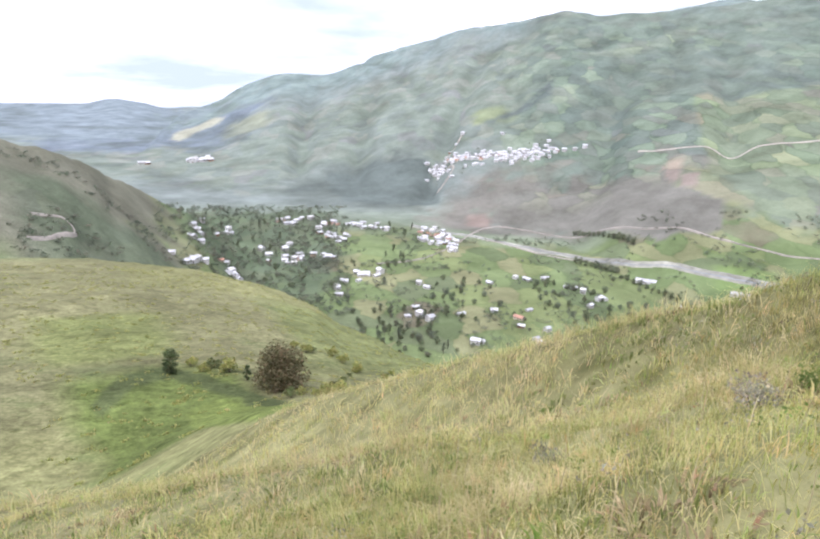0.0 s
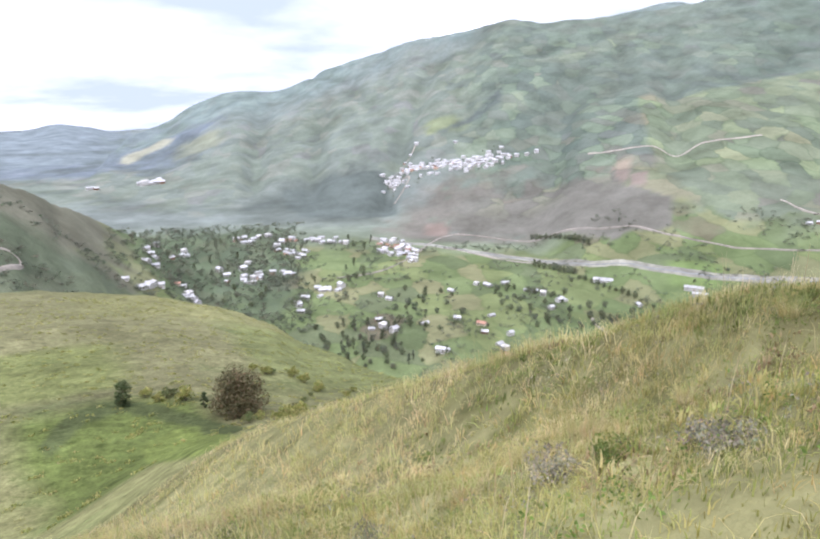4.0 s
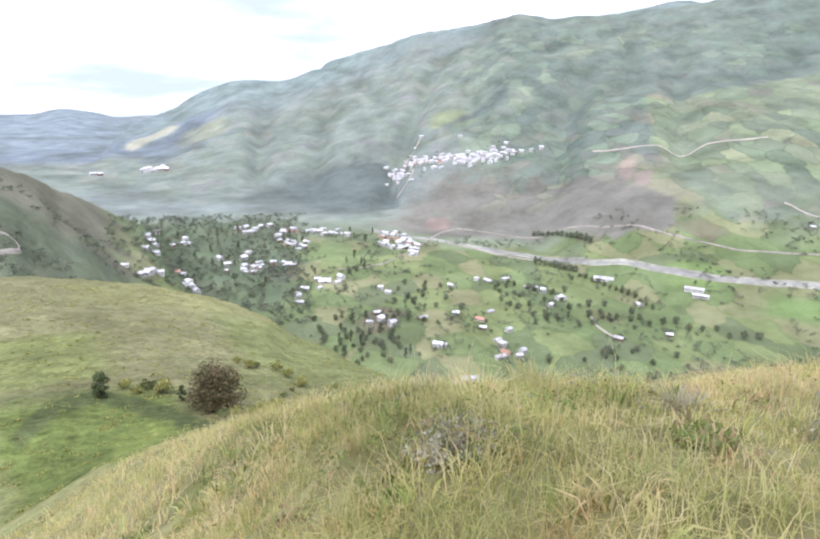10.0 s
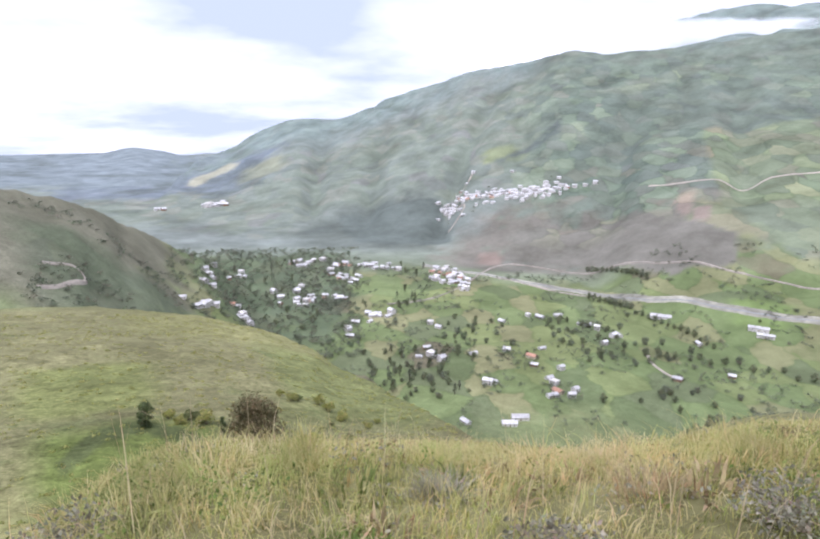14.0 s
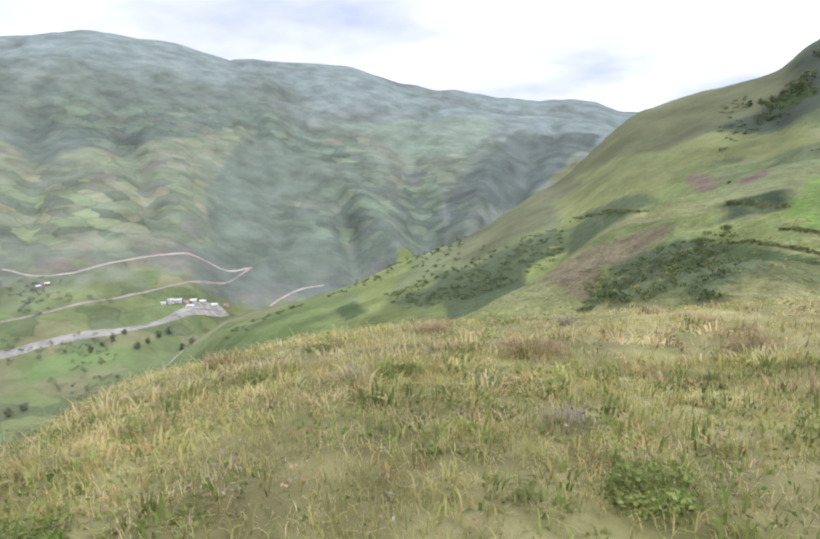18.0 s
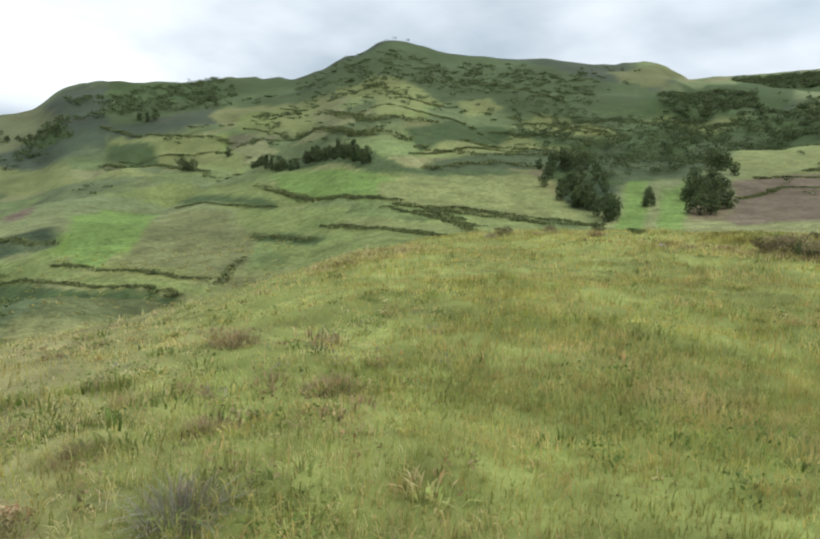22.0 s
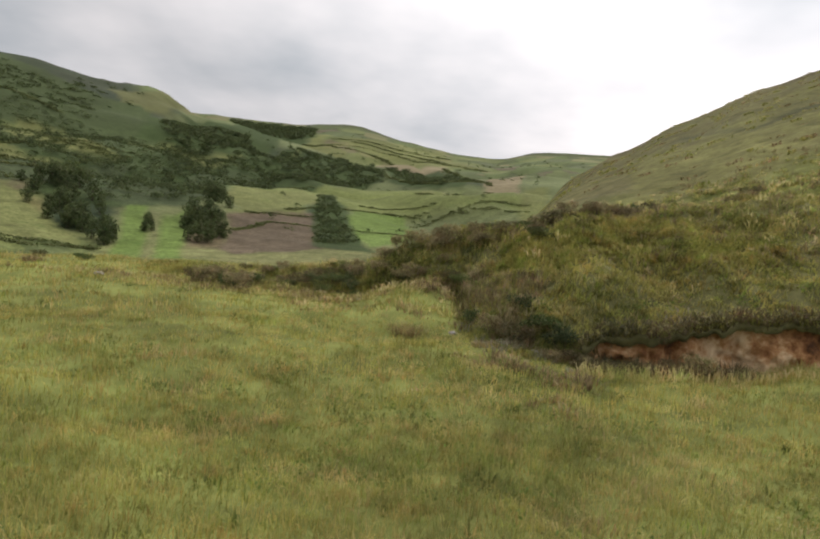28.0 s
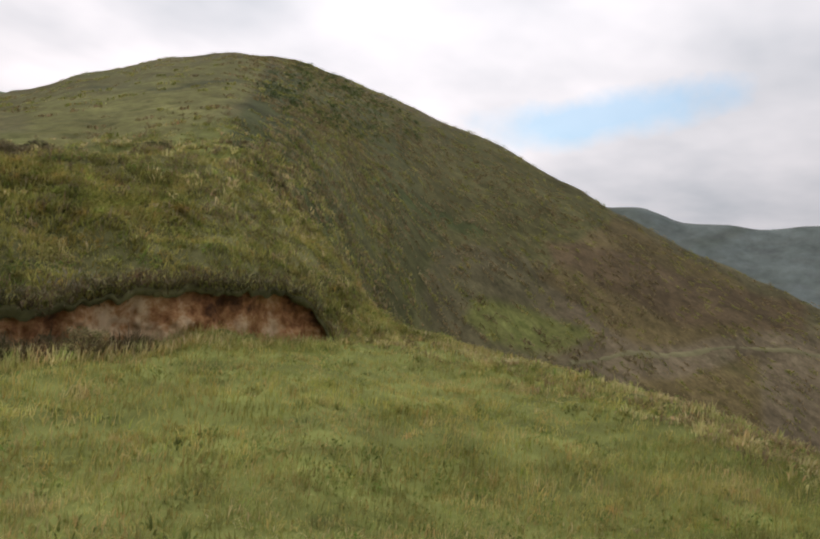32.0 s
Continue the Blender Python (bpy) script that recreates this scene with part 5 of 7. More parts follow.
def scatter(n, b0, b1, d0, d1, patch=120, level=-0.2, seed=1):
    """Spots strewn unevenly over a stretch of bearings and distances."""
    out = []
    while len(out) < n:
        b, d = rng.uniform(b0, b1), math.sqrt(rng.uniform(d0**2, d1**2))
        x, y = place(b, d)
        if wave(np.array([x]), np.array([y]), patch, seed)[0] > level:
            out.append((b, d))
    return out


VALLEY = "trees among the valley farms"
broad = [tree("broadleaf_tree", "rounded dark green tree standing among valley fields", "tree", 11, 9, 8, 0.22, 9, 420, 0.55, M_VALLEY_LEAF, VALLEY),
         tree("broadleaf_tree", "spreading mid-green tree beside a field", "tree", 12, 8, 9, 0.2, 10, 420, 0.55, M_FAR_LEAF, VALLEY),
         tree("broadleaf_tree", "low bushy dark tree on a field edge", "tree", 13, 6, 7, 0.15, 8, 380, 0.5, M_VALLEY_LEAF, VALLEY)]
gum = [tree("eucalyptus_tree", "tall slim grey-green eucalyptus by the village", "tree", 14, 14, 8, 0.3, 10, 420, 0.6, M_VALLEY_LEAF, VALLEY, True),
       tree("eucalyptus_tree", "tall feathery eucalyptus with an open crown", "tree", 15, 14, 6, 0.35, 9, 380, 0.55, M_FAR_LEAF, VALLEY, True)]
used_names = stand(broad, scatter(120, -6, 34, 640, 1000, 90, -0.1, 2), 0.7, 1.3)
used_names = stand(gum, scatter(46, -16, 4, 900, 1260, 120, -0.2, 3), 0.7, 1.2, first=used_names)
used_names = stand(broad + gum, scatter(40, -2, 8, 610, 760, 50, -0.1, 4), 0.7, 1.2, first=used_names)
used_names = stand(broad, [(19 + k * 0.42, 1255 - k * 10) for k in range(13)] + [(19.4 + k * 0.45, 1072 - k * 4) for k in range(9)], 1.2, 1.7, first=used_names)
used_names = stand(broad, [(23.5 + k * 0.55, 1020 - k * 10) for k in range(13)] + [(30 + k * 1.1, 830 + 12 * (k % 3)) for k in range(9)], 0.9, 1.3, first=used_names)
used_names = stand(broad, [(44 + k * 0.9, 980 + 14 * (k % 4)) for k in range(10)] + [(21.5, 655), (20.8, 798), (1.4, 881), (-6.4, 894), (-9.9, 891), (-7.5, 862), (-3.4, 850)], 1.1, 1.6, first=used_names)
used_names = stand(broad, scatter(24, 22, 44, 560, 700, 60, -0.1, 6), 0.7, 1.2, first=used_names)


def woodland(name, label, spots, tall, wide, per, size, material, category="woodland"):
    """Trees that run together far away: one mass of trunks and leaf clumps."""
    r = np.random.default_rng(len(spots) + int(tall * 10))
    cos, fas, n = [], [], 0
    for b, d in spots:
        x, y = place(b, d)
        z = height(x, y)
        h = tall * r.uniform(0.6, 1.25)
        k = 4
        cs = [(x + r.normal() * wide * 0.22, y + r.normal() * wide * 0.22, z + h * (0.3 + 0.6 * i / k)) for i in range(k)]
        rs = [(wide * 0.3, wide * 0.3, h * 0.2)] * k
        co, fa = leaf_cloud(r, cs, rs, per, size)
        cos.append(co)
        fas.append(fa + n)
        n += len(co)
    return tagged(new(name, mesh_of(name, np.vstack(cos), np.vstack(fas), material)), label, category, kind="stuff")


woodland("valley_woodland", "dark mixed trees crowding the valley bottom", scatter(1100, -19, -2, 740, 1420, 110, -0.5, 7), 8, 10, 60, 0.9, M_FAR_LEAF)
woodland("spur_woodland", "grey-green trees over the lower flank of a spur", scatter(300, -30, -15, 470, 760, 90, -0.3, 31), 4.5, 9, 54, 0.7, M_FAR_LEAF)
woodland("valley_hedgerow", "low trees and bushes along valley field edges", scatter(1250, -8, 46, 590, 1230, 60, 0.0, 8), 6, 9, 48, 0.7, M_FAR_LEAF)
woodland("gorge_scrub", "dark scrub on the hillside above the gorge", scatter(160, 55, 80, 380, 900, 120, 0.0, 12), 4, 6, 40, 0.6, M_LEAF)
woodland("hill_scrub", "green scrub filling a hollow below the fields", scatter(340, 88, 100, 95, 262, 30, -0.3, 13), 1.5, 4.0, 48, 0.30, M_LEAF_LIGHT)
woodland("hill_scrub", "dark bushes on the upper mountain fields", scatter(460, 98, 152, 420, 900, 60, 0.25, 14), 2.6, 8, 52, 0.6, M_LEAF)
woodland("hill_wood", "dark wood covering a steep gully", scatter(560, 141, 159, 345, 630, 80, -0.35, 15), 4.0, 9, 52, 0.55, M_LEAF)
woodland("hill_wood", "dark wood capping the ridge", scatter(240, 104, 117, 760, 980, 80, -0.3, 16), 6, 12, 56, 0.9, M_LEAF)
woodland("hill_scrub", "scattered bushes over the terraced slope", scatter(150, 160, 192, 300, 1300, 90, 0.05, 20), 3.5, 6, 36, 0.6, M_LEAF)

woodland("hill_wood", "dark wood on the shoulder of the mountain", scatter(70, 100.8, 104.6, 715, 820, 60, -0.5, 25), 6, 9, 50, 0.8, M_LEAF)
woodland("hill_scrub", "scrub following a fold of the mountainside", scatter(240, 69.7, 86, 480, 625, 50, -0.3, 26), 2.0, 8, 44, 0.5, M_LEAF_LIGHT)

woodland("hill_wood", "dark wood along the upper ridge", scatter(420, 118, 148, 640, 830, 90, -0.2, 28), 2.6, 12, 52, 0.8, M_LEAF)

def within(n, *corners):
    """Spots strewn inside a plot given by bearing and distance of its corners."""
    q = np.array([place(c[0], c[1]) for c in np.array(corners, float).reshape(-1, 2)])
    out = []
    while len(out) < n:
        x, y = rng.uniform(q[:, 0].min(), q[:, 0].max()), rng.uniform(q[:, 1].min(), q[:, 1].max())
        inside = False
        for (ax, ay), (bx, by) in zip(q, np.roll(q, -1, 0)):
            if (ay > y) != (by > y) and x < (bx - ax) * (y - ay) / (by - ay) + ax:
                inside = not inside
        if inside:
            out.append((math.degrees(math.atan2(x, y)) % 360, math.hypot(x, y)))
    return out


woodland("hill_wood", "dark wood under the mountain's skyline", within(420, 153.5, 711, 156, 800, 160.5, 800, 161.3, 729, 155.6, 611, 153.8, 617), 5, 9, 50, 0.9, M_LEAF)
woodland("hill_wood", "dark plantation along the far ridge", within(240, 158.7, 1340, 166.2, 1330, 166.0, 1178, 160.5, 1150), 7, 15, 50, 1.5, M_LEAF)
woodland("hill_wood", "dark plantation across the terraced slope", within(560, 158.8, 647, 164.4, 796, 171.6, 930, 172.9, 709, 169.3, 642, 165.4, 590, 160.2, 628), 5, 10, 50, 0.9, M_LEAF)
woodland("hill_wood", "dark scrubby wood in a side valley", within(300, 153.9, 537, 158.2, 629, 163.6, 618, 161.7, 515, 156.1, 407, 154.1, 433), 4, 8, 48, 0.7, M_LEAF)
woodland("hill_wood", "dark strip of wood below the skyline fields", within(200, 172.8, 878, 178.1, 851, 181.2, 722, 177.4, 660, 174.0, 737), 4.5, 10, 48, 0.9, M_LEAF)
woodland("hill_scrub", "shrubs on a wedge of rough ground", within(200, 167.0, 484, 168.4, 520, 171.2, 300, 167.2, 272), 2.2, 5, 44, 0.45, M_LEAF)

# groves on the near mountain
GROVE = "trees of the mountain groves"
pine = [tree("pine_tree", "dark narrow pine in a row above the fields", "tree", 21, 12, 7.5, 0.1, 13, 800, 0.5, M_LEAF, GROVE, True),
        tree("pine_tree", "dark pine with a broken top", "tree", 22, 10, 7.5, 0.1, 12, 760, 0.5, M_LEAF, GROVE, True)]
dark = [tree("hill_tree", "dense dark green tree in a hillside grove", "tree", 23, 9, 8, 0.12, 11, 620, 0.45, M_LEAF, GROVE),
        tree("hill_tree", "dark bushy tree at the grove's edge", "tree", 24, 7, 7, 0.1, 10, 560, 0.42, M_LEAF, GROVE)]
used_names = stand(pine, [(118.9 + 0.42 * k, 440 - 7 * k + 5 * (k % 2)) for k in range(6)] + [(123.4 + 0.36 * k, 396 - 4 * k + 6 * (k % 3)) for k in range(16)], 0.5, 0.85, first=used_names)
used_names = stand(dark, [(118.6 + 0.55 * k, 442 - 8 * k + 7 * (k % 3)) for k in range(8)] + [(123.2 + 0.42 * k, 398 - 5 * k + 8 * (k % 2)) for k in range(14)], 0.5, 0.95, first=used_names)
used_names = stand(dark, within(40, 143.2, 352, 147.4, 380, 150.5, 312, 150.9, 250, 149.4, 246, 145.0, 292), 0.7, 1.2, first=used_names)
used_names = stand(dark, within(22, 155.8, 298, 157.6, 325, 159.6, 330, 159.6, 275, 157.0, 246), 0.7, 1.15, first=used_names)
used_names = stand(dark, within(6, 157.8, 400, 159.5, 405, 160.0, 365, 158.5, 350), 0.9, 1.35, first=used_names)
used_names = stand(dark, within(8, 152.7, 304, 153.6, 322, 153.8, 251, 153.0, 251), 0.3, 0.6, first=used_names)
used_names = stand(dark, [(100.1, 834), (100.8, 820), (101.6, 800), (102.3, 780), (103.4, 747), (110, 734), (110.6, 730), (109.4, 742), (112.8, 480), (113.2, 477), (113.6, 474), (116.5, 520)], 0.9, 1.4, first=used_names)
used_names = stand(dark, [(195.9, 36.5)], 0.09, 0.1, first=used_names)

# trees in the hollow below the knoll
tagged(tree("rounded_tree", "large rounded rusty-green tree beside the green field", "tree", 31, 8.4, 10.6, 0.1, 34, 7500, 0.25, M_LEAF_RUST), group="").matrix_basis = pose(*place(-12.2, 110), height(*place(-12.2, 110)) - 0.3)
tree("upright_tree", "small dark upright tree at the field's edge", "tree", 32, 5.4, 3.6, 0.1, 12, 1500, 0.2, M_LEAF).matrix_basis = pose(*place(-21.9, 125), height(*place(-21.9, 125)) - 0.2)
tree("upright_tree", "slim dark sapling beside a rounded tree", "tree", 33, 3.6, 1.7, 0.12, 9, 700, 0.15, M_LEAF).matrix_basis = pose(*place(-15.2, 118), height(*place(-15.2, 118)) - 0.2)
HOLLOW = "bushes in the grassy hollow"
bush = [shrub("rough_bush", "low brownish bush in dry grass", "bush", 34, 1.6, 2.4, 420, 0.16, M_TURF, HOLLOW), shrub("rough_bush", "low green bush in dry grass", "bush", 35, 1.5, 2.6, 420, 0.16, M_HEDGE, HOLLOW)]
used_names = stand(bush, [(-19, 126), (-18.2, 128), (-17.5, 129), (-17, 125), (-16.6, 124), (-19.8, 130), (-8.6, 150), (-7.8, 152), (-6, 151), (-9.6, 155), (-5, 146), (-3.6, 140), (-10.5, 104), (-9, 100), (-8, 96), (-11.6, 101), (-7, 98)], 0.8, 1.7, first=used_names)
used_names = stand(bush, [(-6.5 + 0.9 * k, 112 + 9 * (k % 4)) for k in range(8)], 0.5, 1.0, first=used_names)


# ---- hedges and field walls ----
def hedge(line, tall, wide, label, material=None, size=0.28):
    r = np.random.default_rng(int(abs(line[0][0]) * 10 + line[0][1]))
    pts = np.array([place(b, d) for b, d in line])
    length = np.linalg.norm(np.diff(pts, axis=0), axis=1)
    n = max(6, int(length.sum() / (wide * 0.55)))
    s = np.linspace(0, length.sum(), n)
    cum = np.r_[0, np.cumsum(length)]
    x, y = np.interp(s, cum, pts[:, 0]), np.interp(s, cum, pts[:, 1])
    x, y = x + r.normal(size=n) * wide * 0.3, y + r.normal(size=n) * wide * 0.3
    h = 0.5 * tall * r.uniform(0.45, 1.15, n) * np.clip(0.8 + 0.6 * wave(x, y, wide * 7, 4), 0.25, 1.2)
    cs = np.column_stack([x, y, land(x, y) + h * 0.45])
    rs = np.column_stack([np.full(n, wide * 0.85), np.full(n, wide * 0.85), h * 0.6])
    co, fa = leaf_cloud(r, cs, rs, int(n * 42), size * 1.15)
    return tagged(new("hedge", mesh_of("hedge", co, fa, material or M_HEDGE)), label, "hedge", "hedges between the fields")


hedge([(103.5, 236), (108.8, 213), (116.2, 187)], 1.5, 2.4, "long dark hedge below a green field", size=0.3)
hedge([(116.2, 187), (117.9, 211)], 1.6, 2.6, "short hedge running up the slope", size=0.3)
hedge([(99.7, 238), (105, 205), (112.6, 184)], 1.0, 1.8, "low scrubby hedge along the brow of a slope", size=0.3)
hedge([(112.7, 370), (120.7, 299)], 1.6, 3.0, "dark hedge across sloping pasture", size=0.4)
hedge([(118.6, 251), (121.4, 232), (124.4, 217)], 1.9, 3.2, "thick dark hedge on a bank", size=0.35)
hedge([(119.8, 344), (122.5, 308), (125.2, 288), (130.4, 260)], 1.3, 2.2, "winding hedge under a bright green plot", size=0.35)
hedge([(124.8, 238), (130, 212), (136.5, 191)], 0.9, 1.6, "low broken hedge in pasture", size=0.3)
hedge([(130.1, 245), (137.7, 250), (143.2, 233), (149, 240)], 1.5, 2.8, "dark hedge along a terrace bank", size=0.33)
hedge([(131, 242), (135, 224), (138.5, 212)], 1.3, 2.4, "hedge dropping down the terrace", size=0.33)
hedge([(86.9, 626), (89.5, 570), (92.5, 513)], 3.5, 6.0, "broad dark thicket on the mountainside", size=0.6)
hedge([(99.3, 312), (101, 295), (103.1, 276)], 2.4, 4.0, "dark thicket beside a green plot", size=0.45)
hedge([(160, 300), (163, 345), (167, 352)], 1.4, 2.4, "hedge above a ploughed plot", size=0.35)
hedge([(169, 360), (173, 345), (178, 330)], 1.3, 2.6, "hedge between bright green plots", size=0.35)
hedge([(176, 410), (181, 430), (186, 420)], 1.6, 3.0, "hedge across the far pasture", size=0.4)
hedge([(128, 520), (133, 500), (140, 470)], 2.0, 4.0, "hedge line on the upper slope", size=0.5)
hedge([(108, 600), (116, 560), (123, 540)], 2.0, 4.0, "hedge line below the ridge woods", size=0.5)
hedge([(134, 700), (140, 690), (146, 640)], 2.5, 5.0, "dark line of bushes high on the mountain", size=0.6)
hedge([(164.4, 396), (168.6, 440)], 1.4, 2.6, "hedge on the edge of rough ground", size=0.4)
hedge([(171.0, 473), (174.4, 470), (177.7, 455)], 1.8, 3.0, "dark hedge along a green terrace", size=0.45)
hedge([(169.6, 1129), (174, 1100), (178.1, 1057)], 3.5, 7.0, "long hedge below the skyline", size=1.0)
hedge([(165.3, 1122), (169, 1050), (173.4, 983)], 3.5, 7.0, "hedge between high fields", size=1.0)
hedge([(178.1, 975), (182.3, 669)], 3.0, 5.0, "hedge running down to a saddle", size=0.8)
hedge([(159.9, 563), (166.1, 573)], 2.4, 4.5, "hedge under a dark wood", size=0.6)
hedge([(142.4, 469), (147.1, 541), (151.8, 519)], 2.4, 4.5, "hedge winding under light plots", size=0.6)
hedge([(151.7, 564), (159.4, 644)], 2.4, 4.5, "hedge along a wooded terrace", size=0.6)
hedge([(142.8, 562), (151.1, 508)], 2.4, 4.5, "hedge below a pale plot", size=0.6)
hedge([(139.3, 497), (149.2, 482)], 2.2, 4.5, "hedge along a dark terrace", size=0.6)
hedge([(132.8, 355), (138, 392), (142.8, 404)], 1.8, 3.4, "hedge rising across pasture", size=0.5)
hedge([(117.9, 604), (124.4, 517), (129.1, 413)], 2.2, 4.0, "hedge along the upper fields", size=0.55)
hedge([(106.6, 731), (117.0, 577)], 2.4, 4.5, "hedge across the mountain's shoulder", size=0.6)
hedge([(106.7, 607), (117.7, 430)], 3.2, 5, "dark hedge between upper fields", size=0.6)
hedge([(119.0, 362), (124.5, 287), (131.2, 259)], 2.2, 4, "hedge along a pasture bank", size=0.45)
hedge([(132.1, 248), (137.7, 238), (144.5, 236)], 2.4, 4, "thick hedge below a tan pasture", size=0.45)
hedge([(134.9, 239), (138.7, 214)], 2.0, 3.6, "hedge branching down a slope", size=0.45)
hedge([(125.9, 228), (135.4, 191)], 1.6, 3, "hedge along sloping pasture", size=0.4)
hedge([(122.8, 558), (127.4, 442), (132.1, 402)], 4.0, 6, "dark hedge on the middle slope", size=0.7)
hedge([(133.5, 380), (138.6, 367), (148.1, 407)], 4.0, 6, "dark hedge winding below small plots", size=0.7)
hedge([(124.6, 604), (129.3, 458), (134.4, 463)], 4.0, 7, "broad hedge under the dark ridge", size=0.8)
hedge([(128.8, 660), (132.1, 569), (135.3, 567)], 4.0, 7, "hedge round a high pale plot", size=0.8)
hedge([(137.6, 424), (144.2, 407), (150.6, 500)], 3.4, 6, "hedge on a wooded fold", size=0.7)
hedge([(141.3, 570), (144.9, 539), (151.1, 500)], 3.4, 6, "hedge dropping from the upper plots", size=0.7)
hedge([(134.0, 326), (140.3, 354), (145.3, 353)], 3.0, 5, "hedge below a strip of pasture", size=0.6)
hedge([(168.6, 440), (176.8, 442)], 2.4, 4.5, "dark hedge under green terraces", size=0.55)
hedge([(179.2, 421), (185.9, 407)], 2.4, 4.5, "hedge under the saddle fields", size=0.55)
hedge([(172.6, 750), (177.3, 675), (182.0, 708)], 4.0, 7, "hedge across the high terraces", size=0.8)
hedge([(167.1, 1097), (174.2, 1054), (181.9, 1024)], 4.5, 8, "hedge along the skyline terraces", size=0.9)
hedge([(167.9, 1164), (173.2, 1177), (178.3, 1172)], 4.5, 8, "upper hedge of the skyline terraces", size=0.9)
hedge([(161.3, 364), (166.4, 388)], 2.2, 4, "hedge over a ploughed plot", size=0.5)
hedge([(133.5, 235), (139.3, 247), (149.4, 240)], 2.0, 3.6, "hedge along the meadow terrace", size=0.45)
hedge([(134.3, 231), (139.1, 202)], 2.0, 3.6, "short hedge below the terrace", size=0.45)
hedge([(176.2, 499), (182.5, 642)], 2.6, 5, "hedge between pale plots", size=0.6)
woodland("hill_scrub", "low green bushes dotted over a steep heathy hillside", within(260, 209.5, 62, 213.5, 112, 222, 122, 226, 110, 220, 76, 214, 54), 0.8, 1.0, 34, 0.1, M_LEAF_LIGHT)

# ---- houses ----
def house(seed, wide, deep, tall, wall, roof, label, flat_roof=False, category="house", group="houses of the valley"):
    r = np.random.default_rng(seed)
    top = tagged(new("house"), label, category, group)
    w, d = wide / 2, deep / 2
    rise = 0.0 if flat_roof else deep * 0.24
    bm = bmesh.new()
    box(bm, -w, w, -d, d, -1.5, tall)
    if not flat_roof:
        for s in (-w, w):
            v = [bm.verts.new(c) for c in ((s, -d, tall), (s, d, tall), (s, 0, tall + rise))]
            bm.faces.new(v)
    part("wall", bm, wall, top)
    bm = bmesh.new()
    if flat_roof:
        box(bm, -w - 0.2, w + 0.2, -d - 0.2, d + 0.2, tall, tall + 0.25)
        box(bm, w * 0.2, w * 0.6, -d * 0.4, d * 0.2, tall + 0.25, tall + 1.5)
    else:
        for s in (-1, 1):
            e = 0.5
            v = []
            for t in (0.0, 0.14):
                v += [bm.verts.new(c) for c in ((-w - e, s * (d + e), tall - e * 0.48 + t), (w + e, s * (d + e), tall - e * 0.48 + t), (w + e, 0, tall + rise + t + 0.02), (-w - e, 0, tall + rise + t + 0.02))]
            for f in ((0, 1, 2, 3), (7, 6, 5, 4), (0, 4, 5, 1), (1, 5, 6, 2), (2, 6, 7, 3), (3, 7, 4, 0)):
                bm.faces.new([v[i] for i in f])
    part("roof", bm, roof, top)
    bm = bmesh.new()
    box(bm, -0.5, 0.5, -d - 0.06, -d + 0.02, 0, 2.05)
    part("door", bm, M_DOOR, top)
    for storey in range(2 if tall > 4.5 else 1):
        for x in (-w * 0.6, w * 0.6):
            bm = bmesh.new()
            box(bm, x - 0.55, x + 0.55, -d - 0.05, -d + 0.02, 1.0 + storey * 2.7, 2.1 + storey * 2.7)
            part("window", bm, M_GLASS, top)
    return top


HOUSES = [house(1, 9, 7, 3.2, M_WHITE, M_TIN, "white-walled house with a pale tin roof among fields"), house(2, 11, 7, 3.0, M_WHITE, M_TIN, "long whitewashed farmhouse under weathered tin"),
          house(3, 8, 6.5, 3.0, M_ADOBE, M_TIN, "adobe house with a bright tin roof"), house(4, 9, 8, 5.6, M_WHITE, M_TIN, "two-storey white house with a tin roof"),
          house(5, 9, 7, 3.1, M_CREAM, M_TILE, "cream house with a clay tile roof"), house(6, 9, 9, 5.8, M_WHITE, M_WHITE, "two-storey white house with a flat roof", True)]


def settle(spots, lo, hi, first=None, turn=60):
    used = set() if first is None else first
    for k, s in enumerate(spots):
        x, y = place(s[0], s[1])
        p = HOUSES[int(rng.choice(6, p=(0.28, 0.24, 0.10, 0.16, 0.09, 0.13)))] if k >= 6 or used else HOUSES[k]
        q = rng.uniform(lo, hi)
        m = pose(x, y, height(x, y) + 0.2, 0, 0, -s[0] + rng.uniform(-turn, turn))
        if p.name not in used:
            used.add(p.name)
            ob = p
            ob.matrix_basis = m
        else:
            ob = copy_thing(p, m)
        ob.scale = (q * rng.uniform(0.85, 1.2), q, q)
    return used


def near_to(spots, n, sb, sd):
    return [(b + rng.normal() * sb, d + rng.normal() * sd) for b, d in (spots[int(rng.integers(len(spots)))] for _ in range(n))]


HAMLET = [(11.6, 912), (14, 952), (15.1, 949), (16.7, 964), (18.7, 933), (19.5, 930), (20.3, 920), (21.8, 893), (22.2, 900), (21.1, 853), (4.8, 886), (5.6, 868), (3.8, 744), (5.4, 745), (5.0, 750), (4.5, 777), (6, 733), (9, 762)]
FARMS = [(12.2, 784), (14.6, 766), (14.9, 735), (15.5, 806), (17.4, 734), (16.4, 702), (16.9, 684), (17.3, 662), (18.9, 672), (10.6, 668), (11.1, 672), (27.6, 754), (31.8, 800), (28.9, 908), (8.6, 569), (16.8, 650), (18.6, 657), (40.8, 1189), (41.5, 1197)]
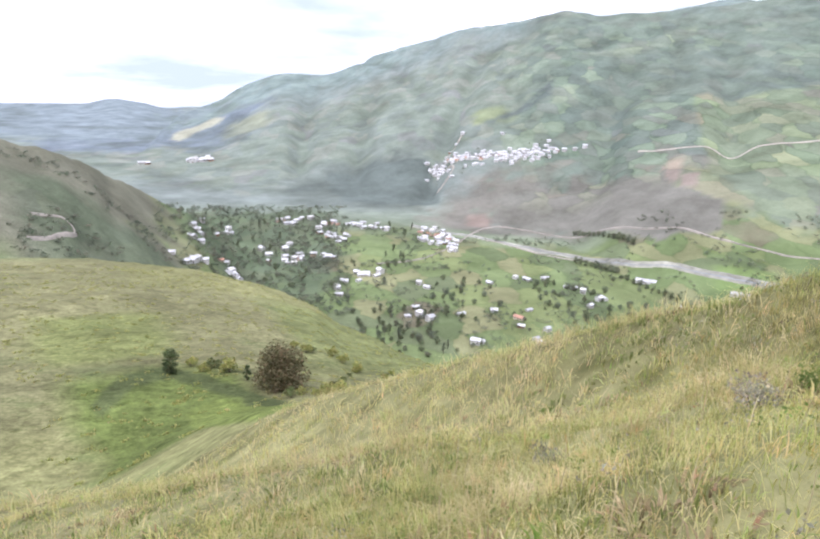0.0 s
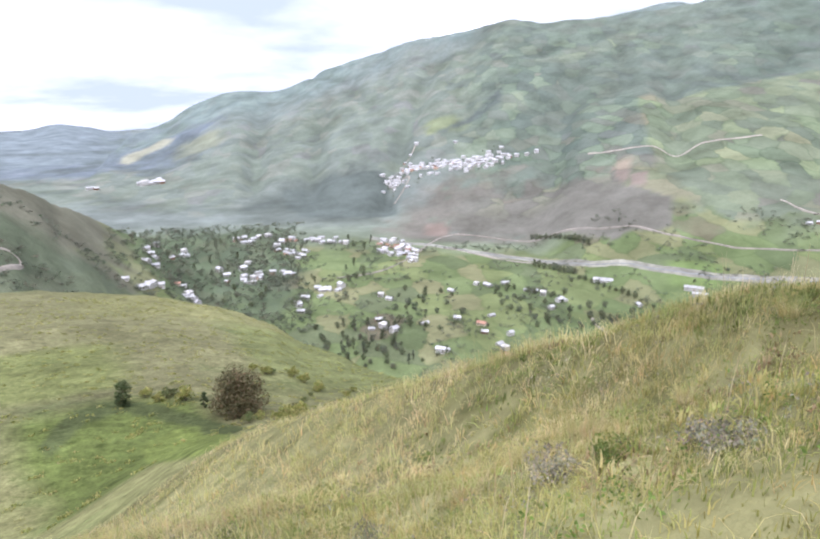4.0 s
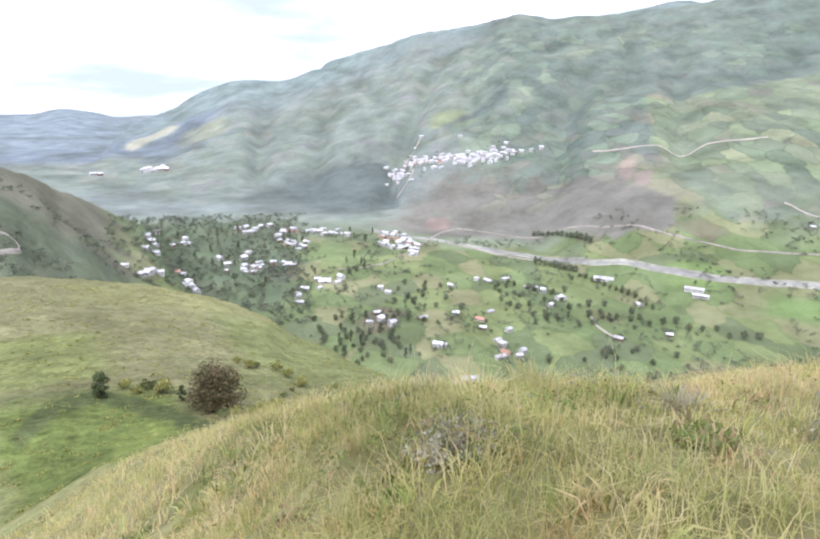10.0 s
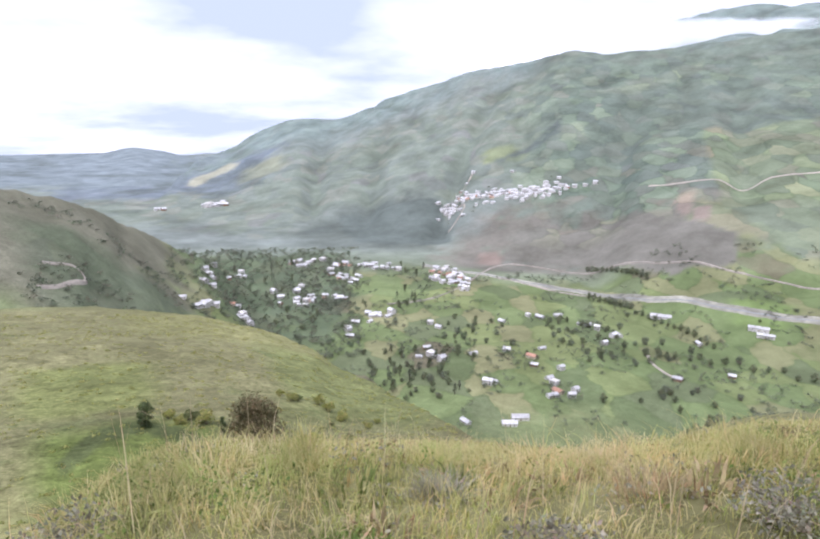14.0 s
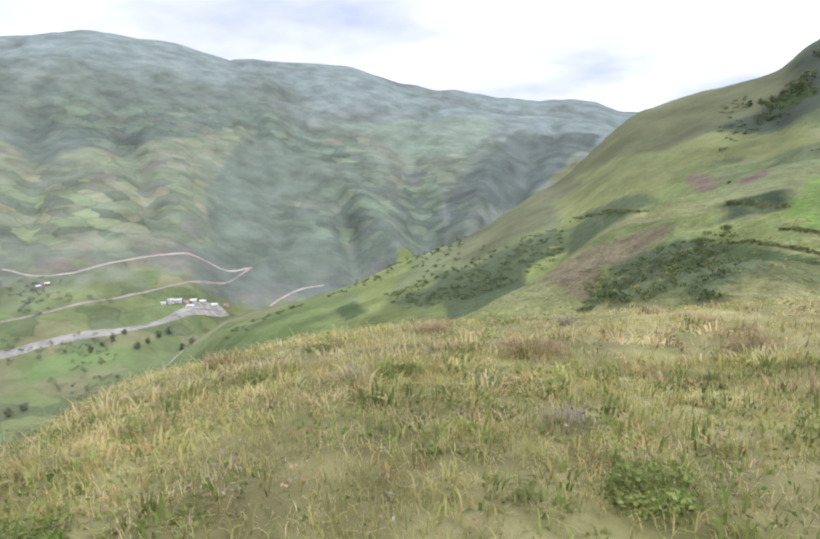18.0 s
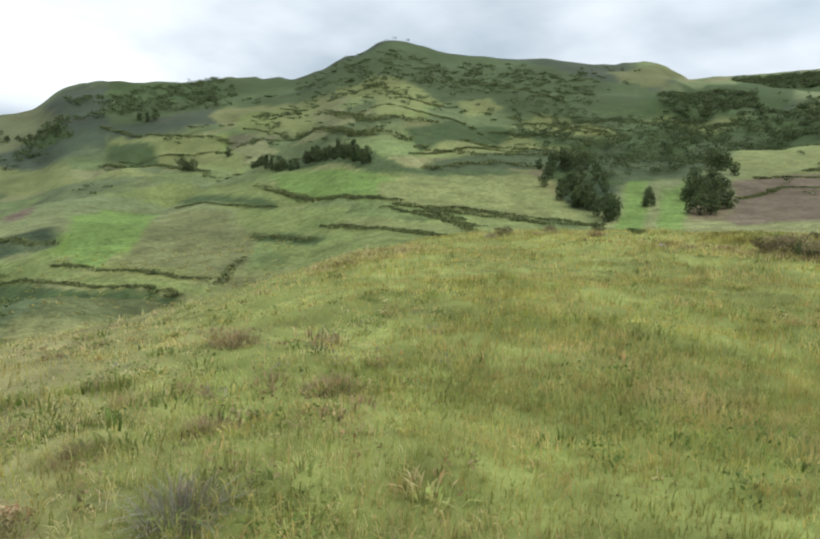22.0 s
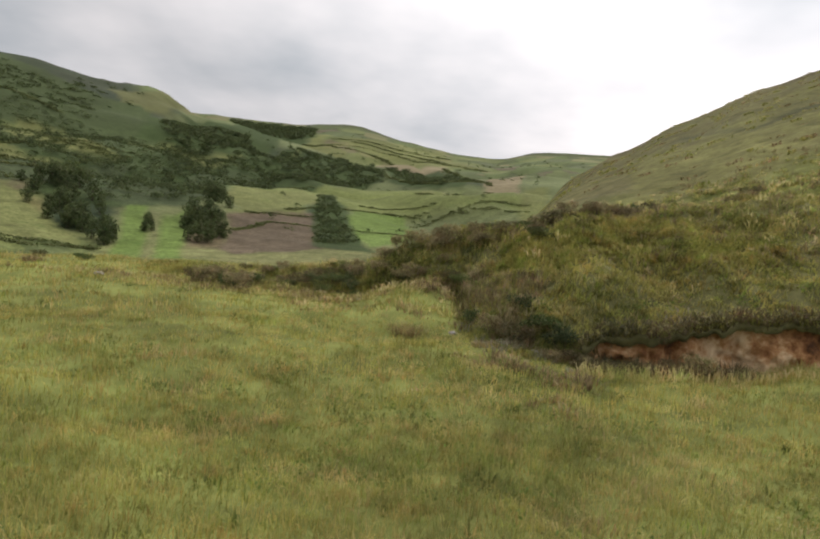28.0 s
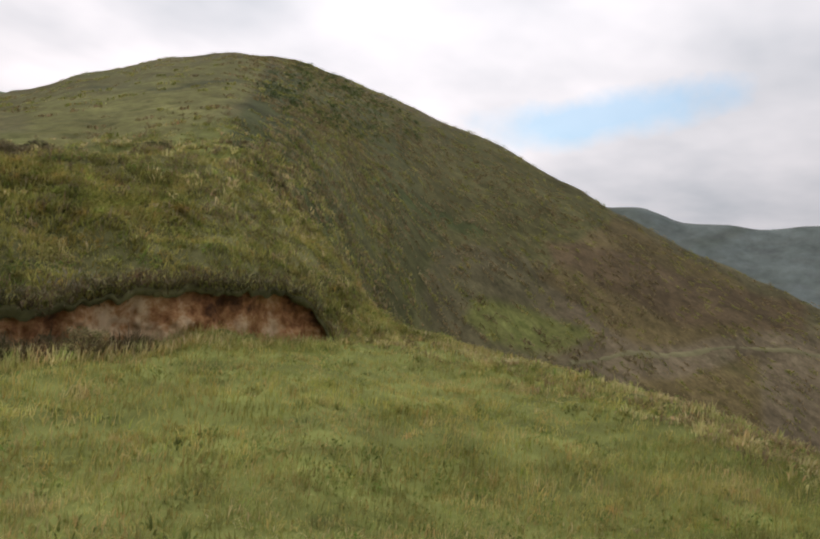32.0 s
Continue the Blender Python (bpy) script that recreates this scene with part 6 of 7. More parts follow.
WEST = [(-7.8, 1076), (-7.9, 1010), (-7.1, 976), (-5.3, 1015), (-4.1, 1009), (-3.4, 1010), (-9.4, 1030), (-3.2, 855), (-12.9, 852), (-16.8, 761), (-16.1, 776), (-1.2, 929), (-0.5, 919), (0.7, 915), (-15.6, 938), (-15.2, 1002), (-13.1, 1178), (-16.1, 875)]
TOWN = [(-7.1, 1237), (-8, 1267), (-2.6, 1135), (-3.3, 1259), (-1.3, 1248), (0.2, 1226), (1.2, 1227), (-3.7, 1142), (-2.1, 1161), (-4.7, 1203), (-6.4, 1286), (4.8, 1157), (5.6, 1198), (6, 1221), (6.5, 1153), (7.1, 1132), (7.8, 1115), (6.8, 1180), (7.5, 1164)]
UPPER = [(6, 1716), (6.9, 1706), (7.7, 1692), (8.8, 1684), (10, 1676), (11.1, 1668), (12.3, 1660), (13.4, 1656), (14.5, 1652), (15.6, 1662)]
inhabited = settle(HAMLET + FARMS, 0.8, 1.15)
inhabited = settle(WEST + near_to(WEST, 40, 0.6, 20), 0.85, 1.2, inhabited)
inhabited = settle(TOWN + near_to(TOWN, 70, 0.5, 20), 0.85, 1.25, inhabited)
inhabited = settle(UPPER + near_to(UPPER, 30, 0.5, 18), 0.9, 1.3, inhabited, 30)


def crowded_houses(label, spots, seed):
    """Houses too far off and too close together to tell apart: walls with windows, and pitched roofs."""
    r = np.random.default_rng(seed)
    walls, roofs, panes = bmesh.new(), bmesh.new(), bmesh.new()
    for b, d in spots:
        x, y = place(b, d)
        m = pose(x, y, height(x, y) + 0.2, 0, 0, -b + r.uniform(-30, 30))
        w, dep, tall = r.uniform(3.2, 6), r.uniform(2.8, 4.2), float(r.choice((3.0, 3.2, 5.4)))
        for bm, blocks in ((walls, [(-w, w, -dep, dep, -2.5, tall)]), (panes, [(k - 0.5, k + 0.5, -dep - 0.05, -dep + 0.02, 1 + 2.5 * n, 2.1 + 2.5 * n) for k in (-w * 0.55, w * 0.55) for n in range(2 if tall > 4 else 1)])):
            first = len(bm.verts)
            for blk in blocks:
                box(bm, *blk)
            bm.verts.ensure_lookup_table()
            bmesh.ops.transform(bm, matrix=m, verts=bm.verts[first:])
        v = [roofs.verts.new(m @ Vector(c)) for c in ((-w - 0.4, -dep - 0.4, tall), (w + 0.4, -dep - 0.4, tall), (w + 0.4, 0, tall + dep * 0.45), (-w - 0.4, 0, tall + dep * 0.45), (-w - 0.4, dep + 0.4, tall), (w + 0.4, dep + 0.4, tall))]
        for f in ((0, 1, 2, 3), (3, 2, 5, 4), (0, 3, 4), (1, 5, 2), (4, 5, 1, 0)):
            roofs.faces.new([v[i] for i in f])
    top = tagged(new("crowded_houses"), label, "houses", kind="stuff")
    part("wall", walls, M_WHITE, top)
    part("roof", roofs, M_TIN, top)
    part("window", panes, M_GLASS, top)


crowded_houses("white houses crowded together on the far mountainside", near_to(UPPER, 150, 0.5, 20), 61)
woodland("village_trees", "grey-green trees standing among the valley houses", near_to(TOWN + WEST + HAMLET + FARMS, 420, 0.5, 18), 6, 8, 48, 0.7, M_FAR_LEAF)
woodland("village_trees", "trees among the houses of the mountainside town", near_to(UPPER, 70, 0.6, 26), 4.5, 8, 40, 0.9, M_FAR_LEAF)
inhabited = settle([(16.7, 1668), (17.3, 1676), (18.2, 1680), (19, 1684), (6.9, 1760), (7.3, 1800), (7.8, 1842), (8.3, 1872), (6.7, 1745), (7.0, 1780), (7.2, 1640), (7.5, 1590), (6.4, 1730), (5.9, 1700), (11.8, 1800)], 0.9, 1.2, inhabited, 30)
inhabited = settle([(-19.5, 2063), (-19, 2050), (-15.6, 2052), (-15.2, 2047), (-14.9, 2040), (-14.6, 2047), (-14.3, 2036), (-14, 2040), (-15.0, 2058), (-14.5, 2060), (-14.1, 2052), (-13.9, 2030), (-15.4, 2038)], 1.5, 2.2, inhabited, 15)
inhabited = settle([(50.0, 1112), (50.6, 1118), (51.2, 1128), (51.9, 1130), (52.5, 1142), (53.2, 1160), (54.2, 1186), (55.2, 1220), (52.2, 1118)], 0.8, 1.2, inhabited, 20)


def shed(label, b, d, wide, deep, tall, turn, roof):
    top = house(9, wide, deep, tall, M_WHITE, roof, label, category="shed", group="")
    top.name = "farm_shed"
    x, y = place(b, d)
    top.matrix_basis = pose(x, y, height(x, y) + 0.2, 0, 0, turn)


shed("long white shed standing in a bright green field", 33.2, 962, 26, 9, 4, -30, M_TIN)
shed("second white shed beside a bright green field", 33.8, 948, 22, 7, 3.5, -30, M_TIN)
shed("pale tin-roofed shed among small valley fields", 13.9, 589, 17, 9, 3.2, 0, M_TIN)
shed("pale farm shed at the foot of the hill", 12.9, 573, 15, 8, 3.2, 0, M_TIN)
shed("long pale greenhouse in the river fields", 25.6, 999, 30, 12, 3.5, -25, M_TIN)

# ---- the bank of red earth ----
def earth_bank():
    """A cut face of red clay under an overhanging lip of turf."""
    nu, nv = 150, 22
    u, v = np.meshgrid(np.linspace(0, 1, nu), np.linspace(0, 1, nv), indexing="ij")
    b = 194.5 + 22.3 * u
    foot = span(b, BANK, 1) - 0.75 + 0.25 * wave(b, u * 0, 1.7, 71)
    rim_z = np.interp(b, (194.5, 196, 199, 202, 205, 209, 213, 214.8, 216, 216.8), (0.5, 0.72, 0.8, 1.08, 1.32, 1.4, 1.43, 1.2, 0.75, 0.45)) + 0.07 * wave(b, b * 0, 1.3, 72) + 0.05 * wave(b, b * 0, 0.45, 74)
    tall = np.clip(rim_z - 0.4, 0.1, 2)
    lean = 0.25 + 0.55 * np.clip(v - 0.25, 0, 1) - 0.5 * np.clip(v - 0.8, 0, 1)
    d = foot + lean * tall + (0.42 * fbm(b * 0.6, v * 0.9, 0.6, 73, 3) + 0.16 * fbm(b * 0.6, v * 2, 0.25, 78, 3)) * np.sin(np.pi * np.clip(v + 0.1, 0, 1))
    x, y = d * np.sin(np.radians(b)), d * np.cos(np.radians(b))
    z0 = land(foot * np.sin(np.radians(b)), foot * np.cos(np.radians(b)))
    z = z0 - 0.15 + (np.maximum(rim_z - z0, 0.08) + 0.15) * v + 0.05 * fbm(b * 2, v * 3, 0.5, 75, 2)
    co = np.stack([x, y, z], -1).reshape(-1, 3)
    f = [(i * nv + j, i * nv + j + 1, (i + 1) * nv + j + 1, (i + 1) * nv + j) for i in range(nu - 1) for j in range(nv - 1)]
    top = tagged(new("earth_bank"), "cut bank of raw red clay under overhanging turf", "earth bank")
    hang("clay_face", mesh_of("clay_face", co, f, M_CLAY, True), top)
    # the turf lip
    rim = co.reshape(nu, nv, 3)[:, -1]
    out = -rim[:, :2] / np.linalg.norm(rim[:, :2], axis=1)[:, None]
    ring = []
    for k, (s, h) in enumerate(((0.12, -0.08), (0.2, 0.0), (0.14, 0.08), (-0.32, 0.18), (-1.2, 0.30))):
        q = rim.copy()
        q[:, :2] += out * (s + 0.10 * wave(rim[:, 0], rim[:, 1], 0.5, 80 + k))[:, None]
        q[:, 2] += h + 0.06 * wave(rim[:, 0], rim[:, 1], 0.35, 90 + k)
        if k > 2:
            q[:, 2] = np.maximum(q[:, 2] - 0.1, land(q[:, 0], q[:, 1]) - 0.06)
        ring.append(q)
    ring = np.stack(ring, 1)
    f = [(i * 5 + j, i * 5 + j + 1, (i + 1) * 5 + j + 1, (i + 1) * 5 + j) for i in range(nu - 1) for j in range(4)]
    hang("turf_lip", mesh_of("turf_lip", ring.reshape(-1, 3), f, M_TURF_SOD, True), top)
    return rim, out


M_TURF_SOD = plain("dark_turf_sod", (0.15, 0.145, 0.06), 0.95, 6.0, 0.4)
lip, lip_out = earth_bank()

BANKS = "bushes along the old bank"
heath = [shrub("heath_bush", "dark brown heath bush on the old bank", "bush", 41, 0.6, 1.1, 900, 0.032, M_HEATH, BANKS), shrub("heath_bush", "low rusty heath bush with bare stems", "bush", 42, 0.5, 1.0, 800, 0.032, M_LEAF_RUST, BANKS),
         shrub("heath_bush", "small dark green bush on the bank", "bush", 43, 0.55, 1.0, 900, 0.032, M_LEAF, BANKS), shrub("heath_bush", "pale green leafy bush in the bank's turf", "bush", 44, 0.45, 1.1, 900, 0.032, M_LEAF_LIGHT, BANKS)]
spots = []
for k in range(20):
    b = 166 + k * 1.5 + rng.uniform(-0.9, 0.9)
    spots.append((b, span(np.array([b]), BANK, 1)[0] + rng.uniform(-0.2, 0.9), int(rng.choice(4, p=(0.45, 0.3, 0.1, 0.15)))))
for k in range(16):
    b = rng.uniform(165, 176)
    lo, hi = span(np.array([b]), BANK, 1)[0], span(np.array([b]), BANK, 3)[0]
    spots.append((b, rng.uniform(lo, hi), int(rng.choice(4, p=(0.4, 0.2, 0.25, 0.15)))))
for k in range(5):
    b = rng.uniform(178, 200)
    lo, hi = span(np.array([b]), BANK, 1)[0], span(np.array([b]), BANK, 3)[0]
    spots.append((b, rng.uniform(lo + 1.5, hi), int(rng.choice(4, p=(0.3, 0.3, 0.0, 0.4)))))
for k in range(34):
    b = 172 + k * 0.8 + rng.uniform(-0.5, 0.5)
    spots.append((b, span(np.array([b]), BANK, 3)[0] + rng.uniform(-1.0, 1.2), int(rng.choice(4, p=(0.55, 0.3, 0.03, 0.12)))))
for k in range(7):
    spots.append((rng.uniform(190, 208), rng.uniform(26, 34), int(rng.choice(2))))
for k in range(30):
    b = rng.uniform(180, 207)
    spots.append((b, span(np.array([b]), BANK, 3)[0] + rng.uniform(-1.8, 0.6), int(rng.choice(2))))
used_names = stand(heath, spots, 0.4, 1.0, 0.05, used_names)
used_names = stand(heath, [(163.5, 22.5, 0), (164.2, 22.9, 0), (165.2, 22, 2), (162.5, 23, 1), (166, 21.6, 0), (150, 30, 1), (146, 31, 0), (142, 30.5, 1), (153, 29.5, 3)], 0.6, 1.1, 0.05, used_names)


def bank_heath(name, label, n, b0, b1, over, material, seed, tall):
    """Low tangled growth in clumps over the old bank."""
    r = np.random.default_rng(seed)
    b = r.uniform(b0, b1, n)
    lo, hi = span(b, BANK, 1), span(b, BANK, 3)
    d = lo + 0.6 + (hi + over - lo) * r.uniform(0, 1, n)
    x, y = d * np.sin(np.radians(b)), d * np.cos(np.radians(b))
    keep = (wave(x, y, 2.6, seed) + 0.5 * r.uniform(-1, 1, n) > 0.0) & ~((b > 195) & (d < lo + 1.3))
    x, y = x[keep], y[keep]
    h = tall * r.uniform(0.4, 1.2, len(x))
    w = h * r.uniform(0.9, 1.8, len(x))
    co, fa = leaf_cloud(r, np.column_stack([x, y, land(x, y) + h * 0.3]), np.column_stack([w, w, h * 0.7]), len(x) * 55, 0.03)
    tagged(new(name, mesh_of(name, co, fa, material)), label, "heath", kind="stuff")


bank_heath("bank_heath", "tangled brown heath over the old bank", 420, 166, 222, 4, M_HEATH, 170, 0.26)
bank_heath("bank_heath", "low green growth over the old bank", 300, 172, 226, 7, M_HERB, 173, 0.22)
bank_heath("bank_heath", "yellow-green cushions of moss on the bank", 800, 176, 222, 3, M_MOSS, 176, 0.26)

used_names = stand(heath, [(192.5, 15.7, 0), (193.6, 15.9, 1), (194.8, 15.6, 0), (196.2, 15.8, 0), (197.4, 16.0, 1), (198.8, 15.9, 0), (200.5, 16.2, 1), (202.3, 16.1, 0)], 0.35, 0.7, 0.05, used_names)


# ---- grass ----
def blades(points, tall, wide, lean, turn, r):
    """Bent, tapering blades of grass: five corners, three faces each."""
    n = len(points)
    side = np.stack([np.cos(turn + 1.57), np.sin(turn + 1.57), np.zeros(n)], 1) * wide[:, None] * 0.5
    fwd = np.stack([np.cos(turn), np.sin(turn), np.zeros(n)], 1)
    up = np.array([0, 0, 1.0])
    mid = points + fwd * (lean * 0.35 * tall)[:, None] + up * (tall * 0.58)[:, None]
    tip = points + fwd * (lean * tall)[:, None] + up * (tall * (1 - 0.35 * lean))[:, None]
    co = np.stack([points - side, points + side, mid + side * 0.75, mid - side * 0.75, tip], 1).reshape(-1, 3)
    i = np.arange(n)[:, None] * 5
    return co, np.concatenate([i + np.array([[0, 1, 2]]), i + np.array([[0, 2, 3]]), i + np.array([[3, 2, 4]])])


LINE = np.array([(-7.8, -1.6), (-5.1, -1.1), (-2.7, -0.6), (0, 0), (0.5, -0.3), (-0.4, -1.6), (-1.4, -2.6), (-1.7, -3.3), (-2.35, -4.6)])


def from_line(x, y):
    best = np.full(len(x), 1e9)
    for (ax, ay), (bx, by) in zip(LINE[:-1], LINE[1:]):
        u = np.clip(((x - ax) * (bx - ax) + (y - ay) * (by - ay)) / ((bx - ax) ** 2 + (by - ay) ** 2), 0, 1)
        best = np.minimum(best, np.hypot(x - ax - u * (bx - ax), y - ay - u * (by - ay)))
    return best


def grass(name, label, d0, d1, density, per, long_, seed, scale=1.0, material=None, all_over=False):
    r = np.random.default_rng(seed)
    x0, x1, y0, y1 = -8 - d1, 1 + d1, -4 - d1, 1 + d1
    n = int((x1 - x0) * (y1 - y0) * density)
    x, y = r.uniform(x0, x1, n), r.uniform(y0, y1, n)
    d = from_line(x, y)
    az = np.degrees(np.arctan2(x + 0.5, y + 1.5))
    az = np.where(az < -85, az + 360, az)
    open_ = np.clip((az - 112) / 22, 0, 1) * np.clip((250 - az) / 16, 0, 1)
    open_ = np.clip(open_ + 0.25 * wave(x, y, 2.2, seed + 5), 0, 1)
    rad = np.hypot(x, y)
    lo = np.interp(az, [n_[0] for n_ in BANK], [n_[1] for n_ in BANK])
    bank = (az > 158) & (az < 222) & (rad > lo - 0.6)
    chance = open_ if not long_ else 1 - open_
    if all_over:
        chance = np.ones(n)
    clumpy = np.clip(0.75 + 0.8 * wave(x, y, 0.9, seed), 0.1, 1) if long_ else np.clip(0.9 + 0.4 * wave(x, y, 0.7, seed), 0.3, 1)
    keep = (d > d0) & (d < d1) & (r.uniform(size=n) < chance * clumpy) & ~bank
    x, y, rad = x[keep], y[keep], rad[keep]
    n = len(x)
    big = np.clip(1 + 0.45 * wave(x, y, 1.6, seed + 9), 0.45, 1.6)
    X, Y = np.repeat(x, per) + r.normal(size=n * per) * 0.055 * scale, np.repeat(y, per) + r.normal(size=n * per) * 0.055 * scale
    m = n * per
    tall = np.repeat(big, per) * (r.uniform(0.08, 0.27, m) if long_ else r.uniform(0.04, 0.15, m)) * (1 + 0.3 * (scale - 1))
    if long_:
        tall *= np.repeat(np.interp(az[keep], (20, 55, 85), (1.0, 0.62, 0.36)), per) * np.where(r.uniform(size=m) < 0.05, 1.4, 1)
    wide = r.uniform(0.004, 0.009, m) * (0.9 if long_ else 0.9) * scale
    pts = np.column_stack([X, Y, land(X, Y) - 0.02])
    co, fa = blades(pts, tall, wide, r.uniform(0.35, 1.3, m) if long_ else r.uniform(0.15, 0.95, m), r.uniform(0, 6.283, m), r)
    return tagged(new(name, mesh_of(name, co, fa, material or (M_LONG if long_ else M_SHORT))), label, "grass", kind="stuff")


grass("long_grass", "long dry yellow-green grass on the knoll", 0.3, 6, 120, 8, True, 101, 1.0)
grass("long_grass", "long dry grass on the knoll's brow", 6, 14, 20, 8, True, 102, 1.9)
grass("long_grass", "dry grass on the slopes around the knoll", 14, 30, 4, 8, True, 103, 3.6)
grass("turf_grass", "low green turf between the taller grass", 0.25, 7, 90, 5, False, 107, 1.6, M_TURF, True)
grass("meadow_grass", "short cropped green meadow grass", 0.3, 6, 190, 7, False, 104, 1.0)
grass("meadow_grass", "short green grass across the meadow", 6, 14, 60, 6, False, 105, 1.9)
grass("meadow_grass", "short green grass at the meadow's end", 14, 32, 14, 6, False, 106, 3.4)


def stalks():
    """Thin flowering stalks that stand above the long grass."""
    r = np.random.default_rng(130)
    n = 4200
    x, y = r.uniform(-16, 14, n), r.uniform(-6, 14, n)
    az = np.degrees(np.arctan2(x + 0.5, y + 1.5))
    keep = (from_line(x, y) > 0.5) & (from_line(x, y) < 12) & (az > -80) & (az < 40) & (wave(x, y, 1.7, 133) > -0.25)
    x, y = x[keep], y[keep]
    m = len(x)
    pts = np.column_stack([x, y, land(x, y)])
    co, fa = blades(pts, r.uniform(0.35, 0.75, m), r.uniform(0.004, 0.008, m), r.uniform(0.05, 0.6, m), r.uniform(0, 6.283, m), r)
    tagged(new("grass_stalks", mesh_of("grass_stalks", co, fa, M_STALK)), "pale dry flowering stalks above the long grass", "grass", kind="stuff")


stalks()


def herbs(name, label, n, size, material, seed, b0, b1):
    """Small broad-leaved plants among the grass."""
    r = np.random.default_rng(seed)
    x, y = r.uniform(-18, 14, n), r.uniform(-18, 14, n)
    az = np.degrees(np.arctan2(x + 0.5, y + 1.5))
    az = np.where(az < -85, az + 360, az)
    d = from_line(x, y)
    keep = (d > 0.4) & (d < 13) & (az > b0) & (az < b1) & (wave(x, y, 1.3, seed) > 0.0) & (r.uniform(size=n) < np.clip(1.3 - d / 13, 0, 1))
    x, y = x[keep], y[keep]
    h = r.uniform(0.03, 0.13, len(x))
    cs = np.column_stack([x, y, land(x, y) + h * 0.6])
    rs = np.column_stack([r.uniform(0.05, 0.16, len(x))] * 2 + [h])
    co, fa = leaf_cloud(r, cs, rs, len(x) * 16, size)
    tagged(new(name, mesh_of(name, co, fa, material)), label, "herbs", kind="stuff")


herbs("meadow_herbs", "small green broad-leaved herbs in the turf", 11000, 0.017, M_HERB, 160, -85, 262)
herbs("dead_leaves", "patches of brown dead leaves and moss in the grass", 5000, 0.018, M_TUSSOCK, 163, -85, 128)
herbs("grey_herbs", "tiny grey-leaved plants on the knoll", 4500, 0.016, M_GREY, 166, -85, 130)


def slope_tufts(name, label, b0, b1, d0, d1, n, tall, wide, material, seed):
    """Low tufts of rough growth over a hillside."""
    r = np.random.default_rng(seed)
    b, d = r.uniform(b0, b1, n), np.sqrt(r.uniform(d0**2, d1**2, n))
    x, y = d * np.sin(np.radians(b)), d * np.cos(np.radians(b))
    keep = (wave(x, y, 9, seed) + 0.5 * wave(x, y, 3, seed + 1) > -0.35) & ~((b > 180) & (b + 1.2 * wave(x, y, 7, 9) < 210) & (d > 40) & (r.uniform(size=n) < 0.6))
    x, y = x[keep], y[keep]
    per = 14
    X, Y = np.repeat(x, per) + r.normal(size=len(x) * per) * wide * 0.3, np.repeat(y, per) + r.normal(size=len(x) * per) * wide * 0.3
    m = len(X)
    co, fa = blades(np.column_stack([X, Y, land(X, Y) - 0.03]), np.repeat(r.uniform(0.4, 1.2, len(x)), per) * tall, np.full(m, wide * 0.16), r.uniform(0.2, 1.2, m), r.uniform(0, 6.283, m), r)
    tagged(new(name, mesh_of(name, co, fa, material)), label, "grass", kind="stuff")


slope_tufts("hillside_tufts", "rough brown and green tufts over the steep hill", 180, 258, 26, 150, 2000, 0.24, 0.8, M_TUSSOCK, 140)
slope_tufts("hillside_tufts", "yellow-green tufts over the steep hill", 180, 258, 26, 150, 3600, 0.26, 0.9, M_TURF, 143)
slope_tufts("hillside_tufts", "dark heath over the steep hillside", 208, 246, 28, 120, 3000, 0.3, 0.8, M_HEATH, 155)
slope_tufts("bank_tufts", "pale straw tufts over the old bank and the hill's foot", 172, 224, 20, 42, 900, 0.3, 0.28, M_LONG, 152)
slope_tufts("hollow_tufts", "dry tufts over the slope below the knoll", -34, 12, 70, 330, 3000, 0.4, 1.3, M_TURF, 146)
slope_tufts("spur_tufts", "rough tufts over the spur beyond the knoll", 70, 122, 60, 250, 2200, 0.45, 1.2, M_SHORT, 149)


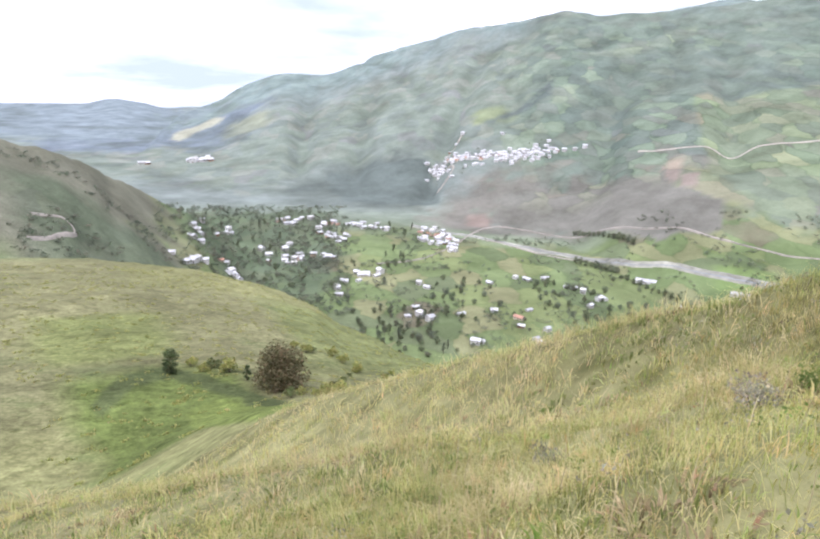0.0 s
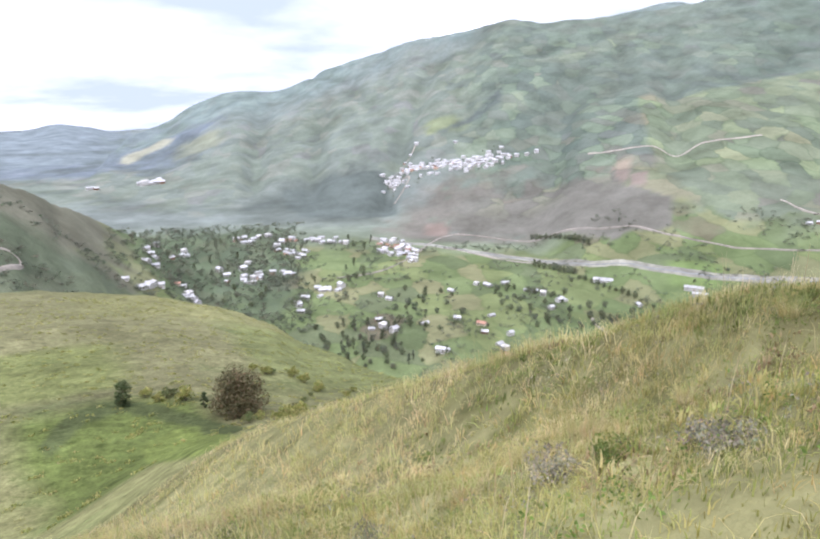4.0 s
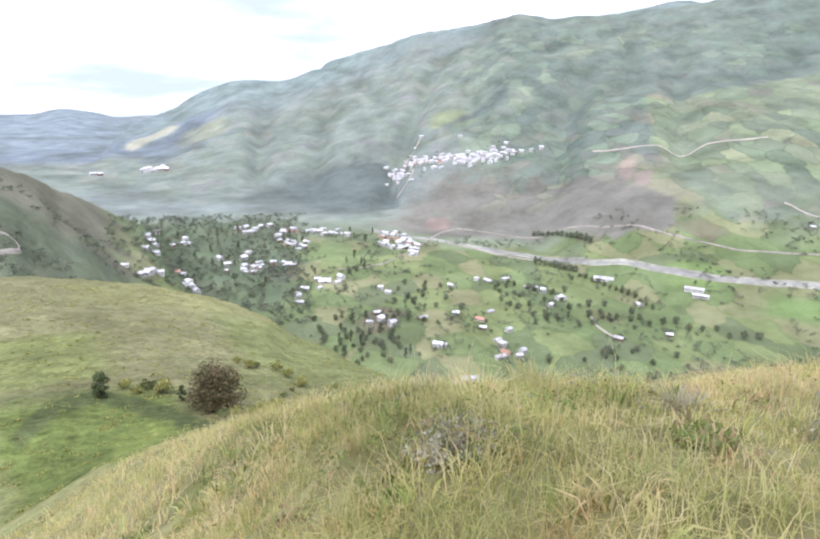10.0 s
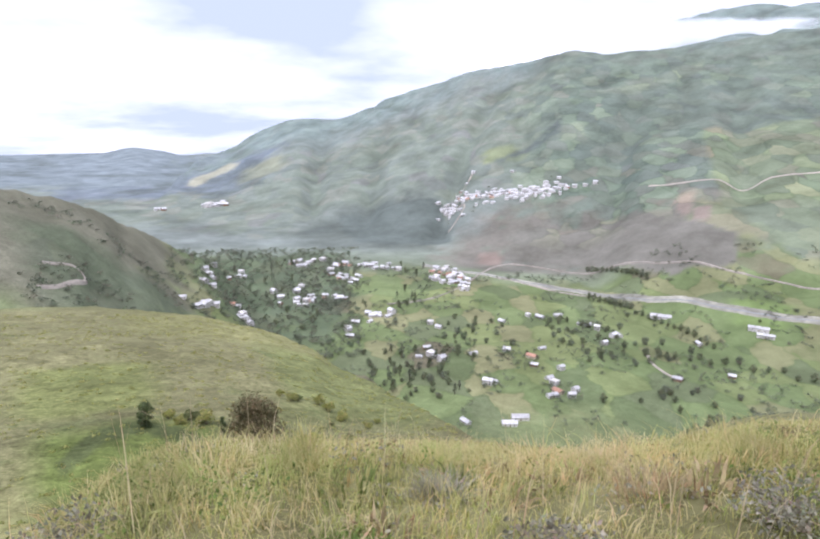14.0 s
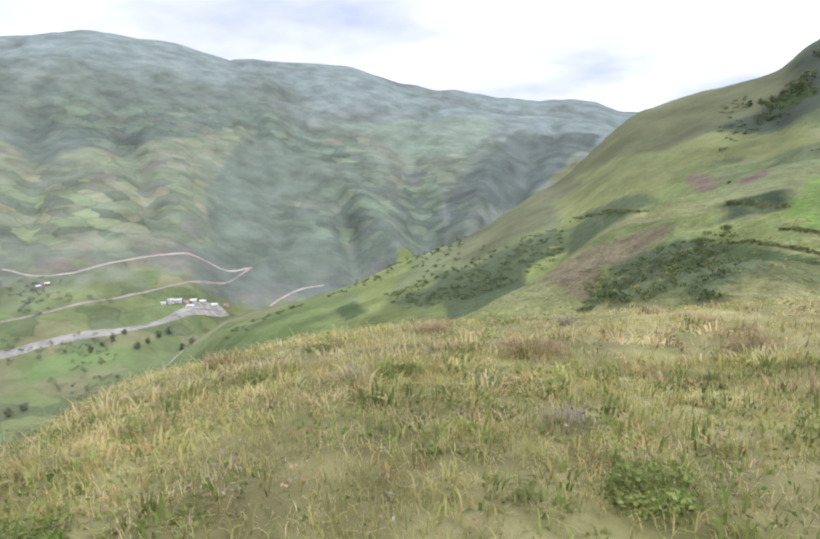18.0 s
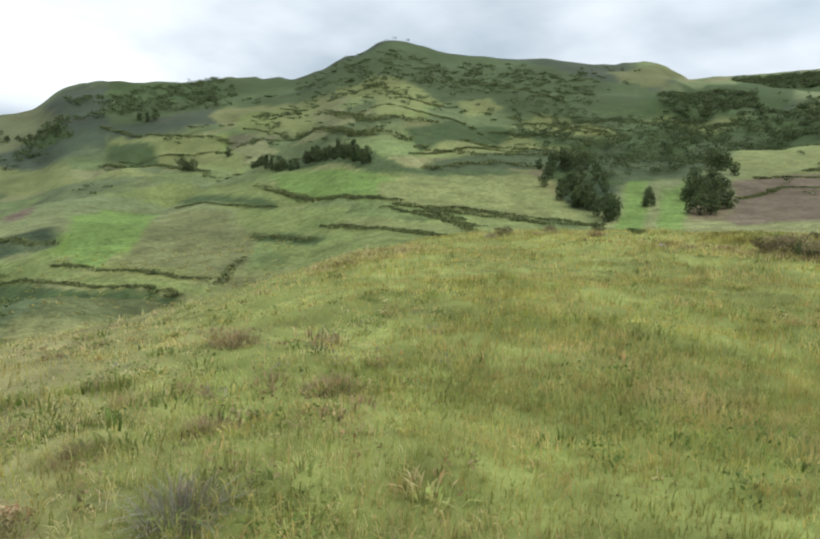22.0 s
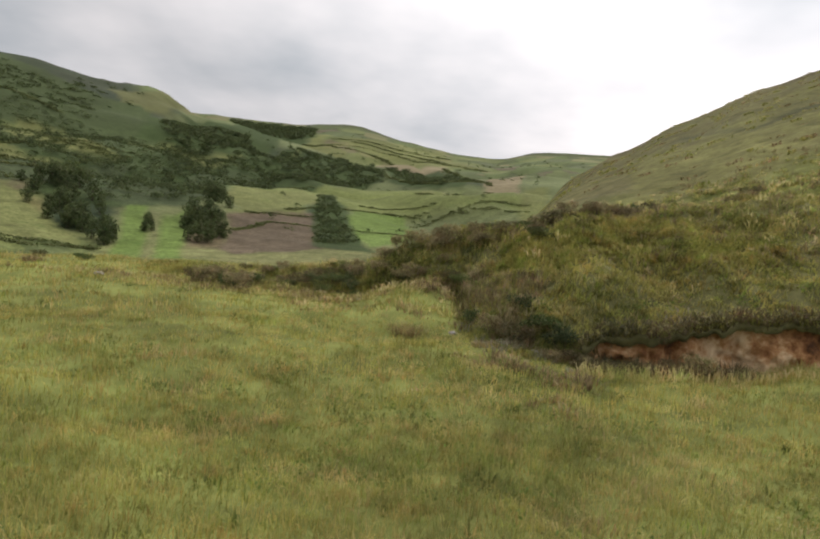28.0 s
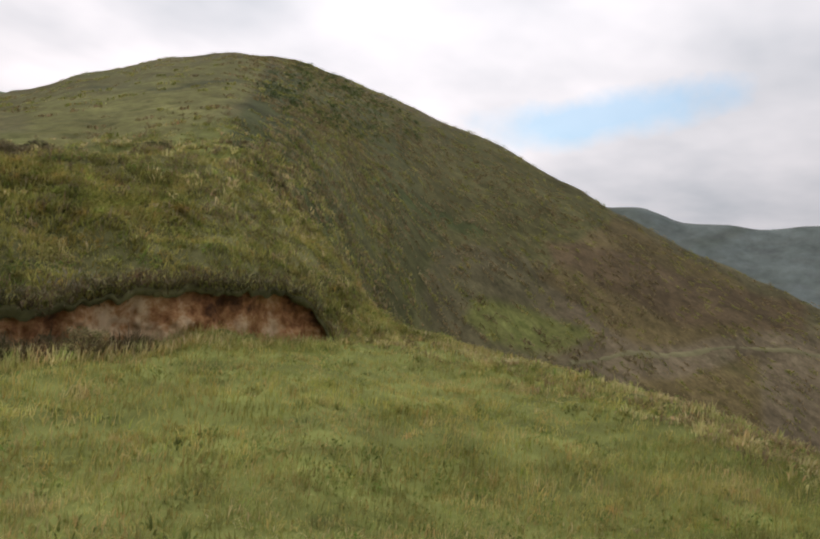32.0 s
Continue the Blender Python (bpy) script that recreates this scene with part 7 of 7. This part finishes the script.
def bank_turf():
    """Rough turf over the old bank and hanging from its lip."""
    r = np.random.default_rng(120)
    n = 12000
    b = r.uniform(158, 226, n)
    lo, hi = span(b, BANK, 1), span(b, BANK, 3)
    d = lo - 0.7 + (hi + 9 - lo) * r.uniform(0, 1, n) ** 1.4
    keep = ~((b > 197) & (b < 217) & (d > lo - 1.2) & (d < lo + 0.4))
    b, d = b[keep], d[keep]
    x, y = d * np.sin(np.radians(b)), d * np.cos(np.radians(b))
    per = 9
    X, Y = np.repeat(x, per) + r.normal(size=len(x) * per) * 0.11, np.repeat(y, per) + r.normal(size=len(x) * per) * 0.11
    pts = np.column_stack([X, Y, land(X, Y) - 0.02])
    m = len(X)
    co, fa = blades(pts, np.repeat(np.clip(1 + 0.6 * wave(x, y, 1.1, 121), 0.4, 1.6), per) * r.uniform(0.08, 0.26, m), r.uniform(0.014, 0.032, m), r.uniform(0.5, 1.5, m), r.uniform(0, 6.283, m), r)
    tagged(new("bank_turf", mesh_of("bank_turf", co, fa, M_MOSS)), "rough yellow-green turf over the old bank", "grass", kind="stuff")
    m = 3000
    k = r.integers(0, len(lip), m)
    s = r.uniform(-0.4, 0.2, m)
    pts = lip[k] + np.column_stack([lip_out[k] * s[:, None], r.uniform(-0.05, 0.3, m)]) + r.normal(size=(m, 3)) * 0.06
    turn = np.arctan2(lip_out[k, 1], lip_out[k, 0]) + r.normal(size=m) * 0.6
    co, fa = blades(pts, r.uniform(0.08, 0.24, m), r.uniform(0.012, 0.026, m), r.uniform(0.8, 2.4, m), turn, r)
    k3 = r.integers(0, len(lip), 2600)
    p3 = lip[k3] + np.column_stack([lip_out[k3] * r.uniform(0.55, 1.5, 2600)[:, None], np.zeros(2600)])
    p3[:, 2] = land(p3[:, 0], p3[:, 1]) - 0.02
    co3, fa3 = blades(p3, r.uniform(0.1, 0.38, 2600), r.uniform(0.01, 0.02, 2600), r.uniform(0.2, 1.1, 2600), r.uniform(0, 6.283, 2600), r)
    tagged(new("foot_grass", mesh_of("foot_grass", co3, fa3, M_LONG)), "dry grass standing along the foot of the clay", "grass", kind="stuff")
    k2 = r.integers(0, len(lip), 7000)
    s2 = r.uniform(-1.5, 0.15, 7000)
    up2 = np.interp(-s2, (-0.2, 0.3, 1.5), (0.05, 0.16, 0.3))
    p2 = lip[k2] + np.column_stack([lip_out[k2] * s2[:, None], up2])
    p2[:, 2] = np.where(s2 < -0.25, np.maximum(p2[:, 2] - 0.1, land(p2[:, 0], p2[:, 1])), p2[:, 2]) - 0.03
    co2, fa2 = blades(p2, r.uniform(0.06, 0.24, 7000), r.uniform(0.012, 0.026, 7000), r.uniform(0.5, 1.5, 7000), r.uniform(0, 6.283, 7000), r)
    tagged(new("lip_turf", mesh_of("lip_turf", co2, fa2, M_MOSS)), "tufted yellow-green turf along the lip of the bank", "grass", kind="stuff")
    tagged(new("bank_fringe", mesh_of("bank_fringe", co, fa, M_LEAF_RUST)), "dark withered grass hanging over the clay", "grass", kind="stuff")


bank_turf()


def clumps(name, label, x, y, tall, wide, per, material, seed, lean=0.9):
    """Rounded tufts of many bent blades, each tuft of its own height."""
    r = np.random.default_rng(seed)
    n = len(x)
    size = r.uniform(0.45, 1.25, n)
    a, q = r.uniform(0, 6.283, n * per), np.sqrt(r.uniform(0, 1, n * per))
    grow = np.repeat(size, per)
    X, Y = np.repeat(x, per) + np.cos(a) * q * grow * wide * 0.5, np.repeat(y, per) + np.sin(a) * q * grow * wide * 0.5
    m = n * per
    high = grow * tall * (1.1 - 0.55 * q) * r.uniform(0.65, 1.15, m)
    co, fa = blades(np.column_stack([X, Y, land(X, Y) - 0.03]), high, r.uniform(0.5, 1.0, m) * wide * 0.07 + 0.004, lean * q * r.uniform(0.5, 1.5, m) + 0.1, a + r.normal(size=m) * 0.5, r)
    tagged(new(name, mesh_of(name, co, fa, material)), label, "tufts", kind="stuff")


def bank_spots(n, b0, b1, f0, f1, seed, patch=1.8, level=-0.1):
    """Spots on the old bank: f runs from its foot, 0, to its crest, 1, and on behind it."""
    r = np.random.default_rng(seed)
    b, f = r.uniform(b0, b1, n), r.uniform(f0, f1, n)
    lo, hi = span(b, BANK, 1), span(b, BANK, 3)
    d = lo + (hi - lo) * f
    x, y = d * np.sin(np.radians(b)), d * np.cos(np.radians(b))
    keep = (wave(x, y, patch, seed) + 0.5 * r.uniform(-1, 1, n) > level) & ~((b > 195.5) & (b < 217.5) & (d < lo + 0.5))
    return x[keep], y[keep]


clumps("bank_clumps", "dark brown heath clumps along the crest of the old bank", *bank_spots(1000, 173, 207, 0.8, 1.22, 201, 1.6, 0.05), 0.34, 0.6, 26, M_HEATH, 301, 0.5)
clumps("bank_clumps", "dark green and brown growth on the bank's shaded face", *bank_spots(360, 167, 185, 0.05, 1.0, 202, 1.2, 0.15), 0.34, 0.6, 26, M_HEDGE, 302, 0.6)
clumps("bank_clumps", "olive and straw tufts on the bank's face", *bank_spots(1100, 165, 192, 0.0, 1.1, 217, 1.4, -0.2), 0.32, 0.5, 22, M_TURF, 317, 0.8)
clumps("bank_clumps", "pale dry grass on the bank's crest", *bank_spots(700, 164, 186, 0.5, 1.5, 218, 1.2, -0.1), 0.36, 0.4, 18, M_LONG, 318, 0.9)
clumps("bank_clumps", "bright yellow-green grass cushions on the bank", *bank_spots(1500, 187, 207, 0.3, 0.85, 203, 2.4, 0.05), 0.26, 0.55, 26, M_MOSS, 303, 0.8)
clumps("bank_clumps", "olive tufts over the bank's shoulder", *bank_spots(2600, 185, 226, 0.12, 2.6, 204, 1.6, -0.15), 0.28, 0.6, 22, M_TURF, 304, 0.9)
clumps("bank_clumps", "dark low heath scattered over the bank's shoulder", *bank_spots(1700, 186, 226, 0.12, 3.0, 205, 2.2, 0.25), 0.3, 0.65, 22, M_HEATH, 305, 0.6)
clumps("bank_clumps", "pale straw tufts over the bank", *bank_spots(900, 186, 226, 0.1, 2.4, 206, 2.0, 0.35), 0.34, 0.4, 18, M_LONG, 306, 0.9)
spots = within(900, 208, 27, 211, 45, 214, 75, 220, 80, 226, 50, 224, 30, 218, 25)
hill_x, hill_y = (np.array([place(b, d)[k] for b, d in spots]) for k in (0, 1))
clumps("hillside_clumps", "dark tufted heath running up the steep hillside", hill_x[:450], hill_y[:450], 0.45, 1.1, 24, M_HEATH, 320, 0.7)
clumps("hillside_clumps", "olive grass clumps running up the steep hillside", hill_x[450:], hill_y[450:], 0.4, 1.1, 24, M_TURF, 321, 0.9)
clumps("bank_clumps", "red-brown dead growth at the bank's broken end", *bank_spots(170, 184.3, 190.5, -0.02, 0.45, 207, 1.0, -0.3), 0.42, 0.5, 26, M_HEATH, 307, 0.6)
clumps("bank_clumps", "grey dead tussocks at the foot of the bank", *bank_spots(150, 184, 204, -0.22, 0.12, 208, 1.0, 0.1), 0.3, 0.55, 24, M_GREY, 308, 0.8)
clumps("bank_clumps", "brown tussocks at the foot of the bank", *bank_spots(420, 162, 203, -0.6, 0.1, 209, 1.2, 0.05), 0.28, 0.55, 24, M_TUSSOCK, 309, 0.8)

r_foot = np.random.default_rng(231)
foot_b = 194.5 + 11 * r_foot.uniform(0, 1, 150) ** 1.3
foot_d = span(foot_b, BANK, 1) - 0.75 + r_foot.uniform(-0.5, 0.35, 150)
clumps("bank_clumps", "dark brown and olive growth half hiding the clay", foot_d * np.sin(np.radians(foot_b)), foot_d * np.cos(np.radians(foot_b)), 0.38, 0.45, 30, M_LEAF_RUST, 331, 0.7)
rim_b = r_foot.uniform(126, 184, 2600)
rim_d = span(rim_b, BROW, 1) + r_foot.uniform(-5.5, 1.0, 2600)
rim_keep = (rim_d < span(rim_b, BANK, 1) - 0.2) & (r_foot.uniform(size=2600) < np.clip(0.25 + (rim_d - span(rim_b, BROW, 1) + 5) / 5, 0.1, 1))
rim_x, rim_y = (rim_d * np.sin(np.radians(rim_b)))[rim_keep], (rim_d * np.cos(np.radians(rim_b)))[rim_keep]
clumps("rim_tufts", "tall straw-coloured grass along the meadow's far rim", rim_x[::2], rim_y[::2], 0.3, 0.5, 22, M_LONG, 332, 0.9)
clumps("rim_tufts", "brown withered tufts along the meadow's far rim", rim_x[1::4], rim_y[1::4], 0.26, 0.55, 24, M_TUSSOCK, 333, 0.8)
clumps("rim_tufts", "olive tufts along the meadow's far rim", rim_x[3::4], rim_y[3::4], 0.24, 0.5, 22, M_TURF, 334, 0.9)

edge_b = r_foot.uniform(212, 264, 900)
edge_d = span(edge_b, BROW, 1) + r_foot.normal(size=900) * 1.1
edge_x, edge_y = edge_d * np.sin(np.radians(edge_b)), edge_d * np.cos(np.radians(edge_b))
clumps("brow_tufts", "tan seeding grass along the brow of the meadow", edge_x[::2], edge_y[::2], 0.28, 0.36, 20, M_LONG, 336, 0.9)
clumps("brow_tufts", "dull brown grass along the brow of the meadow", edge_x[1::2], edge_y[1::2], 0.22, 0.36, 20, M_TUSSOCK, 337, 0.9)


def meadow_spots(n, b0, b1, reach, seed, patch, level):
    r = np.random.default_rng(seed)
    x, y = r.uniform(-9 - reach, 2 + reach, n), r.uniform(-6 - reach, 2 + reach, n)
    az = np.degrees(np.arctan2(x + 0.5, y + 1.5))
    az = np.where(az < -85, az + 360, az)
    d = from_line(x, y)
    lo = np.interp(az, [q[0] for q in BANK], [q[1] for q in BANK])
    keep = (d > 0.5) & (d < reach) & (az > b0) & (az < b1) & (wave(x, y, patch, seed) > level) & (r.uniform(size=n) < np.clip(1.5 - d / reach, 0.2, 1)) & ~((az > 158) & (az < 222) & (np.hypot(x, y) > lo - 0.5))
    return x[keep], y[keep]


clumps("meadow_tufts", "dark green grass tufts dotted over the meadow", *meadow_spots(9500, 105, 262, 19, 211, 0.8, 0.05), 0.15, 0.3, 18, M_DEEP, 311, 1.0)
clumps("meadow_tufts", "yellow dry tufts dotted over the meadow", *meadow_spots(5000, 105, 262, 19, 212, 1.7, 0.25), 0.14, 0.26, 16, M_LONG, 312, 1.2)
clumps("meadow_tufts", "brown withered tufts in the meadow", *meadow_spots(2200, 100, 262, 19, 213, 0.9, 0.4), 0.1, 0.24, 16, M_TUSSOCK, 313, 1.2)
clumps("meadow_tufts", "light yellow-green tufts dotted over the meadow", *meadow_spots(6500, 105, 262, 14, 221, 0.7, 0.15), 0.16, 0.3, 16, M_SHORT, 335, 1.1)
clumps("knoll_tufts", "fresh green tufts in the dry grass of the knoll", *meadow_spots(6500, -85, 112, 12, 214, 1.3, 0.2), 0.2, 0.34, 20, M_DEEP, 314, 1.0)
clumps("knoll_tufts", "brown matted tufts in the dry grass of the knoll", *meadow_spots(4200, -85, 125, 14, 215, 1.1, 0.35), 0.2, 0.42, 20, M_TUSSOCK, 315, 1.0)
clumps("knoll_tufts", "pale straw tufts in the grass of the knoll", *meadow_spots(5200, -85, 125, 14, 216, 1.9, 0.2), 0.26, 0.36, 18, M_LONG, 316, 1.1)


def tussock(name, label, seed, tall, wide, count, material, group):
    r = np.random.default_rng(seed)
    top = tagged(new(name), label, "tussock", group)
    a, q = r.uniform(0, 6.283, count), np.sqrt(r.uniform(0, 1, count)) * wide * 0.28
    pts = np.column_stack([np.cos(a) * q, np.sin(a) * q, np.full(count, -0.04)])
    co, fa = blades(pts, tall * r.uniform(0.5, 1.1, count), r.uniform(0.005, 0.009, count), r.uniform(0.3, 1.1, count) * (0.4 + q / wide * 3), a + r.normal(size=count) * 0.5, r)
    hang("grass_clump", mesh_of("grass_clump", co, fa, material), top)
    return top


TUFTS = "tussocks on the knoll"
tuft = [tussock("grass_tussock", "brown withered grass tussock on the slope", 51, 0.26, 1.0, 480, M_TUSSOCK, TUFTS), tussock("grass_tussock", "tall yellow-green grass tussock on the slope", 52, 0.4, 0.6, 240, M_LONG, TUFTS),
        tussock("grass_tussock", "pale grey spiky tussock on the slope", 53, 0.3, 0.6, 320, M_GREY, TUFTS)]
low = [shrub("low_shrub", "low grey twiggy shrub in the grass", "shrub", 54, 0.2, 0.5, 800, 0.014, M_GREY, TUFTS, 14), shrub("low_shrub", "low leafy green shrub in the grass", "shrub", 55, 0.13, 0.5, 1000, 0.014, M_HERB, TUFTS, 14),
       shrub("low_shrub", "small dark heath shrub in the grass", "shrub", 56, 0.12, 0.45, 700, 0.013, M_HEATH, TUFTS, 12)]
used_names = stand(tuft, [(83.1, 6.1, 2), (90.1, 4.85, 2), (113.1, 7.4, 0), (116, 6.6, 0), (132.1, 6.7, 0), (112.6, 3.9, 0), (124.3, 4.1, 2), (115.1, 5.0, 0), (123.3, 5.6, 0), (86, 7.4, 0), (95, 6.6, 0), (78, 8.0, 0), (70, 6.3, 2), (103, 8.4, 0), (64, 7.2, 0), (122, 9.2, 0), (108, 10, 0), (99, 11, 0), (88, 10.4, 2), (76, 10.8, 0),
                          (58, 8.8, 0), (50, 7.4, 1), (42, 6.6, 1), (36, 5.4, 1), (28, 4.8, 1), (18, 4.6, 1), (8, 4.7, 1), (-4, 4.3, 1), (-14, 4.0, 1), (-26, 4.2, 1), (10, 3.6, 2), (-18, 3.4, 1), (30, 3.9, 0), (47, 5.0, 2), (-40, 4.6, 1), (-46, 5.4, 1), (-52, 3.9, 1)], 0.45, 1.15, 0.02, used_names)
used_names = stand(low, [(-59.0, 5.3, 0), (-64, 4.3, 0), (-59.3, 6.9, 0), (2.1, 2.5, 1), (23.3, 2.7, 0), (-26.5, 3.1, 0), (97.1, 3.85, 1), (111.1, 4.3, 2), (-57.4, 4.9, 1), (41, 3.6, 0), (46.4, 3.6, 1), (66, 8.6, 1), (38, 7.2, 2), (74, 6.4, 1), (84, 8.6, 2)], 0.8, 1.2, 0.02, used_names)
used_names = stand(tuft, [(156.3, 25.6, 1), (160, 24, 0), (150, 28, 0), (145, 30, 0), (141, 29, 2), (181, 17.0, 0), (187.5, 16.0, 0), (189.2, 16.2, 2), (191.5, 15.9, 2), (194.6, 15.8, 0), (193.1, 16.1, 0), (196.5, 15.9, 2), (227, 19, 1)], 0.9, 1.5, 0.02, used_names)


def stone(seed, b, d, size):
    r = np.random.default_rng(seed)
    bm = bmesh.new()
    bmesh.ops.create_icosphere(bm, subdivisions=2, radius=size)
    for v in bm.verts:
        v.co *= 1 + 0.22 * noise.noise(v.co / size * 1.3 + Vector((seed, 0, 0)))
        v.co.z *= 0.6
    me = bpy.data.meshes.new("field_stone")
    bm.to_mesh(me)
    bm.free()
    me.materials.append(M_STONE)
    x, y = place(b, d)
    ob = tagged(new("field_stone", me), "pale weathered stone half sunk in turf", "stone", "stones near the bank")
    ob.matrix_basis = pose(x, y, height(x, y) + size * 0.1, 0, 0, seed * 40)


for k, (b, d, s) in enumerate(((155.2, 24.5, 0.16), (176, 21.0, 0.12), (184.5, 17.3, 0.1), (191, 16.3, 0.14), (172.4, 22.4, 0.1))):
    stone(k + 1, b, d, s)


def yellow_flower():
    top = tagged(new("wild_flower"), "single yellow wild flower in long grass", "flower")
    bm = bmesh.new()
    limb(bm, (0, 0, 0), (0.01, 0, 0.2), 0.004, 0.003, 6)
    part("stem", bm, M_LEAF_LIGHT, top)
    bm = bmesh.new()
    for k in range(9):
        a = k * 0.698
        v = [bm.verts.new(c) for c in ((0.008 * math.cos(a), 0.008 * math.sin(a), 0.2), (0.022 * math.cos(a - 0.3), 0.022 * math.sin(a - 0.3), 0.21), (0.032 * math.cos(a), 0.032 * math.sin(a), 0.205), (0.022 * math.cos(a + 0.3), 0.022 * math.sin(a + 0.3), 0.21))]
        bm.faces.new(v)
    part("corolla", bm, plain("yellow_petals", (0.75, 0.55, 0.03), 0.6), top)
    x, y = place(-81.2, 5.5)
    top.matrix_basis = pose(x, y, height(x, y))


yellow_flower()


# ---- mist on the ridge ----
def cloud_material():
    m, t, p = base_material("white_mist", 1.0)
    p.inputs["Base Color"].default_value = (0.92, 0.93, 0.95, 1)
    p.inputs["Specular IOR Level"].default_value = 0.0
    lit = t.nodes.new("ShaderNodeBsdfTranslucent")
    lit.inputs["Color"].default_value = (0.96, 0.97, 0.98, 1)
    mix = t.nodes.new("ShaderNodeMixShader")
    mix.inputs[0].default_value = 0.6
    t.links.new(p.outputs[0], mix.inputs[1])
    t.links.new(lit.outputs[0], mix.inputs[2])
    thick = t.nodes.new("ShaderNodeAttribute")
    thick.attribute_name = "thick"
    clear_air = t.nodes.new("ShaderNodeBsdfTransparent")
    veiled = t.nodes.new("ShaderNodeMixShader")
    t.links.new(thick.outputs["Fac"], veiled.inputs[0])
    t.links.new(clear_air.outputs[0], veiled.inputs[1])
    t.links.new(mix.outputs[0], veiled.inputs[2])
    t.links.new(veiled.outputs[0], t.nodes["Material Output"].inputs["Surface"])
    return m


M_CLOUD = cloud_material()


def mist(label, bearings, lows, highs, d, seed):
    """A bank of cloud in overlapping wisps, thinning to nothing at its edges."""
    top = tagged(new("low_cloud"), label, "cloud")
    nu, nv = 120, 24
    for layer in range(4):
        u, v = np.meshgrid(np.linspace(0, 1, nu), np.linspace(0, 1, nv), indexing="ij")
        b = bearings[0] + (bearings[-1] - bearings[0]) * u
        lo, hi = np.interp(b, bearings, lows), np.interp(b, bearings, highs)
        rr = d + 45 * layer + 30 * wave(u * 9, v * 3, 1.0, seed + layer)
        z = lo + (hi - lo) * v
        co = np.stack([rr * np.sin(np.radians(b)), rr * np.cos(np.radians(b)), z], -1).reshape(-1, 3)
        puff = fbm(u * 14, v * 5, 2.2, seed + 10 * layer, 4)
        edge = np.clip(np.minimum(u, 1 - u) * 7, 0, 1) * np.clip((1 - v) * 2.6, 0, 1) * np.clip(v * 6, 0, 1)
        thick = np.clip(edge * 1.25 + puff * 0.9 * (1 - edge * 0.6) - 0.25, 0, 0.85) * np.clip(edge * 4, 0, 1)
        f = [(i * nv + j, i * nv + j + 1, (i + 1) * nv + j + 1, (i + 1) * nv + j) for i in range(nu - 1) for j in range(nv - 1)]
        me = mesh_of("wisp", co, f, M_CLOUD, True)
        me.attributes.new("thick", "FLOAT", "POINT").data.foreach_set("value", thick.ravel())
        ob = hang("wisp", me, top)
        ob.visible_shadow = False


mist("bank of white cloud lying along the mountain ridge", (14.5, 18, 23, 26, 30, 35), (225, 245, 250, 255, 285, 350), (330, 400, 440, 425, 410, 400), 2960, 5)
